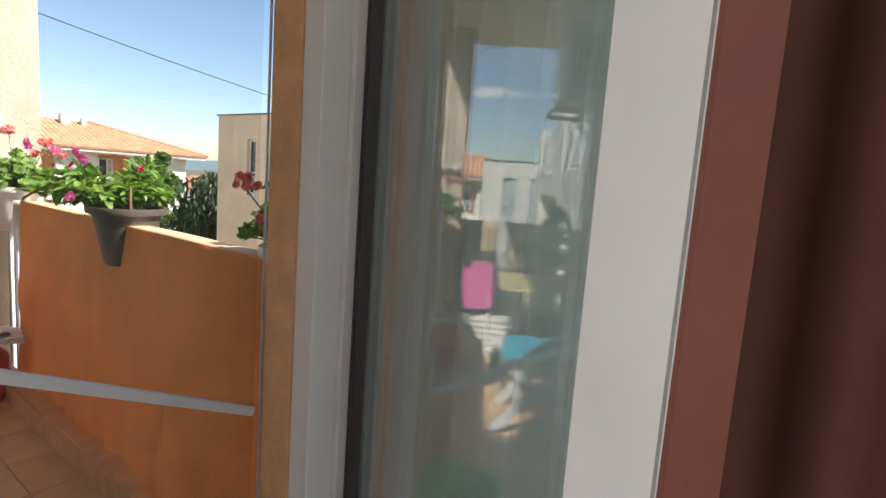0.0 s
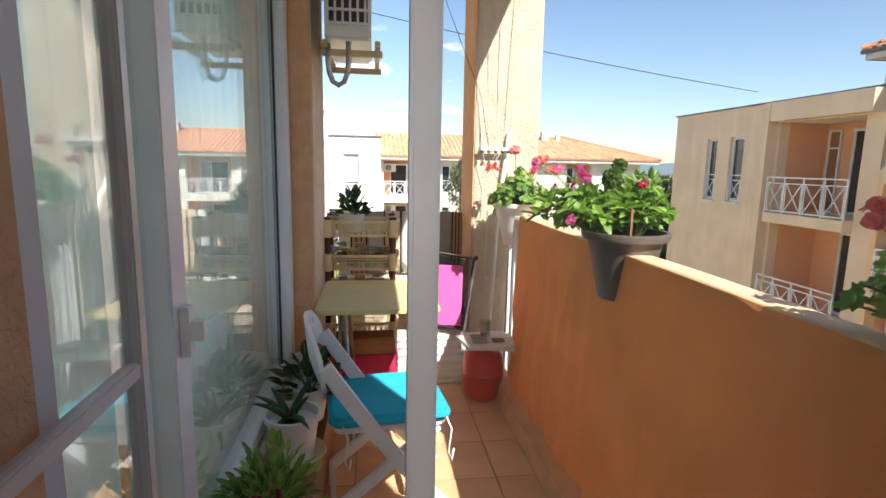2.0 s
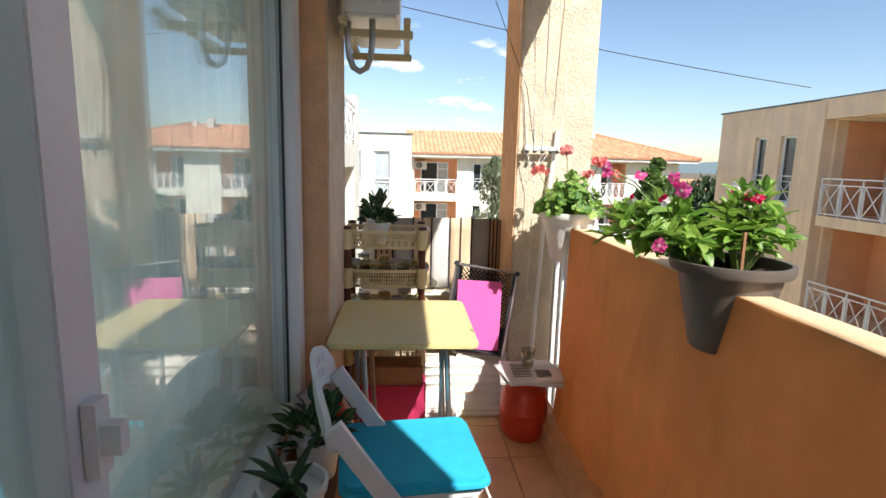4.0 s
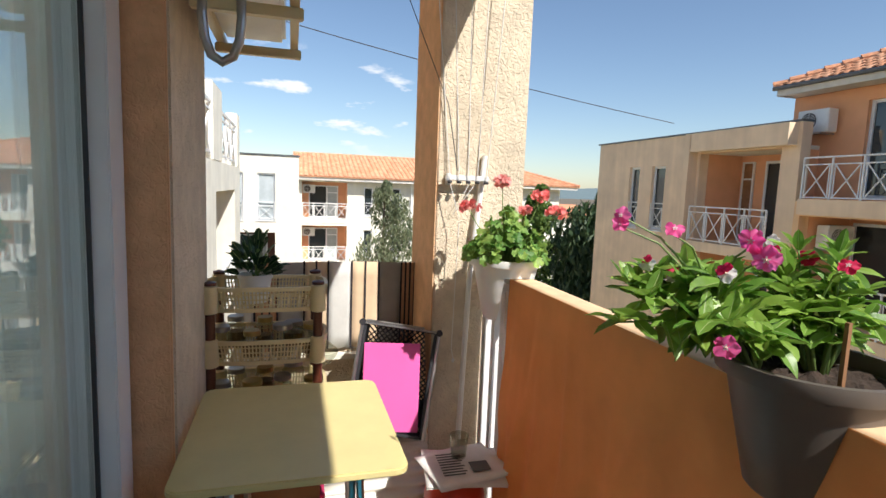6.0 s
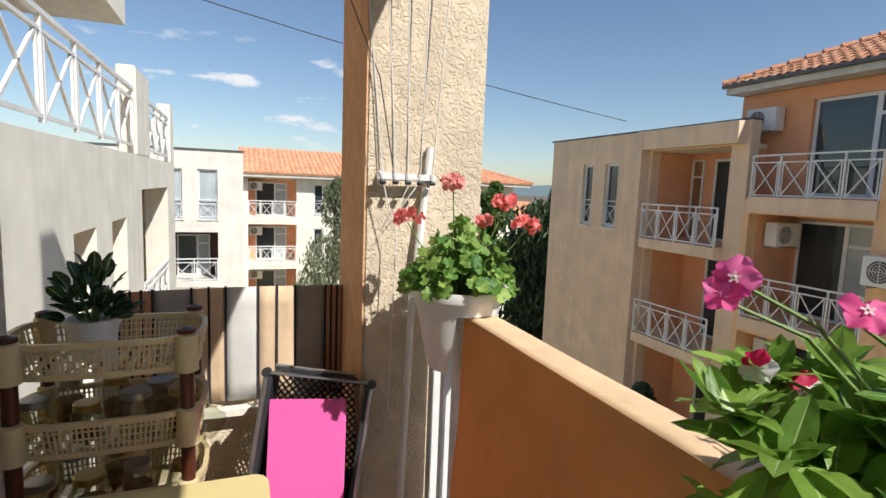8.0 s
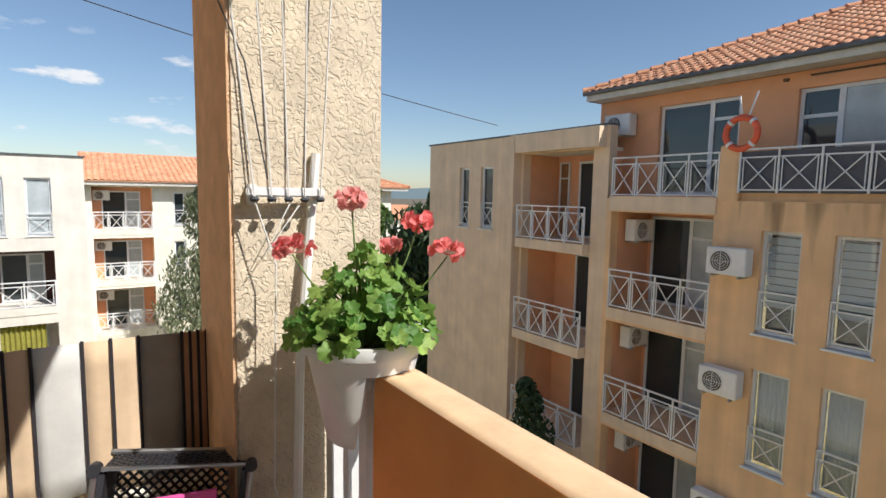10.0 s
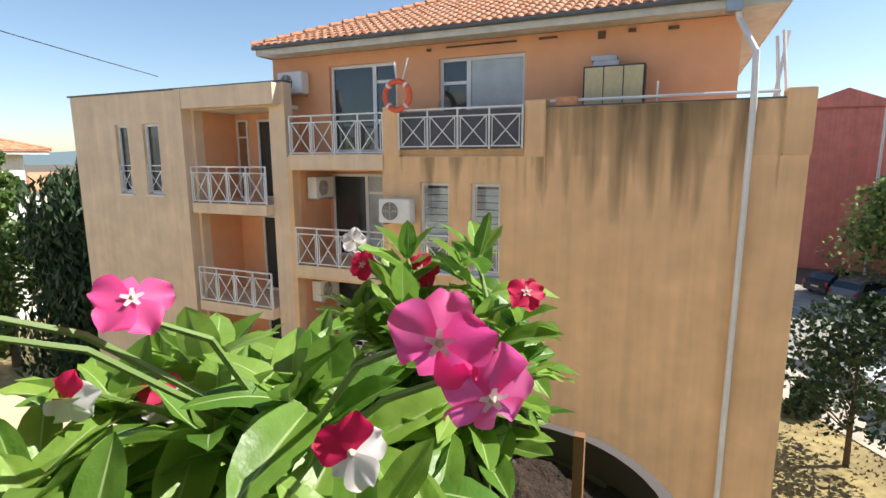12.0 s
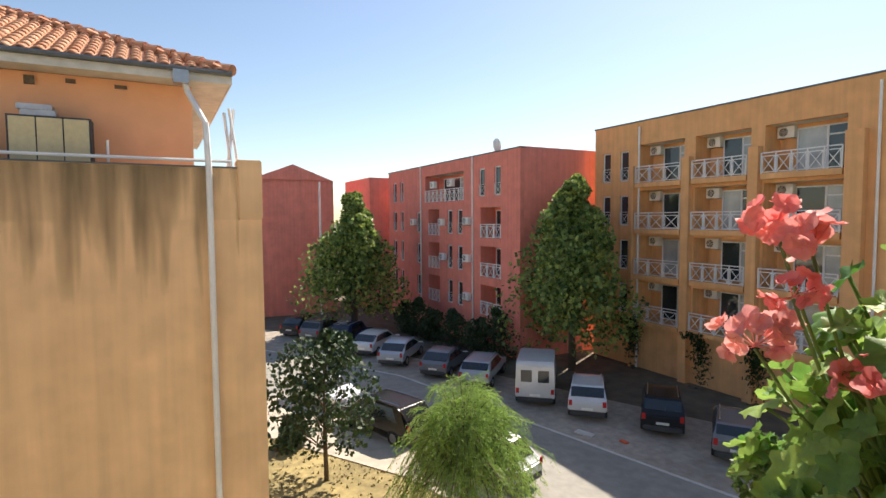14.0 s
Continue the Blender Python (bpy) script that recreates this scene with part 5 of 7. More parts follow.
# distant town and hills
# the blue of distance haze is mixed into the land's colour
M["hill"] = mat("distant_hill", (0.16, 0.22, 0.25), 1.0, var=0.1)
hg = Geo().sheet(lambda u, v: (-300 + 1600 * u, 900, -20 + v * (30 + 12 * noise.noise(Vector((u * 6, 0, 0))))), 60, 1, 2.0)
setting("backdrop", hg, M["hill"], "land on the horizon with blue haze put into its colour")
rnd = random.Random(8)
for k in range(26):
    x, y = rnd.uniform(22, 150), rnd.uniform(55, 160)
    w, d, h = rnd.uniform(6, 12), rnd.uniform(6, 12), rnd.uniform(5, 8.0)
    hs_ = thing("far_house", Matrix.Translation((x, y, G0)), "distant pale house with a red tile roof", "house", "distant houses")
    part("wall", Geo().box(0, w, 0, d, 0, h), M["wall_cream"], hs_)
    part("roof", Geo().add([(-.5, -.5, h), (w + .5, -.5, h), (w + .5, d + .5, h), (-.5, d + .5, h), (w * .3, d / 2, h + 1.8), (w * .7, d / 2, h + 1.8)], [(0, 1, 5, 4), (1, 2, 5), (2, 3, 4, 5), (3, 0, 4), (3, 2, 1, 0)]), M["tile_obj"], hs_)
    wg2 = Geo()
    for i in range(3):
        for j in range(2):
            wg2.box(w * (0.18 + 0.28 * i), w * (0.18 + 0.28 * i) + 0.9, -0.04, -0.01, 0.9 + 2.7 * j, 2.2 + 2.7 * j)
    part("windows", wg2, M["pane"], hs_)


# ---------- trees ----------
def tree(m, height, crown_w, crown_z, mat_leaf, n, seed, leaf=0.22, trunk=0.14, label="", lobes=9, droop=0.0, top=1.0, name="tree"):
    rnd = random.Random(seed)
    t = thing(name, m, label, "tree")
    tg = Geo()
    tg.tube([(0, 0, -0.15), (0.03, 0.02, height * 0.3), (-0.03, 0.04, height * 0.6), (0, 0, height * 0.92)], [trunk, trunk * 0.8, trunk * 0.5, 0.02], 8)
    centres = []
    for k in range(lobes):
        a = rnd.uniform(0, math.tau)
        s = (k + 0.5) / lobes
        z = crown_z + (height - crown_z) * s * 0.92
        prof = math.sin(math.pi * min(1, 0.18 + s * 0.82)) ** 0.8 if top == 1.0 else (1 - s) ** top + 0.12
        r = crown_w * 0.5 * prof * rnd.uniform(0.35, 0.75)
        c = Vector((math.cos(a) * r, math.sin(a) * r, z))
        centres.append((c, crown_w * 0.5 * prof * rnd.uniform(0.45, 0.7) + 0.12))
        b = Vector((0, 0, max(height * 0.2, c.z - r * 1.2)))
        tg.tube([b, b.lerp(c, 0.5) + Vector((0, 0, -0.05)), c], [trunk * 0.4, trunk * 0.25, 0.015], 5)
    part("trunk", tg, M["bark"], t, "grey-brown trunk and limbs", smooth="all")
    cg = Geo()
    for _ in range(n):
        c, r = centres[int(rnd.random() ** 0.9 * lobes) % lobes]
        d = Vector((rnd.gauss(0, 1), rnd.gauss(0, 1), rnd.gauss(0, 1))).normalized()
        p = c + d * r * (0.45 + 0.6 * rnd.random() ** 0.5)
        if droop:
            p.z -= droop * rnd.random() ** 2 * (1 + (p.x ** 2 + p.y ** 2) ** 0.5 * 0.5)
        e = Vector((rnd.gauss(0, 1), rnd.gauss(0, 1), rnd.gauss(0, 1) - (2.5 if droop else 0.3))).normalized()
        q = e.cross(Vector((rnd.gauss(0, 1), rnd.gauss(0, 1), rnd.gauss(0, 1)))).normalized()
        s = leaf * rnd.uniform(0.6, 1.2)
        w = s * (0.16 if droop else 0.42)
        cg.add([p - e * s * 0.5, p + q * w, p + e * s * 0.5, p - q * w], [(0, 1, 2, 3)])
    part("crown", cg, mat_leaf, t, kind="stuff")
    return t


T = lambda x, y, z=G0: Matrix.Translation((x, y, z))
tree(T(42.5, -12.5), 12.0, 7.6, 2.6, M["foliage_plane"], 15000, 1, 0.34, 0.3, "tall young plane tree with a green crown beside parked cars", 40, top=0.95)
tree(T(25.2, -20.6), 12.4, 7.4, 3.0, M["foliage_plane"], 17000, 2, 0.30, 0.25, "tall plane tree in front of the red building", 44, top=0.95)
tree(T(18.96, -3.45), 5.6, 4.0, 1.6, M["foliage_dark"], 3400, 3, 0.20, 0.09, "small dark-leaved tree on the dry lawn", 12)
def feather_tree(m, height, spread, n, seed, label):
    """A low tree of arching fronds with fine drooping twigs."""
    rnd = random.Random(seed)
    t = thing("tree", m, label, "tree")
    tg, cg = Geo(), Geo()
    tg.tube([(0, 0, -0.15), (0.05, 0.02, height * 0.35), (0, 0, height * 0.72)], [0.13, 0.10, 0.05], 8)
    for k in range(n):
        a = k * 2.39996 + rnd.uniform(-0.3, 0.3)
        f = (k + 0.5) / n
        r = spread * (0.25 + 0.75 * f ** 0.6) * rnd.uniform(0.72, 1.12)
        z0 = height * rnd.uniform(0.45, 0.70)
        top = height * (1.02 - 0.36 * f) * rnd.uniform(0.90, 1.06)
        drop = rnd.uniform(0.3, 3.2) * (0.35 + f)
        A, B, C = Vector((0, 0, z0)), Vector((math.cos(a) * r * 0.55, math.sin(a) * r * 0.55, top + 0.35)), Vector((math.cos(a) * r, math.sin(a) * r, top - drop))
        P = lambda s: A * (1 - s) ** 2 + B * 2 * s * (1 - s) + C * s * s
        tg.tube([P(0), P(0.3), P(0.6), P(0.9)], [0.03, 0.02, 0.012, 0.004], 4)
        for q in range(26):
            s = 0.22 + 0.78 * (q + rnd.random()) / 26
            o = P(s)
            d = (P(min(1, s + .03)) - P(max(0, s - .03))).normalized()
            side = d.cross(Vector((0, 0, 1))).normalized() * rnd.choice((-1, 1))
            tw = (d * rnd.uniform(0.4, 1.1) + side * rnd.uniform(0.3, 1.0) + Vector((0, 0, rnd.uniform(-0.5, 0.25)))).normalized()
            L = rnd.uniform(0.22, 0.50)
            for j in range(11):
                w = (j + 0.5) / 11
                p = o + tw * L * w + Vector((0, 0, -0.25 * L * w * w))
                e = (tw + Vector((rnd.gauss(0, .5), rnd.gauss(0, .5), rnd.gauss(-.25, .4)))).normalized() * rnd.uniform(0.05, 0.09)
                h = e.cross(Vector((rnd.gauss(0, 1), rnd.gauss(0, 1), rnd.gauss(0, 1)))).normalized() * 0.010
                cg.add([p - e * 0.2, p + e * 0.5 + h, p + e, p + e * 0.5 - h], [(0, 1, 2, 3)])
    part("trunk", tg, M["bark"], t, "grey-brown trunk and arching limbs", smooth="all")
    part("crown", cg, M["foliage_light"], t, kind="stuff")
    return t


feather_tree(T(12.8, -5.6), 4.9, 2.4, 300, 4, "feathery light green tree by the footpath")
tree(T(5.0, -6.4), 6.5, 2.4, 2.0, M["foliage"], 5000, 14, 0.12, 0.12, "leafy green tree below the balcony", 10)
tree(T(4.9, 30.5), 10.4, 4.2, 1.5, M["foliage_grey"], 9000, 5, 0.28, 0.16, "slender grey-green tree before the cream building", 16, droop=0.4)
tree(T(14.8, 24.0), 10.2, 6.5, 1.0, M["foliage_dark"], 22000, 6, 0.45, 0.22, "dark weeping willow beside the tan building", 16, droop=2.4)
tree(T(13.5, 29.0), 10.6, 4.2, 1.0, M["foliage"], 6000, 16, 0.3, 0.2, "green tree behind the tan building", 12)
for x, y, h, w, s in ((9.7, 12.0, 5.0, 2.3, 7), (9.9, 3.1, 4.2, 0.8, 8), (9.8, 3.6, 3.9, 0.7, 9)):
    tree(T(x, y), h, w, 0.1, M["foliage_dark"] if s == 7 else M["foliage"], 5000, s, 0.12, 0.06, "narrow conical evergreen close to the wall", 14, top=0.7)
for k, (x, y, h) in enumerate(((41, -16.5, 2.6), (38.5, -16.6, 3.2), (36.4, -16.8, 2.4), (34, -16.9, 2.9), (31.2, -17.6, 2.6), (30.0, -18.0, 3.6), (22.5, -3.0, 1.3))):
    tree(T(x, y), h, h * 0.9, 0.1, M["foliage_dark"], 2200, 30 + k, 0.18, 0.06, "dense dark green shrub below the facade", 8, name="shrub")
ivy = Geo()
rnd = random.Random(77)
for x0, z0, n in ((23.6, -4.9, 500), (19.0, -5.0, 380), (15.9, -5.0, 500)):
    for _ in range(n):
        z = z0 - abs(rnd.gauss(0, 1.2))
        p = Vector((x0 + rnd.gauss(0, 0.28) + (0.9 * rnd.random() if z > z0 - .4 else 0), -24.1 + rnd.uniform(-.1, .15), max(z, G0)))
        e = Vector((rnd.gauss(0, 1), rnd.gauss(0, .5), rnd.gauss(0, 1))).normalized() * 0.12
        ivy.add([p - e, p + Vector((0, .06, .05)), p + e, p - Vector((0, .06, .05))], [(0, 1, 2, 3)])
iv = thing("ivy", pose(0, 0, 0), "dark ivy hanging over the lowest balconies", "climber")
part("leaves", ivy, M["foliage_dark"], iv, kind="stuff")


# ---------- cars ----------
def car(m, color, L=4.3, H=1.5, W=1.75, kind="hatch", label=""):
    c = thing("car", m, label, "car", "parked cars")
    key = "paint_%d_%d_%d" % tuple(int(q * 100) for q in color)
    if key not in M:
        M[key] = mat(key, color, 0.25, 0.3, var=0.03, var2=0.05)
    h = W / 2
    if kind == "van":
        prof = [(0, .45), (.05, .95), (.5, 1.15), (1.0, 1.25), (1.55, 2.1), (1.9, 2.22), (L - .15, 2.25), (L, 2.1), (L, .45)]
        roof_n = (5, 7)
    elif kind == "suv":
        prof = [(0, .5), (.06, .85), (1.1, 1.02), (1.75, H - .06), (2.3, H), (L - .5, H - .05), (L - .12, 1.05), (L, .9), (L, .5)]
        roof_n = (3, 5)
    else:
        prof = [(0, .42), (.06, .72), (1.0, .92), (1.7, H - .05), (2.3, H), (L - .9, H - .08), (L - .25, .98), (L, .85), (L, .42)]
        roof_n = (3, 5)
    n = len(prof)
    g = Geo()
    sec = []
    for side, tuck in ((-1, 0), (1, 0)):
        for x, z in prof:
            y = h - (0.16 * max(0, (z - 0.95)) / max(0.3, H - 0.95) if z > 0.95 and kind != "van" else 0.04 * max(0, z - 1))
            sec.append((x, side * y, z))
    f = [(i, i + 1, n + i + 1, n + i) for i in range(n - 1)] + [(n - 1, 0, n, 2 * n - 1), tuple(range(n))[::-1], tuple(range(n, 2 * n))]
    g.add(sec, f)
    part("body", g, M[key], c, smooth=True, bevel=0.05)
    top = H if kind != "van" else 2.2
    gl = Geo()
    zb = 1.0 if kind != "van" else 1.3
    k0 = 2 if kind != "van" else 3
    a, b = prof[k0], prof[k0 + 1]
    yi = h - 0.14

    def slab(p, q, inset=0.12):
        p, q = Vector((p[0], 0, p[1])), Vector((q[0], 0, q[1]))
        d = (q - p).normalized()
        nrm = Vector((-d.z, 0, d.x))
        p2, q2 = p + d * inset + nrm * 0.03, q - d * inset + nrm * 0.03
        v = [(e.x, s * yi, e.z) for e in (p2, q2) for s in (-1, 1)] + [(e.x - nrm.x * .05, s * yi, e.z - nrm.z * .05) for e in (p2, q2) for s in (-1, 1)]
        gl.add(v, [(0, 1, 3, 2), (4, 6, 7, 5), (0, 4, 5, 1), (2, 3, 7, 6), (0, 2, 6, 4), (1, 5, 7, 3)])

    slab(a, b)
    if kind == "van":
        for s in (-1, 1):
            gl.box(L + .002, L + .012, s * 0.42 - 0.27, s * 0.42 + 0.27, 1.25, 1.85)
    else:
        slab(prof[5], prof[6], 0.08)
        for s in (-1, 1):
            yo = s * (h - 0.055)
            gl.add([(1.35, s * (h - .0), 1.02), (L - .55, s * (h - .0), 1.02), (L - .95, s * (h - .13), H - .12), (1.85, s * (h - .13), H - .12), (1.35, s * (h - .1), 1.0), (L - .55, s * (h - .1), 1.0), (L - .95, s * (h - .22), H - .14), (1.85, s * (h - .22), H - .14)], [(0, 1, 2, 3), (7, 6, 5, 4), (0, 4, 5, 1), (1, 5, 6, 2), (2, 6, 7, 3), (3, 7, 4, 0)])
    part("windows", gl, M["car_glass"], c, "dark car glass")
    for x in (0.78, L - 0.8):
        for s in (-1, 1):
            wh = part("wheel", Geo().lathe([(0.2, -0.1), (0.31, -0.1), (0.33, -0.06), (0.33, 0.06), (0.31, 0.1), (0.2, 0.1)], 18, closed=True), M["tyre"], c, "black tyre", smooth=True, m=Matrix.Translation((x, s * (h - .08), 0.33)) @ Matrix.Rotation(radians(90), 4, "X"))
            part("rim", Geo().lathe([(0.0, -0.085), (0.2, -0.09), (0.2, 0.09), (0.0, 0.085)], 10), M["metal"], wh)
    lz = 0.85 if kind != "van" else 0.8
    for s in (-1, 1):
        part("tail_lamp", Geo().box(L - .02, L + .015, s * (h - .12) - .08, s * (h - .12) + .08, lz - .12, lz + .14), M["tail"], c, bevel=0.01)
        part("headlight", Geo().box(-.015, .06, s * (h - .28) - .16, s * (h - .28) + .16, .62, .76), M["plastic_white"], c, bevel=0.01)
    part("number_plate", Geo().box(L + .002, L + .012, -.26, .26, .55, .66), M["number_plate"], c)
    part("bumper", Geo().box(-.05, .05, -h + .1, h - .1, .28, .5).box(L - .05, L + .04, -h + .1, h - .1, .28, .5), M["pvc_dark"], c, bevel=0.02)
    if kind in ("suv", "van"):
        pass
    if kind == "suv":
        part("roof_rails", Geo().tube([(1.9, h - .25, H + .03), (L - .7, h - .25, H + .02)], 0.02, 5).tube([(1.9, -h + .25, H + .03), (L - .7, -h + .25, H + .02)], 0.02, 5), M["metal"], c)
    return c


def park(x, y, deg, *a, **k):
    """Rear bumper at (x, y); deg: the way the nose points."""
    L = k.get("L", 4.3)
    m = Matrix.Translation((x, y, G0)) @ Matrix.Rotation(radians(deg + 180), 4, "Z") @ Matrix.Translation((-L, 0, 0))
    return car(m, *a, **k)


ND = -50
SILVER, WHITE, BLACK, NAVY, GREY = (0.5, 0.52, 0.55), (0.75, 0.75, 0.74), (0.02, 0.02, 0.022), (0.03, 0.05, 0.12), (0.22, 0.22, 0.23)
park(21.15, -14.55, -41, WHITE, L=4.9, W=1.95, kind="van", label="white panel van with two rear windows")
park(18.45, -15.45, -44, WHITE, L=4.2, H=1.6, kind="suv", label="white small sport utility car with roof rails")
park(15.6, -17.0, -50, BLACK, L=4.2, H=1.6, kind="suv", label="black compact car with red tail lamps")
park(12.4, -17.2, ND - 6, GREY, L=4.4, H=1.5, kind="suv", label="grey estate car in shade")
park(24.75, -13.2, -47, SILVER, L=4.5, H=1.55, kind="suv", label="silver estate car with roof rails")
park(27.7, -12.2, ND, GREY, L=4.1, label="dusty grey hatchback in the parking row")
park(31.05, -10.9, ND + 6, SILVER, L=4.4, label="silver sedan with a blue windscreen shade")
park(34.4, -10.2, ND, WHITE, L=4.3, label="white car standing in tree shade")
park(37.3, -9.4, ND + 4, NAVY, L=4.3, H=1.7, kind="suv", label="dark blue car in tree shade")
park(40.3, -8.1, ND + 4, GREY, L=4.4, H=1.6, kind="suv", label="grey estate car in tree shade")
park(43.0, -7.2, ND + 4, BLACK, L=4.3, label="dark car at the end of the row")
park(20.0, -7.75, 22, BLACK, L=4.6, H=1.65, kind="suv", label="black sport utility car with a pale roof at the kerb")
park(29.0, -4.7, 205, WHITE, L=4.3, H=1.35, label="low white sports car on the road")
park(14.8, -9.3, 16, SILVER, L=4.2, H=1.55, label="silver hatchback behind the feathery tree")

deb = thing("debris", Matrix.Translation((17.6, -14.35, G0)), "broken grey board and a red scrap lying on the parking bay", "debris")
part("board", Geo().box(-0.5, 0.3, -0.2, 0.15, 0.0, 0.06, Matrix.Rotation(0.3, 4, "Z")), M["fascia"], deb)
part("scrap", Geo().box(-1.7, -1.35, -1.0, -0.8, 0.0, 0.05), M["buoy"], deb)

# ---------- furniture and things on the balcony ----------
# folding table
tbl = thing("folding_table", pose(0, 0, 0), "yellow laminate folding table on grey tube legs", "table")
TX0, TX1, TY0, TY1, TZ = -0.32, 0.22, 2.45, 3.05, 0.707


def rounded_slab(x0, x1, y0, y1, z0, z1, r, n=5):
    pts = []
    for cx, cy, a0 in ((x1 - r, y1 - r, 0), (x0 + r, y1 - r, 90), (x0 + r, y0 + r, 180), (x1 - r, y0 + r, 270)):
        for k in range(n + 1):
            a = radians(a0 + 90 * k / n)
            pts.append((cx + r * math.cos(a), cy + r * math.sin(a)))
    m = len(pts)
    g = Geo()
    g.add([(x, y, z0) for x, y in pts] + [(x, y, z1) for x, y in pts], [tuple(range(m))[::-1], tuple(range(m, 2 * m))] + [(i, (i + 1) % m, m + (i + 1) % m, m + i) for i in range(m)])
    return g


part("tabletop", rounded_slab(TX0, TX1, TY0, TY1, TZ - 0.02, TZ, 0.035), M["table"], tbl, "yellow laminate top", bevel=0.004)
for yy in (TY0 + 0.10, TY1 - 0.12):
    for xx in (TX0 + 0.12, TX1 - 0.11):
        part("leg", Geo().tube([(xx, yy, TZ - 0.03), (xx + 0.035, yy, 0.015)], 0.011, 8), M["metal"], tbl, "grey steel tube leg", smooth=True)
for xx in (TX0 + 0.10, TX1 - 0.125):
    part("hinge_strut", Geo().tube([(xx, TY0 + 0.11, TZ - 0.03), (xx, TY0 + 0.115, 0.36)], 0.009, 6), M["metal"], tbl, smooth=True)
part("stretcher", Geo().tube([(TX1 - 0.07, TY0 + 0.12, 0.05), (TX1 - 0.07, TY1 - 0.12, 0.05)], 0.009, 8).tube([(TX0 + 0.12, TY0 + 0.12, 0.08), (TX0 + 0.12, TY1 - 0.12, 0.08)], 0.009, 8), M["metal"], tbl, smooth=True)

# folding chair facing the table's near side
CH = Matrix.Translation((-0.035, 2.255, 0)) @ Matrix.Rotation(radians(6), 4, "Z")
ch = thing("folding_chair", CH, "white plastic folding chair with a pierced backrest", "chair")
SZ = 0.385


def side_path(u):
    """Centre line of the long side bar from the backrest down to the front foot."""
    return -0.225 + 0.47 * u, 0.63 - 0.62 * u - 0.03 * math.sin(u * math.pi)


for y in (-0.195, 0.195):
    side = Geo().sheet(lambda u, v, y=y: (side_path(u)[0] + 0.042 * (v - 0.5), y - 0.013, side_path(u)[1] + 0.030 * (v - 0.5)), 12, 2, -0.026)
    part("side_bar", side, M["chair"], ch)
    part("rear_leg", Geo().bar((0.19, y * 0.82, SZ - 0.03), (-0.24, y * 0.82, 0.012), 0.024, 0.048), M["chair"], ch, bevel=0.006)
part("rear_stretcher", Geo().bar((-0.20, -0.15, 0.06), (-0.20, 0.15, 0.06), 0.02, 0.035), M["chair"], ch, bevel=0.004)
part("front_stretcher", Geo().bar((0.13, -0.18, 0.16), (0.13, 0.18, 0.16), 0.02, 0.035), M["chair"], ch, bevel=0.004)
BW = 0.212


def backrest(u, v):
    """Arched back: v from the lower to the upper edge."""
    t = u * 2 - 1
    zt = 0.755 - 0.105 * abs(t) ** 3.2
    zb = 0.625 - 0.075 * abs(t) ** 2.5
    z = zb + (zt - zb) * v
    return (-0.243 - 0.040 * (1 - t * t) - 0.10 * (z - 0.60), BW * t, z)


# the back is a thick panel with two rows of slots cut through
NU, NV = 44, 15
cut = {(i, j) for r_, j0 in enumerate((4, 9)) for i0 in range(10 + 2 * r_, 34, 5) for i in (i0, i0 + 1) for j in range(j0, j0 + 3)}
bk_ = Geo()
bv = [[Vector(backrest(i / NU, j / NV)) for i in range(NU + 1)] for j in range(NV + 1)]
TH = Vector((0.016, 0, 0.002))
bk_.v = [tuple(p) for row in bv for p in row] + [tuple(p + TH) for row in bv for p in row]
NW, NO = NU + 1, (NU + 1) * (NV + 1)
keep_ = lambda i, j: 0 <= i < NU and 0 <= j < NV and (i, j) not in cut
for j in range(NV):
    for i in range(NU):
        if not keep_(i, j):
            continue
        a_, b_, c_, d_ = j * NW + i, j * NW + i + 1, (j + 1) * NW + i + 1, (j + 1) * NW + i
        bk_.f.append((a_, d_, c_, b_))
        bk_.f.append((a_ + NO, b_ + NO, c_ + NO, d_ + NO))
        for di, dj, p_, q_ in ((0, -1, a_, b_), (1, 0, b_, c_), (0, 1, c_, d_), (-1, 0, d_, a_)):
            if not keep_(i + di, j + dj):
                bk_.f.append((p_, q_, q_ + NO, p_ + NO))
part("backrest", bk_, M["chair"], ch, "curved white backrest with slots", smooth=True)
part("seat", rounded_slab(-0.20, 0.22, -0.18, 0.18, SZ - 0.03, SZ, 0.04), M["chair"], ch, bevel=0.006)
cu = thing("seat_cushion", CH @ Matrix.Translation((0.01, 0, SZ + 0.001)), "turquoise seat cushion tied with white cords", "cushion")
cush = rounded_slab(-0.225, 0.225, -0.205, 0.205, 0.0, 0.042, 0.04, 5)
part("cushion", cush, M["blue"], cu, smooth=True, bevel=0.016)
for x, y in ((0.20, -0.19), (-0.18, -0.19), (0.20, 0.18)):
    part("cord", Geo().tube([(x, y, 0.02), (x + .02, y - .02, -0.03), (x + .01, y - .02, -0.12), (x + .025, y - .015, -0.16), (x + .03, y - .02, -0.11)], 0.004, 5), M["plastic_white"], cu, smooth="all")

# plastic rack
rk = thing("storage_rack", pose(0, 0, 0), "cream plastic three-tier basket rack with brown posts, holding jars", "rack")
RX, RY, RW, RD_ = -0.145, 3.33, 0.43, 0.27


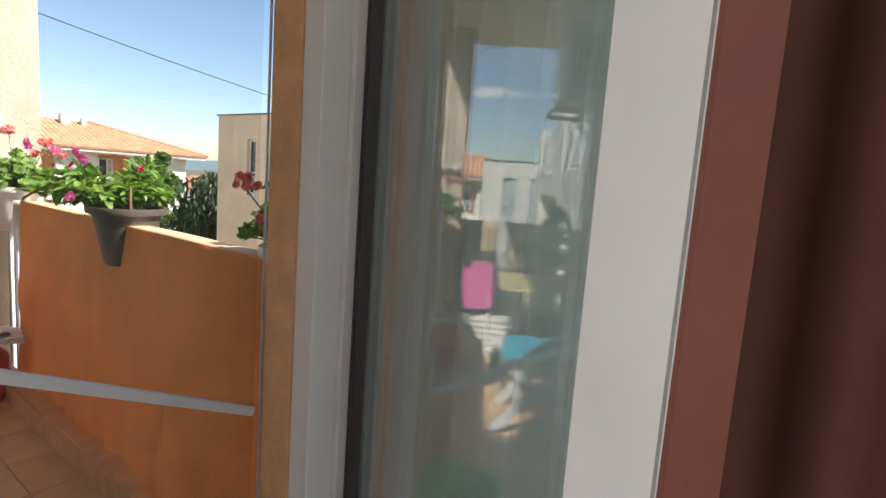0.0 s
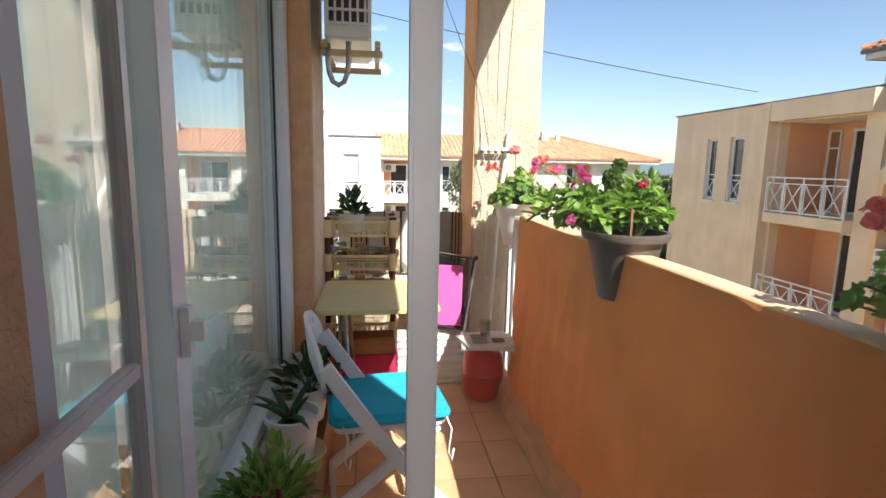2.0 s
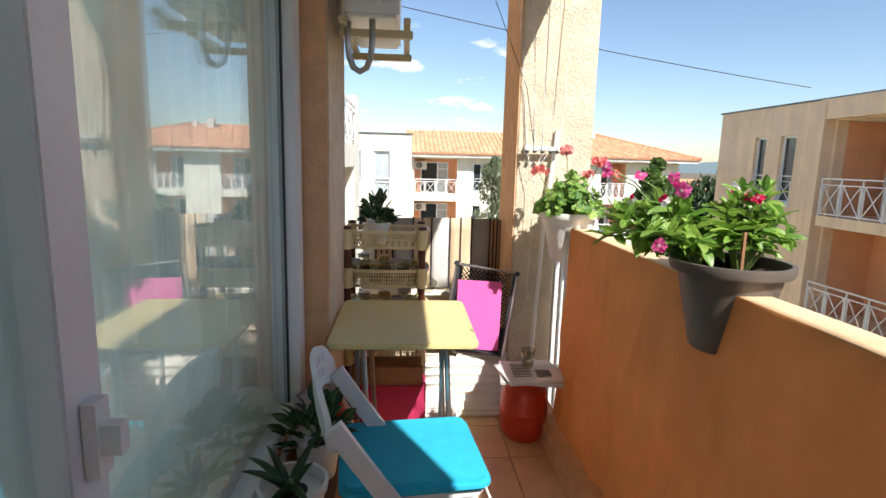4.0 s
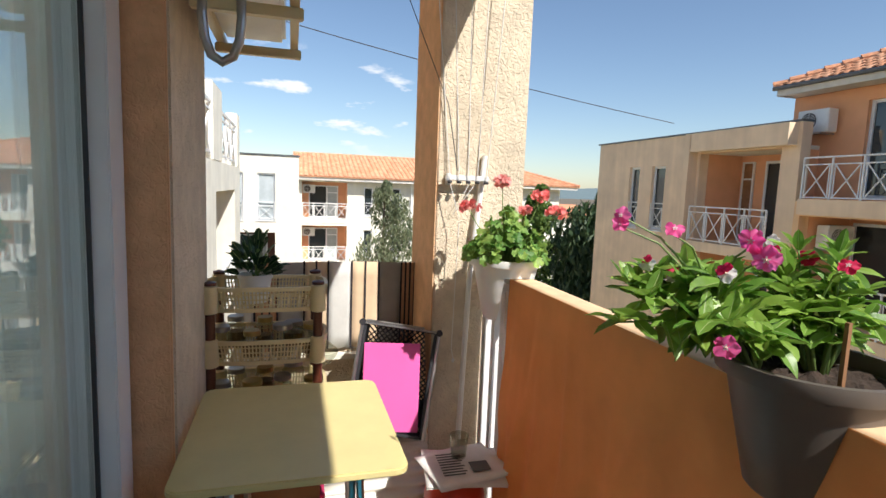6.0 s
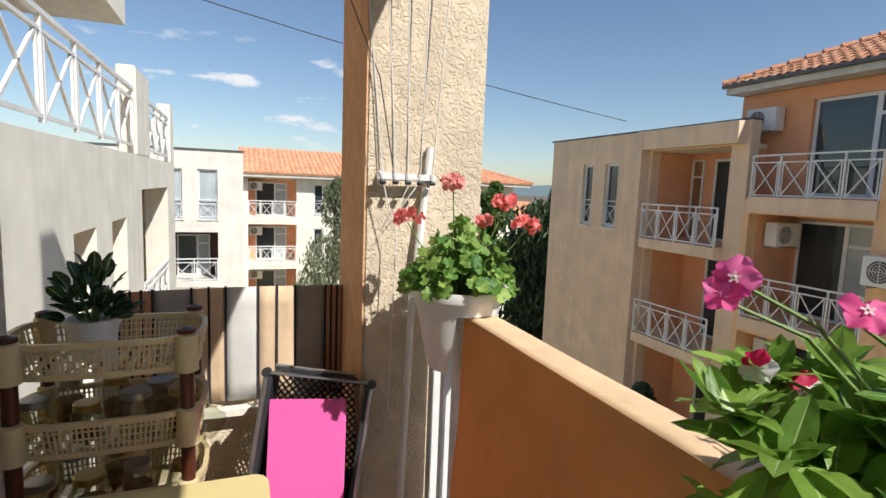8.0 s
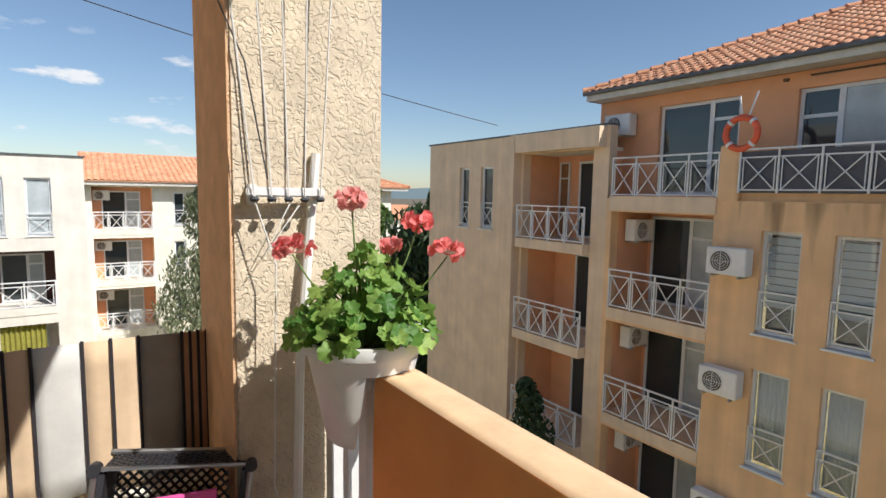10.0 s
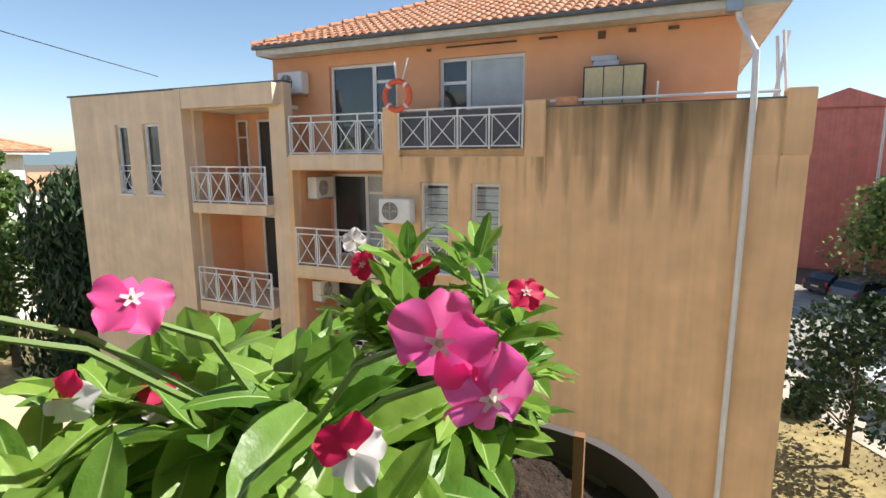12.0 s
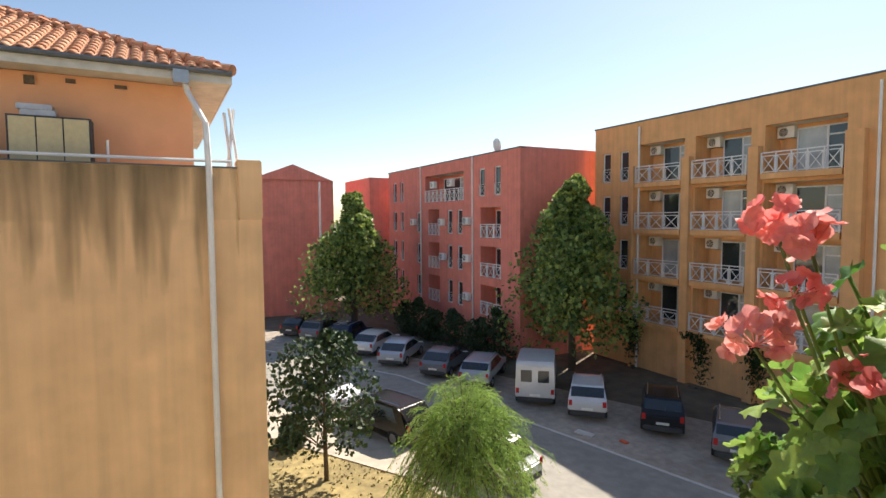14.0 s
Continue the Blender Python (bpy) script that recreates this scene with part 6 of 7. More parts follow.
def basket(z, h=0.075, grid=True):
    g = Geo()
    n = 44
    ring = []
    for k in range(n):
        a = math.tau * k / n
        c, s = math.cos(a), math.sin(a)
        e = 0.55
        ring.append((RX + RW / 2 * math.copysign(abs(c) ** e, c), RY + RD_ / 2 * math.copysign(abs(s) ** e, s)))
    for k in range(n):
        (x0, y0), (x1, y1) = ring[k], ring[(k + 1) % n]
        sh = 0.94
        b0 = (RX + (x0 - RX) * sh, RY + (y0 - RY) * sh)
        b1 = (RX + (x1 - RX) * sh, RY + (y1 - RY) * sh)
        g.bar((x0, y0, z + h), (x1, y1, z + h), 0.012, 0.014)
        g.bar((*b0, z), (*b1, z), 0.010, 0.014)
        L_ = math.hypot(x1 - x0, y1 - y0)
        m = max(1, int(round(L_ / 0.013)))
        for q in range(m):
            t = (q + 0.5) / m
            g.bar((b0[0] + (b1[0] - b0[0]) * t, b0[1] + (b1[1] - b0[1]) * t, z), (x0 + (x1 - x0) * t, y0 + (y1 - y0) * t, z + h), 0.004)
        for q in (0.25, 0.5, 0.75):
            g.bar((b0[0] + (x0 - b0[0]) * q, b0[1] + (y0 - b0[1]) * q, z + h * q), (b1[0] + (x1 - b1[0]) * q, b1[1] + (y1 - b1[1]) * q, z + h * q), 0.0035)
    for k in range(1, 13):
        xx = RX - RW / 2 + RW * k / 13
        g.bar((xx, RY - RD_ * 0.44, z), (xx, RY + RD_ * 0.44, z), 0.014, 0.005)
    return g


TIERS = [0.925, 0.735, 0.545, 0.34]
for z in TIERS:
    part("basket", basket(z), M["plastic_yellow"], rk)
POSTS = [(RX + sx * RW * 0.42, RY + sy * RD_ * 0.46) for sx in (-1, 1) for sy in (-1, 1)]
for x, y in POSTS:
    part("post", Geo().tube([(x, y, 0.0), (x, y, 1.005)], 0.017, 10), M["brown"], rk, "dark brown post", smooth=True)
    for z in TIERS:
        part("collar", Geo().lathe([(0.0172, -0.01), (0.028, -0.005), (0.025, 0.085), (0.0172, 0.09)], 12, (x, y, z)), M["plastic_yellow"], rk, smooth=True)
    part("cap", Geo().lathe([(0.022, 0), (0.022, 0.01), (0.0, 0.016)], 10, (x, y, 1.0155)), M["brown"], rk, smooth=True)
M["lid"] = mat("jar_lid", (0.45, 0.33, 0.12), 0.35, 0.8)
M["lid2"] = mat("jar_lid_steel", (0.35, 0.34, 0.32), 0.35, 0.8)
M["filling"] = mat("dried_filling", (0.25, 0.15, 0.06), 0.9, var=0.5, scale=60)
M["jarglass"] = glass_mat("jar_glass", (0.82, 0.84, 0.78), 1.45, 0.02)
rnd = random.Random(12)
for z in TIERS[1:3]:
    for k in range(7):
        x = RX - RW * 0.36 + RW * 0.74 * (k % 4) / 3 + (0.04 if k > 3 else 0)
        if x > RX + RW * 0.40:
            continue
        y = RY - 0.06 if k < 4 else RY + 0.06
        r, h = rnd.uniform(0.034, 0.042), rnd.uniform(0.09, 0.12)
        j = thing("glass_jar", Matrix.Translation((x, y, z + 0.006)), "clear glass jar with a metal lid on the rack", "jar", "jars on the rack")
        part("glass", Geo().lathe([(r * .9, 0), (r, .008), (r, h * .75), (r * .8, h * .88), (r * .8, h)], 16), M["jarglass"], j, smooth=True)
        part("lid", Geo().lathe([(r * .86, h - .012), (r * .86, h + .004), (r * .8, h + .006), (0, h + .006)], 16), M["lid"] if k % 2 else M["lid2"], j, smooth=True)
        if rnd.random() < 0.5:
            part("filling", Geo().lathe([(r * .86, .005), (r * .9, h * rnd.uniform(.3, .6))], 12), M["filling"], j, smooth=True)
bj = thing("bottle", Matrix.Translation((0.10, 3.36, 0.69)) @ Matrix.Rotation(radians(-50), 4, "Y"), "clear plastic bottle lying at the rack's side", "bottle")
part("glass", Geo().lathe([(.035, 0), (.042, .01), (.042, .12), (.02, .17), (.018, .2), (0, .2)], 16), M["jarglass"], bj, smooth=True)
tin = thing("black_pot", Matrix.Translation((0.045, 3.17, 0.60)) @ Matrix.Rotation(radians(80), 4, "X"), "small black open pot hooked on the rack", "pot")
part("body", Geo().lathe([(0.03, 0.0), (0.042, 0.08), (0.039, 0.08), (0.028, 0.004)], 18), M["brown"], tin, smooth=True)

cr = thing("crimson_box", Matrix.Translation((-0.11, 3.10, 0)), "crimson fabric storage box under the table", "box")
part("body", Geo().box(-0.17, 0.17, -0.06, 0.08, 0.0, 0.30), M["crimson_box"], cr, bevel=0.01)
bk = thing("wooden_crate", Matrix.Translation((-0.12, 3.06, 0.302)), "small brown wooden tray on the crimson box", "crate")
part("body", Geo().box(-0.16, 0.16, -0.04, 0.10, 0, 0.012).box(-0.16, 0.16, -0.04, -0.03, .013, .09).box(-0.16, 0.16, 0.09, 0.10, .013, .09), M["wood"], bk, bevel=0.003)
fo = thing("foam_bundle", Matrix.Translation((0.24, 3.40, 0)), "stack of pale foam sheets leaning at the end wall", "foam")


def foam(u, v):
    return (-0.17 + 0.44 * u, -0.12 + 0.10 * v + 0.006 * math.sin(v * 40), 0.02 + 0.27 * v)


part("foam_block", Geo().sheet(foam, 4, 60, 0.10), M["foam"], fo, smooth="all")
pb = thing("paper_stack", Matrix.Translation((0.10, 3.18, 0)), "stack of pale papers and green packets", "papers")
for k in range(6):
    part("packet", Geo().box(-0.04, 0.12, -0.05, 0.10, k * 0.026, k * 0.026 + 0.023), M["leaf"] if k < 3 else M["paper"], pb, bevel=0.003)

# black lattice crate with the pink board
ct = thing("lattice_crate", Matrix.Translation((0.325, 3.39, 0.337)) @ Matrix.Rotation(radians(-14), 4, "Z") @ Matrix.Rotation(radians(-12), 4, "X") @ Matrix.Rotation(radians(7), 4, "Y"), "black plastic lattice crate standing on end with a grey rim", "crate")
g = Geo()
for k in range(-10, 16):
    a, b = Vector((-0.15 + k * 0.024, 0, 0.0)), Vector((-0.15 + k * 0.024 + 0.30, 0, 0.30))
    for p, q in ((a, b), (Vector((-a.x, 0, a.z)), Vector((-b.x, 0, b.z)))):
        t0 = max(0, (-0.15 - min(p.x, q.x)) / 0.30)
        t1 = 1 - max(0, (max(p.x, q.x) - 0.15) / 0.30)
        if t1 > t0:
            if p.x < q.x:
                A, B = p.lerp(q, t0), p.lerp(q, t1)
            else:
                A, B = p.lerp(q, 1 - t1), p.lerp(q, 1 - t0)
            g.bar(A + Vector((0, -.02, .17)), B + Vector((0, -.02, .17)), 0.006)
part("lattice", g, M["crate"], ct, m=Matrix.Translation((0, 0.132, -0.035)))
part("back_panel", Geo().box(-0.145, 0.145, 0.108, 0.116, 0.012, 0.14), M["crate"], ct)
g = Geo()
for k in range(-5, 14):
    for sgn in (1, -1):
        p, q = Vector((-0.15 + k * 0.024, -0.02, 0.445)), Vector((-0.15 + k * 0.024 + 0.13, 0.11, 0.445))
        t0, t1 = max(0.0, (-0.15 - p.x) / 0.13), 1 - max(0.0, (q.x - 0.15) / 0.13)
        if t1 > t0:
            A, B = p.lerp(q, t0), p.lerp(q, t1)
            if sgn < 0:
                A.x, B.x = -A.x, -B.x
            g.bar(A, B, 0.006)
part("top_lattice", g, M["crate"], ct)
part("frame", Geo().box(-0.16, -0.145, -0.03, 0.12, 0.0, 0.44).box(0.145, 0.16, -0.03, 0.12, 0.0, 0.44).box(-0.145, 0.145, -0.03, 0.12, 0.0, 0.012), M["crate"], ct, bevel=0.003)
part("rim", Geo().tube([(-0.165, -0.03, 0.0), (-0.165, -0.03, 0.45), (0.165, -0.03, 0.45), (0.165, -0.03, 0.0)], 0.009, 8).tube([(-0.165, 0.12, 0.45), (0.165, 0.12, 0.45)], 0.008, 8), M["metal"], ct, "grey metal rim", smooth=True)
for x_ in (-0.165, 0.165):
    part("corner_cap", Geo().tube([(x_, -0.045, 0.45), (x_, -0.015, 0.45)], 0.014, 10), M["crate"], ct, "round black corner cap", smooth=True)
pk = thing("pink_board", Matrix.Translation((0.335, 3.372, 0.349)) @ Matrix.Rotation(radians(-14), 4, "Z") @ Matrix.Rotation(radians(-12), 4, "X"), "bright pink board leaning on the lattice crate", "board")
part("board", rounded_slab(-0.115, 0.125, 0.0, 0.012, 0.0, 0.37, 0.004), M["bag_pink"], pk, bevel=0.002)
sup = thing("white_box", Matrix.Translation((0.40, 3.46, 0)), "pale box under the lattice crate", "box")
part("body", Geo().box(-0.16, 0.12, -0.06, 0.20, 0, 0.315), M["foam"], sup, bevel=0.01)

# gas bottle, stool tray with paper and a glass
gb = thing("gas_bottle", Matrix.Translation((0.55, 3.10, 0)), "worn red gas bottle with paint rubbed away", "gas bottle")
part("body", Geo().lathe([(0.08, 0), (0.095, 0.012), (0.112, 0.04), (0.118, 0.085), (0.118, 0.148), (0.121, 0.153), (0.118, 0.158), (0.117, 0.215), (0.106, 0.262), (0.075, 0.292), (0.03, 0.302)], 32), M["bottle"], gb, smooth=True)
part("collar", Geo().lathe([(0.055, 0.294), (0.055, 0.345), (0.051, 0.345), (0.051, 0.294)], 20, closed=True), M["bottle"], gb, smooth=True)
tr = thing("newspaper", Matrix.Translation((0.555, 3.03, 0.347)) @ Matrix.Rotation(radians(4), 4, "X"), "folded newspaper lying on the gas bottle", "newspaper")
for k in range(4):
    a = rnd.uniform(-0.5, 0.5)

    def page(u, v, a=a, k=k):
        x, y = (u - .5) * 0.29, (v - .5) * 0.23
        return (x * math.cos(a) - y * math.sin(a), x * math.sin(a) + y * math.cos(a), 0.004 + 0.005 * k + 0.012 * abs(x * 7) ** 3 * (0.4 if k < 3 else 0.9) * math.sin(y * 10 + k))

    part("page", Geo().sheet(page, 10, 8, 0.0015), M["paper"], tr, smooth="all")
ink = Geo()
for k in range(9):
    ink.box(-0.09, -0.01 + 0.01 * (k % 2), -0.07 + k * 0.016, -0.062 + k * 0.016, 0.0265, 0.0268)
ink.box(0.02, 0.09, -0.06, 0.0, 0.0265, 0.0268)
part("print", ink, M["ink"], tr, "grey print")
gl_ = thing("drinking_glass", Matrix.Translation((0.55, 3.07, 0.377)), "small clear glass on the newspaper", "glass")
part("glass", Geo().lathe([(0.028, 0), (0.036, 0.085), (0.034, 0.085), (0.026, 0.006)], 18), M["jarglass"], gl_, smooth=True)

# broom handle
br = thing("broom", pose(0, 0, 0), "white-handled broom leaning on the pillar", "broom")
part("stick", Geo().tube([(0.60, 3.26, 0.05), (0.68, 3.41, 1.0), (0.735, 3.435, 1.52)], 0.012, 8), M["plastic_white"], br, "white stick", smooth=True)
part("head", Geo().box(0.56, 0.66, 3.22, 3.27, 0.0, 0.05), M["brown"], br, bevel=0.006)

# clothes line bracket on the pillar with strings
al = thing("clothes_line", Matrix.Translation((0.555, 3.40, 1.41)), "white clothes-line bracket with thin cords up the pillar", "clothes line")
part("bracket", Geo().box(0, 0.19, 0.0, 0.02, 0, 0.022).box(0.01, 0.03, 0.02, 0.05, -0.02, 0.03).box(0.16, 0.18, 0.02, 0.05, -0.02, 0.03), M["white"], al, bevel=0.003)
for k in range(5):
    part("pulley", Geo().lathe([(0.008, -0.006), (0.012, 0), (0.008, 0.006)], 8, (0.015 + k * 0.04, -0.008, -0.006)), M["pvc_dark"], al)
    x = 0.015 + k * 0.04
    part("cord", Geo().tube([(x, -0.008, 0.0), (x - 0.12 + 0.045 * k, -0.03, 1.1)], 0.0022, 5), M["paper"], al)
part("cord", Geo().tube([(-0.02, -0.02, 1.1), (-0.16, -0.1, 1.05)], 0.0022, 5).tube([(0.015, -0.01, -0.01), (0.06, -0.015, -0.16), (0.05, -0.01, -0.72), (0.06, -0.01, -0.76)], 0.002, 5).tube([(0.10, -0.01, -0.01), (0.03, -0.02, -0.14), (0.12, -0.01, -0.02)], 0.002, 5), M["paper"], al, "dangling cords")
part("knot", Geo().lathe([(0, -0.012), (0.009, 0), (0, 0.012)], 8, (0.06, -0.01, -0.77)), M["paper"], al)

# cables in the sky
cb = thing("overhead_cable", pose(0, 0, 0), "dark overhead cable crossing the yard", "cable")
part("cable", Geo().tube([(-6 + 1.9 * k, 16 + 0.35 * k - 0.02 * k * k, 6.6 - 0.30 * k + 0.004 * k * k) for k in range(11)], 0.014, 5), M["pvc_dark"], cb)
cb2 = thing("overhead_cable", pose(0, 0, 0), "thin line slung past the pillar", "cable")
part("cable", Geo().tube([(0.30, 3.6, 2.44), (0.56, 3.42, 1.72), (0.60, 3.39, 1.45)], 0.002, 5), M["pvc_dark"], cb2)

# air conditioner on the pier end
ac = thing("air_conditioner", Matrix.Translation((-0.30, 2.74, 1.82)) @ Matrix.Rotation(radians(90), 4, "Z"), "cream air conditioner unit on brackets high on the pier", "air conditioner")
part("casing", Geo().box(-0.05, 0.52, -0.22, -0.02, 0.03, 0.50), M["plastic_white"], ac, bevel=0.012)
g = Geo()
for k in range(6):
    g.box(-0.062, -0.052, -0.20 + k * 0.032, -0.19 + k * 0.032, 0.08, 0.46)
for k in range(7):
    g.box(-0.064, -0.053, -0.21, -0.03, 0.09 + k * 0.055, 0.10 + k * 0.055)
part("grille", g, M["plastic_white"], ac, "white grille")
# the casing is solid; a dark sheet paints the shade behind the grille
part("vent", Geo().box(-0.051, -0.0505, -0.205, -0.03, 0.09, 0.45), M["pvc_dark"], ac, "dark sheet behind the grille for the shade inside")
part("bracket", Geo().box(-0.07, 0.54, -0.26, -0.235, 0.0, 0.025).box(0.0, 0.03, -0.27, 0.0, -0.03, -0.002).box(0.45, 0.48, -0.27, 0.0, -0.03, -0.002).box(-0.07, 0.54, -0.03, -0.005, 0.0, 0.025), M["plastic_yellow"], ac, "cream bracket rails", bevel=0.003)
part("hose", Geo().tube([(0.0, -0.03, 0.02), (0.0, -0.03, -0.05), (0.0, -0.035, -0.10), (0.0, -0.05, -0.14), (0.0, -0.075, -0.155), (0.0, -0.10, -0.14), (0.0, -0.115, -0.10), (0.0, -0.12, -0.05), (0.0, -0.12, 0.03)], 0.012, 10), M["metal"], ac, "insulated grey hose", smooth="all")

# window bench
bn = thing("low_shelf", pose(0, 0, 0), "low brown wooden shelf under the window", "shelf")
part("top", Geo().box(-0.445, -0.26, 1.0, 2.65, 0.27, 0.295), M["wood"], bn, "brown wooden board", bevel=0.004)
part("front", Geo().box(-0.275, -0.262, 1.0, 2.65, 0.0, 0.268), M["wood"], bn, bevel=0.003)


# ---------- plants ----------
M["midrib"] = mat("pale_leaf_midrib", (0.42, 0.55, 0.22), 0.45, trans=0.3)
def leaf_mesh(name, material, L, W, kind="oval", fold=0.25, curl=0.3):
    g = Geo()
    if kind == "round":
        n = 28
        v = [(0, 0, 0.0)]
        for ring, rr in ((0, 0.55), (1, 1.0)):
            for k in range(n):
                a = math.tau * k / n
                cut = 1.0 - (0.75 if k == 0 else 0.0) * (0.8 if ring else 0.5)
                r = L / 2 * rr * cut * (1 + (0.11 * math.cos(a * 7) if ring else 0))
                v.append((r * math.cos(a), r * math.sin(a), curl * L * 0.35 * rr ** 2 + (0.075 * L * math.sin(a * 7 + 0.6) if ring else 0) + 0.06 * L * math.sin(a * 2)))
        f = [(0, 1 + k, 1 + (k + 1) % n) for k in range(n)] + [(1 + k, 1 + n + k, 1 + n + (k + 1) % n, 1 + (k + 1) % n) for k in range(n)]
        g.add(v, f)
    else:
        cols = (-1.0, -0.68, -0.34, -0.05, 0.05, 0.34, 0.68, 1.0)

        def fn(u, v):
            t = v
            w = W * math.sin(math.pi * min(1, t ** 0.85 * 0.96 + 0.04)) ** (0.58 if kind == "oval" else 1.0)
            s = cols[int(round(u * 7))]
            return (s * w / 2, t * L, fold * abs(s) ** 0.7 * w * 0.6 - curl * L * t * t + 0.022 * L * math.sin(t * 14 + s * 1.5) * abs(s))
        g.sheet(fn, 7, 7)
        me = mesh_of(name, g, material, "all")
        me.materials.append(M["midrib"])
        me.polygons.foreach_set("material_index", [1 if i % 7 == 3 else 0 for i in range(len(me.polygons))])
        return me
    return mesh_of(name, g, material, "all")


VL = [leaf_mesh("leaf", M["leaf"], 0.072, 0.031, fold=f, curl=c) for f, c in ((0.4, 0.25), (0.2, 0.5), (0.5, 0.1), (0.3, -0.15))]
GL = [leaf_mesh("leaf", M["leaf_ger"], d, d, "round", curl=c) for d, c in ((0.058, 0.5), (0.048, 0.2), (0.04, 0.7), (0.062, -0.3))]
SL = [leaf_mesh("leaf", M["leaf_dark"], 0.055, 0.035, fold=0.3, curl=c) for c in (0.1, 0.3)]
petal_g = Geo().sheet(lambda u, v: ((u * 2 - 1) * 0.0122 * (0.16 + math.sin(math.pi * (0.05 + 0.80 * v ** 1.25))) + 0.003 * v, 0.002 + 0.026 * v - 0.004 * (u * 2 - 1) ** 2 * v, 0.005 * v * v + 0.004 * math.sin(u * 8) * v * v - 0.004 * v ** 3), 8, 7)
PETAL = {n: mesh_of("petal", petal_g, M[n], "all") for n in ("pink", "crimson", "petal_white")}
M["leaf_many"] = mat("leaf_green_mixed", (0.12, 0.27, 0.035), 0.36, var=0.2, scale=30, trans=0.42, hue=(0.36, 0.54, 0.10), per_island=1, bump=0.001, bump_scale=90)
M["eye"] = mat("flower_eye", (0.75, 0.60, 0.45), 0.7)
gp = Geo().sheet(lambda u, v: ((u * 2 - 1) * 0.009 * (0.3 + math.sin(math.pi * (0.1 + 0.7 * v))), 0.001 + 0.016 * v, 0.004 * v * v + 0.002 * math.sin(u * 6)), 3, 3)


def aim(p, d, roll=0.0, s=1.0):
    """A pose at p whose y runs along d."""
    q = Vector(d).to_track_quat("Y", "Z").to_matrix().to_4x4()
    return Matrix.Translation(p) @ q @ Matrix.Rotation(roll, 4, "Y") @ Matrix.Scale(s, 4)


def rail_pot(m, material, R=0.14, H=0.235, name="railing_pot", label="", notch=0.065, half=0.046):
    """A tapered pot whose foot is split by a notch, so that it rides on the railing."""
    p = thing(name, m, label, "flower pot")
    n = 48
    zn = H - notch
    rad = lambda z: R * (0.56 + 0.36 * z / H)
    g = Geo().lathe([(rad(zn), zn), (rad(H - 0.028), H - 0.028), (R, H - 0.026), (R * 1.03, H - 0.012), (R * 1.02, H), (R * 0.94, H), (R * 0.90, H * 0.86), (R * 0.5, H * 0.84), (0.0, H * 0.84)], n)
    for s in (-1, 1):
        rings = []
        for z, shrink in ((0.0, 0.93), (0.008, 1.0), (zn * 0.5, 1.0), (zn, 1.0)):
            r = rad(z) * shrink
            w = half + 0.004 * (1 - z / zn)
            a0 = math.acos(min(0.98, w / r))
            pts = [(s * r * math.cos(a0 * (2 * k / 16 - 1)), r * math.sin(a0 * (2 * k / 16 - 1)), z) for k in range(17)]
            rings.append(pts)
        base = len(g.v)
        m_ = 17
        g.v += [q for ring in rings for q in ring]
        for i in range(len(rings) - 1):
            for k in range(m_):
                a, b = base + i * m_ + k, base + i * m_ + (k + 1) % m_
                g.f.append((a, b, b + m_, a + m_) if s > 0 else (b, a, a + m_, b + m_))
        g.f.append(tuple(base + k for k in range(m_)))
    part("body", g, material, p, smooth=True)
    lump = Geo().sheet(lambda u, v: (R * 0.90 * v * math.cos(math.tau * u), R * 0.90 * v * math.sin(math.tau * u), H * 0.87 + 0.012 * noise.noise(Vector((math.cos(math.tau * u) * v * 6, math.sin(math.tau * u) * v * 6, 2.0)))), 36, 12)
    part("soil", lump, M["soil"], p, "dark potting soil", smooth="all")
    return p


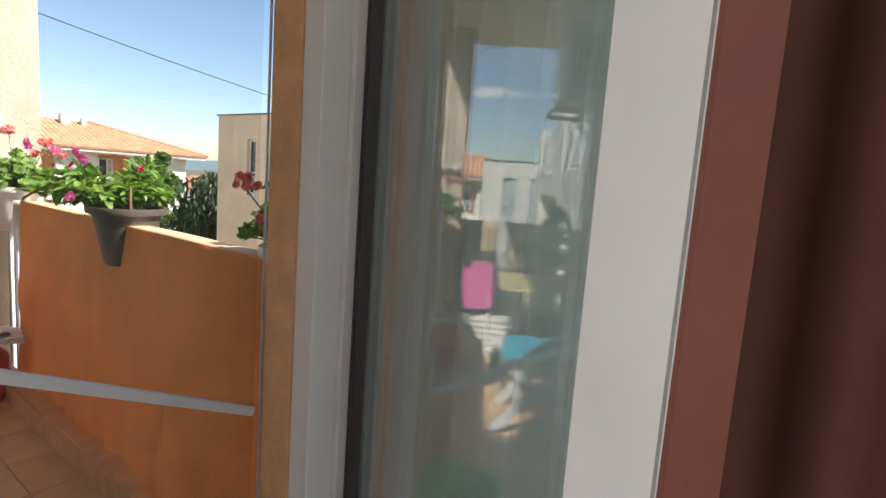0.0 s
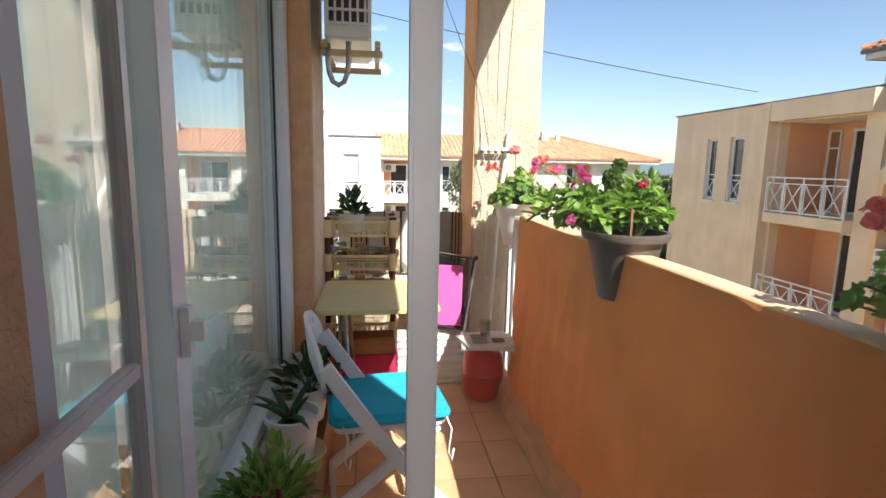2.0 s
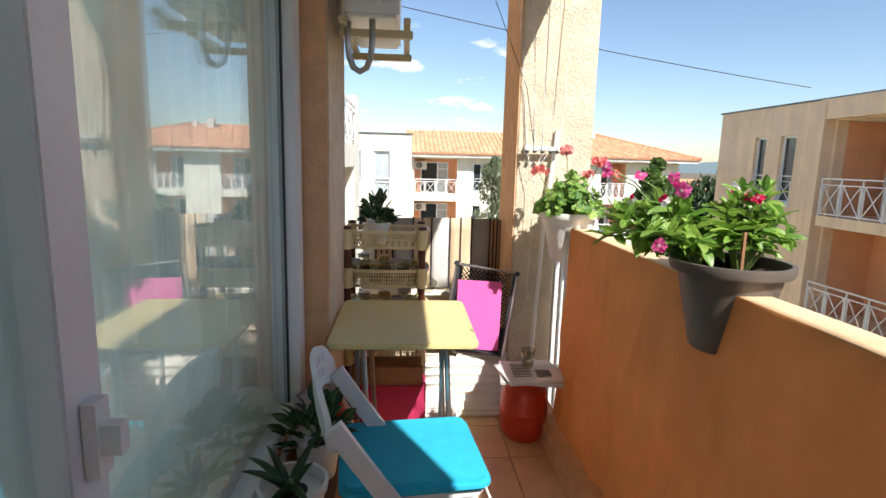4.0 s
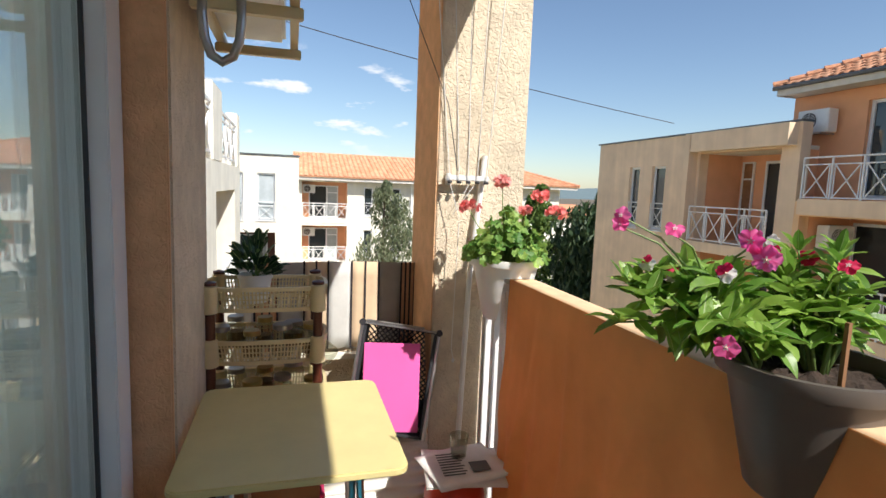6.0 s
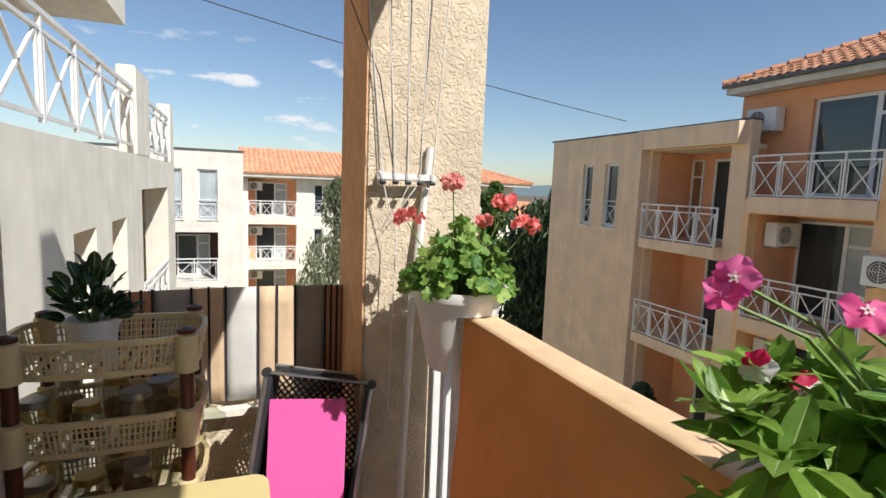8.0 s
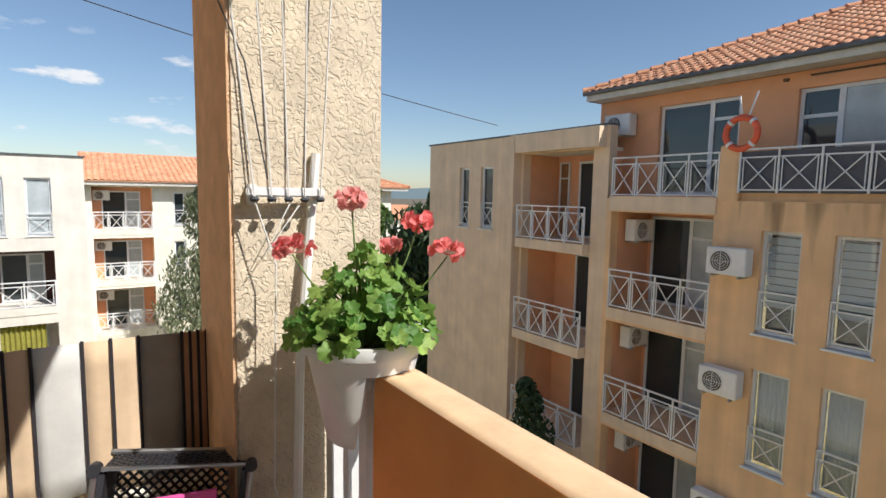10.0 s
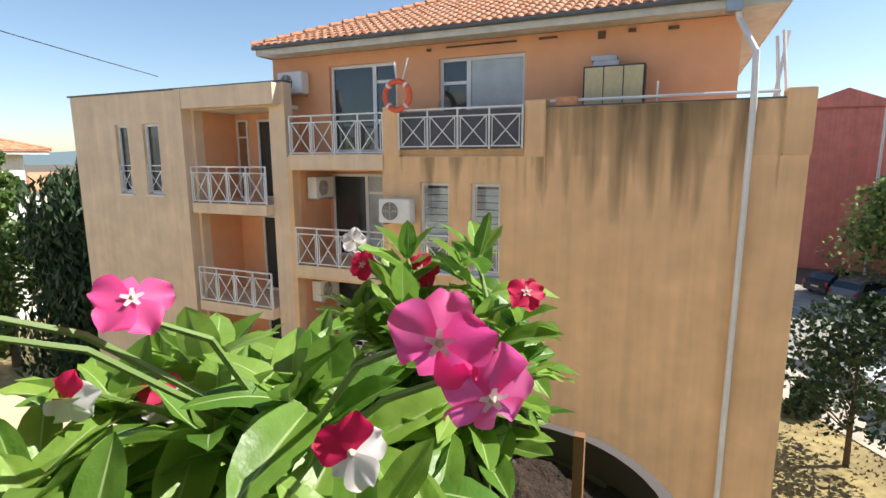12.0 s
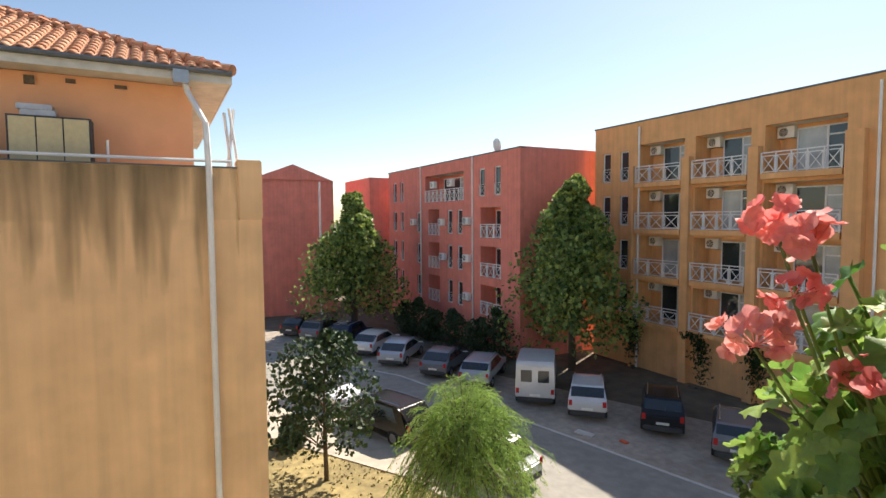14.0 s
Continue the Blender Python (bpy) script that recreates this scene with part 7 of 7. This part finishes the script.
def vinca(m, seed, clumps, flowers=(), name="vinca_plant", label=""):
    """Several bushy clumps of stems with glossy leaves in pairs. clumps: (foot x, foot y, lean x, lean y, spread, height, stems, leaf size)."""
    rnd = random.Random(seed)
    pl = thing(name, m, label, "potted plant")
    sg, lower = Geo(), Geo()
    made = 0
    budget = 280
    total = sum(c[6] for c in clumps) * 15
    for fx, fy, lx, ly, spread, height, stems, size in clumps:
        for s in range(stems):
            a = math.tau * s * 0.382 + rnd.uniform(-0.3, 0.3)
            rr = (rnd.random() ** 0.6) * spread
            h = height * (1.0 - 0.62 * (rr / spread) ** 1.6) * rnd.uniform(0.75, 1.05)
            b = Vector((fx + math.cos(a) * 0.015, fy + math.sin(a) * 0.015, 0))
            tip = b + Vector((lx + math.cos(a) * rr, ly + math.sin(a) * rr, h))
            mid = b.lerp(tip, 0.5) + Vector((math.cos(a) * 0.01, math.sin(a) * 0.01, 0.035 + 0.25 * rr))
            P = lambda t: b * (1 - t) ** 2 + mid * 2 * t * (1 - t) + tip * t * t
            sg.tube([P(0), P(0.33), P(0.66), P(1)], [0.0038, 0.0032, 0.0026, 0.0018], 5)
            nodes = 7
            for k in range(nodes):
                t = 0.30 + 0.70 * k / (nodes - 1)
                last = k == nodes - 1
                turn = k * math.pi / 2 + rnd.uniform(-0.4, 0.4) + a
                axis = (P(min(1, t + 0.02)) - P(max(0, t - 0.05))).normalized()
                for q in range(5 if last else 2):
                    la = turn + (math.tau * q / 5 if last else math.pi * q)
                    out = Vector((math.cos(la), math.sin(la), 0))
                    up = rnd.uniform(0.35, 1.3) if last else rnd.uniform(-0.75, 0.45) + 0.5 * (t - 0.6)
                    d = (out + axis * 0.35 + Vector((0, 0, up))).normalized()
                    sc = size * rnd.uniform(0.75, 1.15) * (0.72 if last else 1.0)
                    mm = aim(P(t) + out * 0.004, d, rnd.uniform(-0.5, 0.5), sc)
                    src = VL[rnd.randrange(4)]
                    if rnd.random() * total < budget and made < budget:
                        part("leaf", src, None, pl, m=mm)
                        made += 1
                    else:
                        lower.add([mm @ vv.co for vv in src.vertices], [tuple(ff.vertices) for ff in src.polygons])
    part("stem", sg, M["stem"], pl, smooth="all")
    me = mesh_of("small_leaves", lower, M["leaf_many"], "all")
    me.materials.append(M["midrib"])
    me.polygons.foreach_set("material_index", [1 if i % 7 == 3 else 0 for i in range(len(me.polygons))])
    part("small_leaves", me, None, pl, kind="stuff")
    for (x, y, z, color, dx, dy, dz, sc) in flowers:
        fl = part("flower", Geo().lathe([(0.0, -0.006), (0.0032, 0.0), (0.0, 0.004)], 8), M["eye"], pl)
        nz = Vector((dx, dy, dz)).normalized()
        fl.matrix_basis = Matrix.Translation((x, y, z)) @ nz.to_track_quat("Z", "Y").to_matrix().to_4x4() @ Matrix.Scale(sc, 4)
        for k in range(5):
            c = color if color != "mix" else ("crimson" if k < 2 else "petal_white")
            droop = rnd.uniform(-0.7, 0.15)
            part("petal", PETAL[c], None, fl, m=Matrix.Rotation(math.tau * k / 5 + rnd.uniform(-.12, .12), 4, "Z") @ Matrix.Rotation(droop, 4, "X") @ Matrix.Rotation(rnd.uniform(-.25, .25), 4, "Y"))
        if color in ("pink", "crimson"):
            st = Geo()
            for k in range(5):
                st.put(Geo().add([(-.002, .002, .0015), (.002, .002, .0015), (.0012, .0075, .0022), (-.0012, .0075, .0022)], [(0, 1, 2, 3)]), Matrix.Rotation(math.tau * k / 5, 4, "Z"))
            part("star", st, M["petal_white"], fl, "pale star round the flower's eye")
        foot = min(clumps, key=lambda c: (c[0] + c[2] - x) ** 2 + (c[1] + c[3] - y) ** 2)
        root = Vector((foot[0] + foot[2] * 0.6, foot[1] + foot[3] * 0.6, z * 0.45))
        head = Vector((x, y, z))
        part("stalk", Geo().tube([root, root.lerp(head, 0.6) + Vector((0, 0, 0.02)), head - nz * 0.018, head - nz * 0.003], [0.0025, 0.002, 0.0014, 0.0014], 5), M["stem"], pl)
    return pl


def geranium(m, seed, R, n_leaf, flowers, label, hh=0.2):
    rnd = random.Random(seed)
    pl = thing("geranium", m, label, "potted plant")
    sg = Geo()
    for k in range(n_leaf):
        a = rnd.uniform(0, math.tau)
        s = rnd.random() ** 0.5
        side = 1 if math.cos(a * 2 + seed) > -0.2 else 0.75
        z = hh * (1.0 - 0.8 * s * s) * rnd.uniform(0.35, 1.05) + 0.005
        p = Vector((math.cos(a) * R * s * side, math.sin(a) * R * s, z))
        d = Vector((math.cos(a) * 0.8 + rnd.gauss(0, .4), math.sin(a) * 0.8 + rnd.gauss(0, .4), 0.9 + rnd.gauss(0, .3))).normalized()
        mm = Matrix.Translation(p) @ d.to_track_quat("Z", "Y").to_matrix().to_4x4() @ Matrix.Rotation(rnd.uniform(0, 6.3), 4, "Z") @ Matrix.Scale(rnd.uniform(0.55, 0.98), 4)
        part("leaf", GL[k % 4], None, pl, m=mm)
        sg.tube([(p.x * 0.25, p.y * 0.25, 0), (p.x * 0.7, p.y * 0.7, p.z * 0.8), tuple(p)], 0.0022, 4)
    part("stem", sg, M["stem"], pl, smooth="all")
    for (x, y, z, r, n) in flowers:
        part("stalk", Geo().tube([(x * 0.3, y * 0.3, 0.05), (x * 0.8, y * 0.8, z * 0.7), (x, y, z - r * 0.5)], 0.002, 5), M["stem"], pl, smooth="all")
        fg = Geo()
        for _ in range(int(n * 0.8)):
            d = Vector((rnd.gauss(0, 1), rnd.gauss(0, 1), rnd.gauss(0.25, 0.9))).normalized()
            c = Vector((x, y, z)) + Vector((d.x * 1.25, d.y * 1.25, d.z * 0.8)) * r * rnd.uniform(0.85, 1.25)
            fg.tube([Vector((x, y, z - r * 0.4)), c], 0.0007, 3)
            q = (d + Vector((rnd.gauss(0, .3), rnd.gauss(0, .3), rnd.gauss(0, .3)))).to_track_quat("Z", "Y").to_matrix().to_4x4()
            for k in range(5):
                fg.put(gp, Matrix.Translation(c) @ Matrix.Scale(rnd.uniform(0.6, 0.85), 4) @ q @ Matrix.Rotation(math.tau * k / 5, 4, "Z") @ Matrix.Rotation(rnd.uniform(-0.3, 0.4), 4, "X"))
        part("flower_head", fg, M["red"], pl, "coral red flower cluster", smooth="all")
    return pl


# pink vinca in the taupe pot
PX, PY = 0.765, 1.93
rail_pot(Matrix.Translation((0.77, PY, 0.885)), M["pot_grey"], 0.140, 0.230, label="large taupe plastic pot riding on the railing")
FL = [
    (-0.185, -0.04, 0.23, "pink", -0.9, -0.3, 0.1, 0.75), (-0.170, -0.055, 0.205, "pink", -0.6, -0.5, -0.2, 0.8), (-0.283, 0.135, 0.255, "pink", -0.8, -0.5, 0.3, 0.6),
    (-0.270, 0.155, 0.24, "pink", -0.4, -0.9, 0.3, 0.55), (-0.205, 0.095, 0.237, "pink", -0.5, -0.6, 0.7, 0.62), (-0.186, 0.185, 0.165, "mix", -0.9, -0.4, 0.2, 0.6),
    (-0.135, 0.175, 0.145, "mix", -0.6, -0.6, 0.5, 0.62), (0.115, 0.195, 0.21, "petal_white", -0.7, -0.6, 0.4, 0.5), (0.135, 0.20, 0.20, "petal_white", -0.3, -0.8, 0.4, 0.45),
    (0.10, 0.175, 0.188, "crimson", -0.7, 0.1, 0.5, 0.6), (0.115, 0.115, 0.185, "crimson", -0.8, -0.3, 0.5, 0.7), (-0.185, 0.0, 0.177, "mix", -0.8, -0.5, 0.2, 0.6),
    (-0.20, -0.03, 0.07, "pink", -0.8, -0.6, 0.1, 0.7), (0.05, -0.01, 0.19, "crimson", -0.7, -0.3, 0.5, 0.6),
]
vinca(Matrix.Translation((PX, PY, 1.085)), 21, [(-0.05, 0.065, -0.085, 0.065, 0.125, 0.18, 20, 1.0), (0.045, 0.02, 0.055, 0.075, 0.092, 0.215, 17, 0.8)], FL, label="bushy vinca with pink, white and crimson flowers in the taupe pot")
stk = thing("plant_stake", Matrix.Translation((PX - 0.01, PY - 0.065, 1.07)), "thin brown wooden stake in the taupe pot", "stake")
part("stake", Geo().box(-0.0035, 0.0035, -0.0035, 0.0035, 0, 0.125), M["wood"], stk)

# red geranium at the far end
rail_pot(Matrix.Translation((0.738, 3.16, 0.885)), M["plastic_white"], 0.142, 0.235, label="white plastic pot riding on the railing end")
geranium(Matrix.Translation((0.735, 3.15, 1.10)), 31, 0.16, 170, [(-0.15, 0.02, 0.21, 0.026, 22), (-0.03, 0.0, 0.31, 0.022, 20), (0.12, -0.02, 0.26, 0.024, 20), (0.16, -0.08, 0.20, 0.024, 20), (0.11, 0.08, 0.20, 0.018, 14)], "geranium with scalloped leaves and coral flowers in the white pot", 0.2)
# second geranium by the door
rail_pot(Matrix.Translation((0.77, 0.80, 0.86)), M["plastic_white"], 0.135, 0.24, label="white plastic pot riding on the railing by the door")
geranium(Matrix.Translation((0.84, 0.89, 1.06)), 32, 0.175, 210, [(0.11, 0.09, 0.34, 0.022, 14), (0.08, 0.08, 0.32, 0.026, 18), (0.11, 0.12, 0.22, 0.028, 20), (0.08, 0.11, 0.27, 0.018, 9), (0.02, 0.10, 0.19, 0.022, 14), (-0.21, 0.01, 0.20, 0.024, 16), (-0.10, -0.12, 0.33, 0.024, 16), (-0.17, -0.03, 0.11, 0.022, 12)], "tall geranium with coral flowers by the door", 0.31)


def small_pot(m, r, h, label, material=None):
    p = thing("flower_pot", m, label, "flower pot")
    part("body", Geo().lathe([(r * .7, 0), (r * .93, h * .85), (r, h * .86), (r * 1.03, h), (r * .93, h), (r * .84, h * .82)], 28), material or M["plastic_white"], p, smooth=True)
    part("soil", Geo().lathe([(r * .86, h * .80), (0, h * .84)], 18), M["soil"], p)
    return p


def bush(m, seed, R, H, n, leaf, label, name="house_plant", meshes=None):
    rnd = random.Random(seed)
    pl = thing(name, m, label, "potted plant")
    for k in range(n):
        d = Vector((rnd.gauss(0, 1), rnd.gauss(0, 1), abs(rnd.gauss(0.2, 1)))).normalized()
        p = Vector((d.x * R, d.y * R, d.z * H)) * rnd.uniform(0.35, 1.0)
        part("leaf", (meshes or SL)[k % 2], None, pl, m=aim(p, (d.x, d.y, d.z + 0.5), rnd.uniform(-1, 1), leaf * rnd.uniform(.7, 1.2)))
    part("stem", Geo().tube([(0, 0, -.02), (0.01, 0, H * .7)], 0.006, 6).tube([(0, 0, -.02), (-R * .5, R * .3, H * .6)], 0.004, 5).tube([(0, 0, -.02), (R * .5, -R * .3, H * .6)], 0.004, 5), M["stem"], pl, smooth="all")
    return pl


small_pot(Matrix.Translation((-0.185, 3.32, 0.932)), 0.062, 0.105, "small white pot on top of the rack")
bush(Matrix.Translation((-0.185, 3.32, 1.03)), 41, 0.078, 0.14, 90, 0.85, "dark fleshy-leaved plant in a white pot")
small_pot(Matrix.Translation((-0.345, 1.62, 0.296)), 0.075, 0.10, "small purple plastic pot on the shelf", M["crimson_box"])
VB = [leaf_mesh("leaf", M["leaf_ger"], 0.045, 0.022, fold=0.3, curl=0.1), leaf_mesh("leaf", M["leaf_ger"], 0.04, 0.02, fold=0.2, curl=0.3)]
bush(Matrix.Translation((-0.345, 1.62, 0.39)), 42, 0.125, 0.17, 230, 1.0, "dense small-leaved green bush", meshes=VB)
small_pot(Matrix.Translation((-0.35, 2.03, 0.296)), 0.095, 0.17, "white plastic pot with a saucer")
sau = thing("saucer", Matrix.Translation((-0.35, 2.03, 0.2955)), "cream plastic saucer under the pot", "saucer")
part("dish", Geo().lathe([(0.075, 0.0), (0.115, 0.025), (0.112, 0.026), (0.074, 0.004)], 28), M["plastic_yellow"], sau, smooth=True)
al2 = thing("aloe_plant", Matrix.Translation((-0.36, 2.03, 0.44)), "spiky aloe with long grey-green leaves", "potted plant")
rnd = random.Random(55)
for k in range(9):
    a = math.tau * k / 9 + rnd.uniform(-.3, .3)
    up = rnd.uniform(0.4, 1.8)
    Ln = rnd.uniform(0.13, 0.22)
    d = Vector((math.cos(a), math.sin(a), up)).normalized()
    pts = [d * Ln * t + Vector((0, 0, -0.10 * t * t * (1.2 - up * .5))) for t in (0, .3, .6, .85, 1)]
    part("leaf", Geo().tube(pts, [.013, .012, .009, .005, .001], 6), M["leaf_dark"], al2, smooth="all")
small_pot(Matrix.Translation((-0.33, 2.33, 0.296)), 0.08, 0.14, "white pot further along the shelf")
bush(Matrix.Translation((-0.33, 2.33, 0.42)), 43, 0.12, 0.14, 90, 1.1, "dark fleshy-leaved jade plant")
bg = thing("plastic_bag", Matrix.Translation((-0.36, 2.56, 0.296)), "crumpled translucent white plastic bag", "bag")
gg = Geo()
rnd = random.Random(66)
gg.lathe([(0.06, 0), (0.10, .03), (0.11, .10), (0.08, .17), (0.03, .2)], 20)
gg.v = [(x + .018 * noise.noise(Vector((x, y, z)) * 22), y + .018 * noise.noise(Vector((x, y, z + 5)) * 22), z) for x, y, z in gg.v]
M["bag"] = mat("translucent_bag", (0.72, 0.66, 0.68), 0.35, trans=0.5)
part("bag", gg, M["bag"], bg, smooth="all")
rb = thing("watering_bottle", Matrix.Translation((-0.285, 2.48, 0.296)), "orange-red plastic bottle beside the bag", "bottle")
part("body", Geo().lathe([(.03, 0), (.035, .02), (.035, .15), (.02, .18), (.02, .2), (0, .2)], 18), M["bottle"], rb, smooth=True)
gbk = thing("green_tub", Matrix.Translation((0.40, 1.25, 0)), "lime green plastic washing-up tub on the floor", "tub")
M["lime"] = mat("lime_plastic", (0.35, 0.60, 0.06), 0.4)
part("body", Geo().lathe([(.14, 0), (.18, .14), (.195, .145), (.195, .155), (.172, .15), (.135, .006)], 30), M["lime"], gbk, smooth=True)

# floor tiles
tl = mesh_of("tile", Geo().box(-0.1475, 0.1475, -0.1475, 0.1475, -0.009, 0.0), M["floor"])
tiles = thing("floor_tiles", pose(0, 0, 0), "terracotta beige ceramic floor tiles", "floor")
tiles["kind"] = "structure"
for i in range(4):
    for j in range(11):
        part("tile", tl, None, tiles, m=Matrix.Translation((-0.30 + i * 0.30, 0.95 + j * 0.30, random.uniform(-.0004, .0004))))
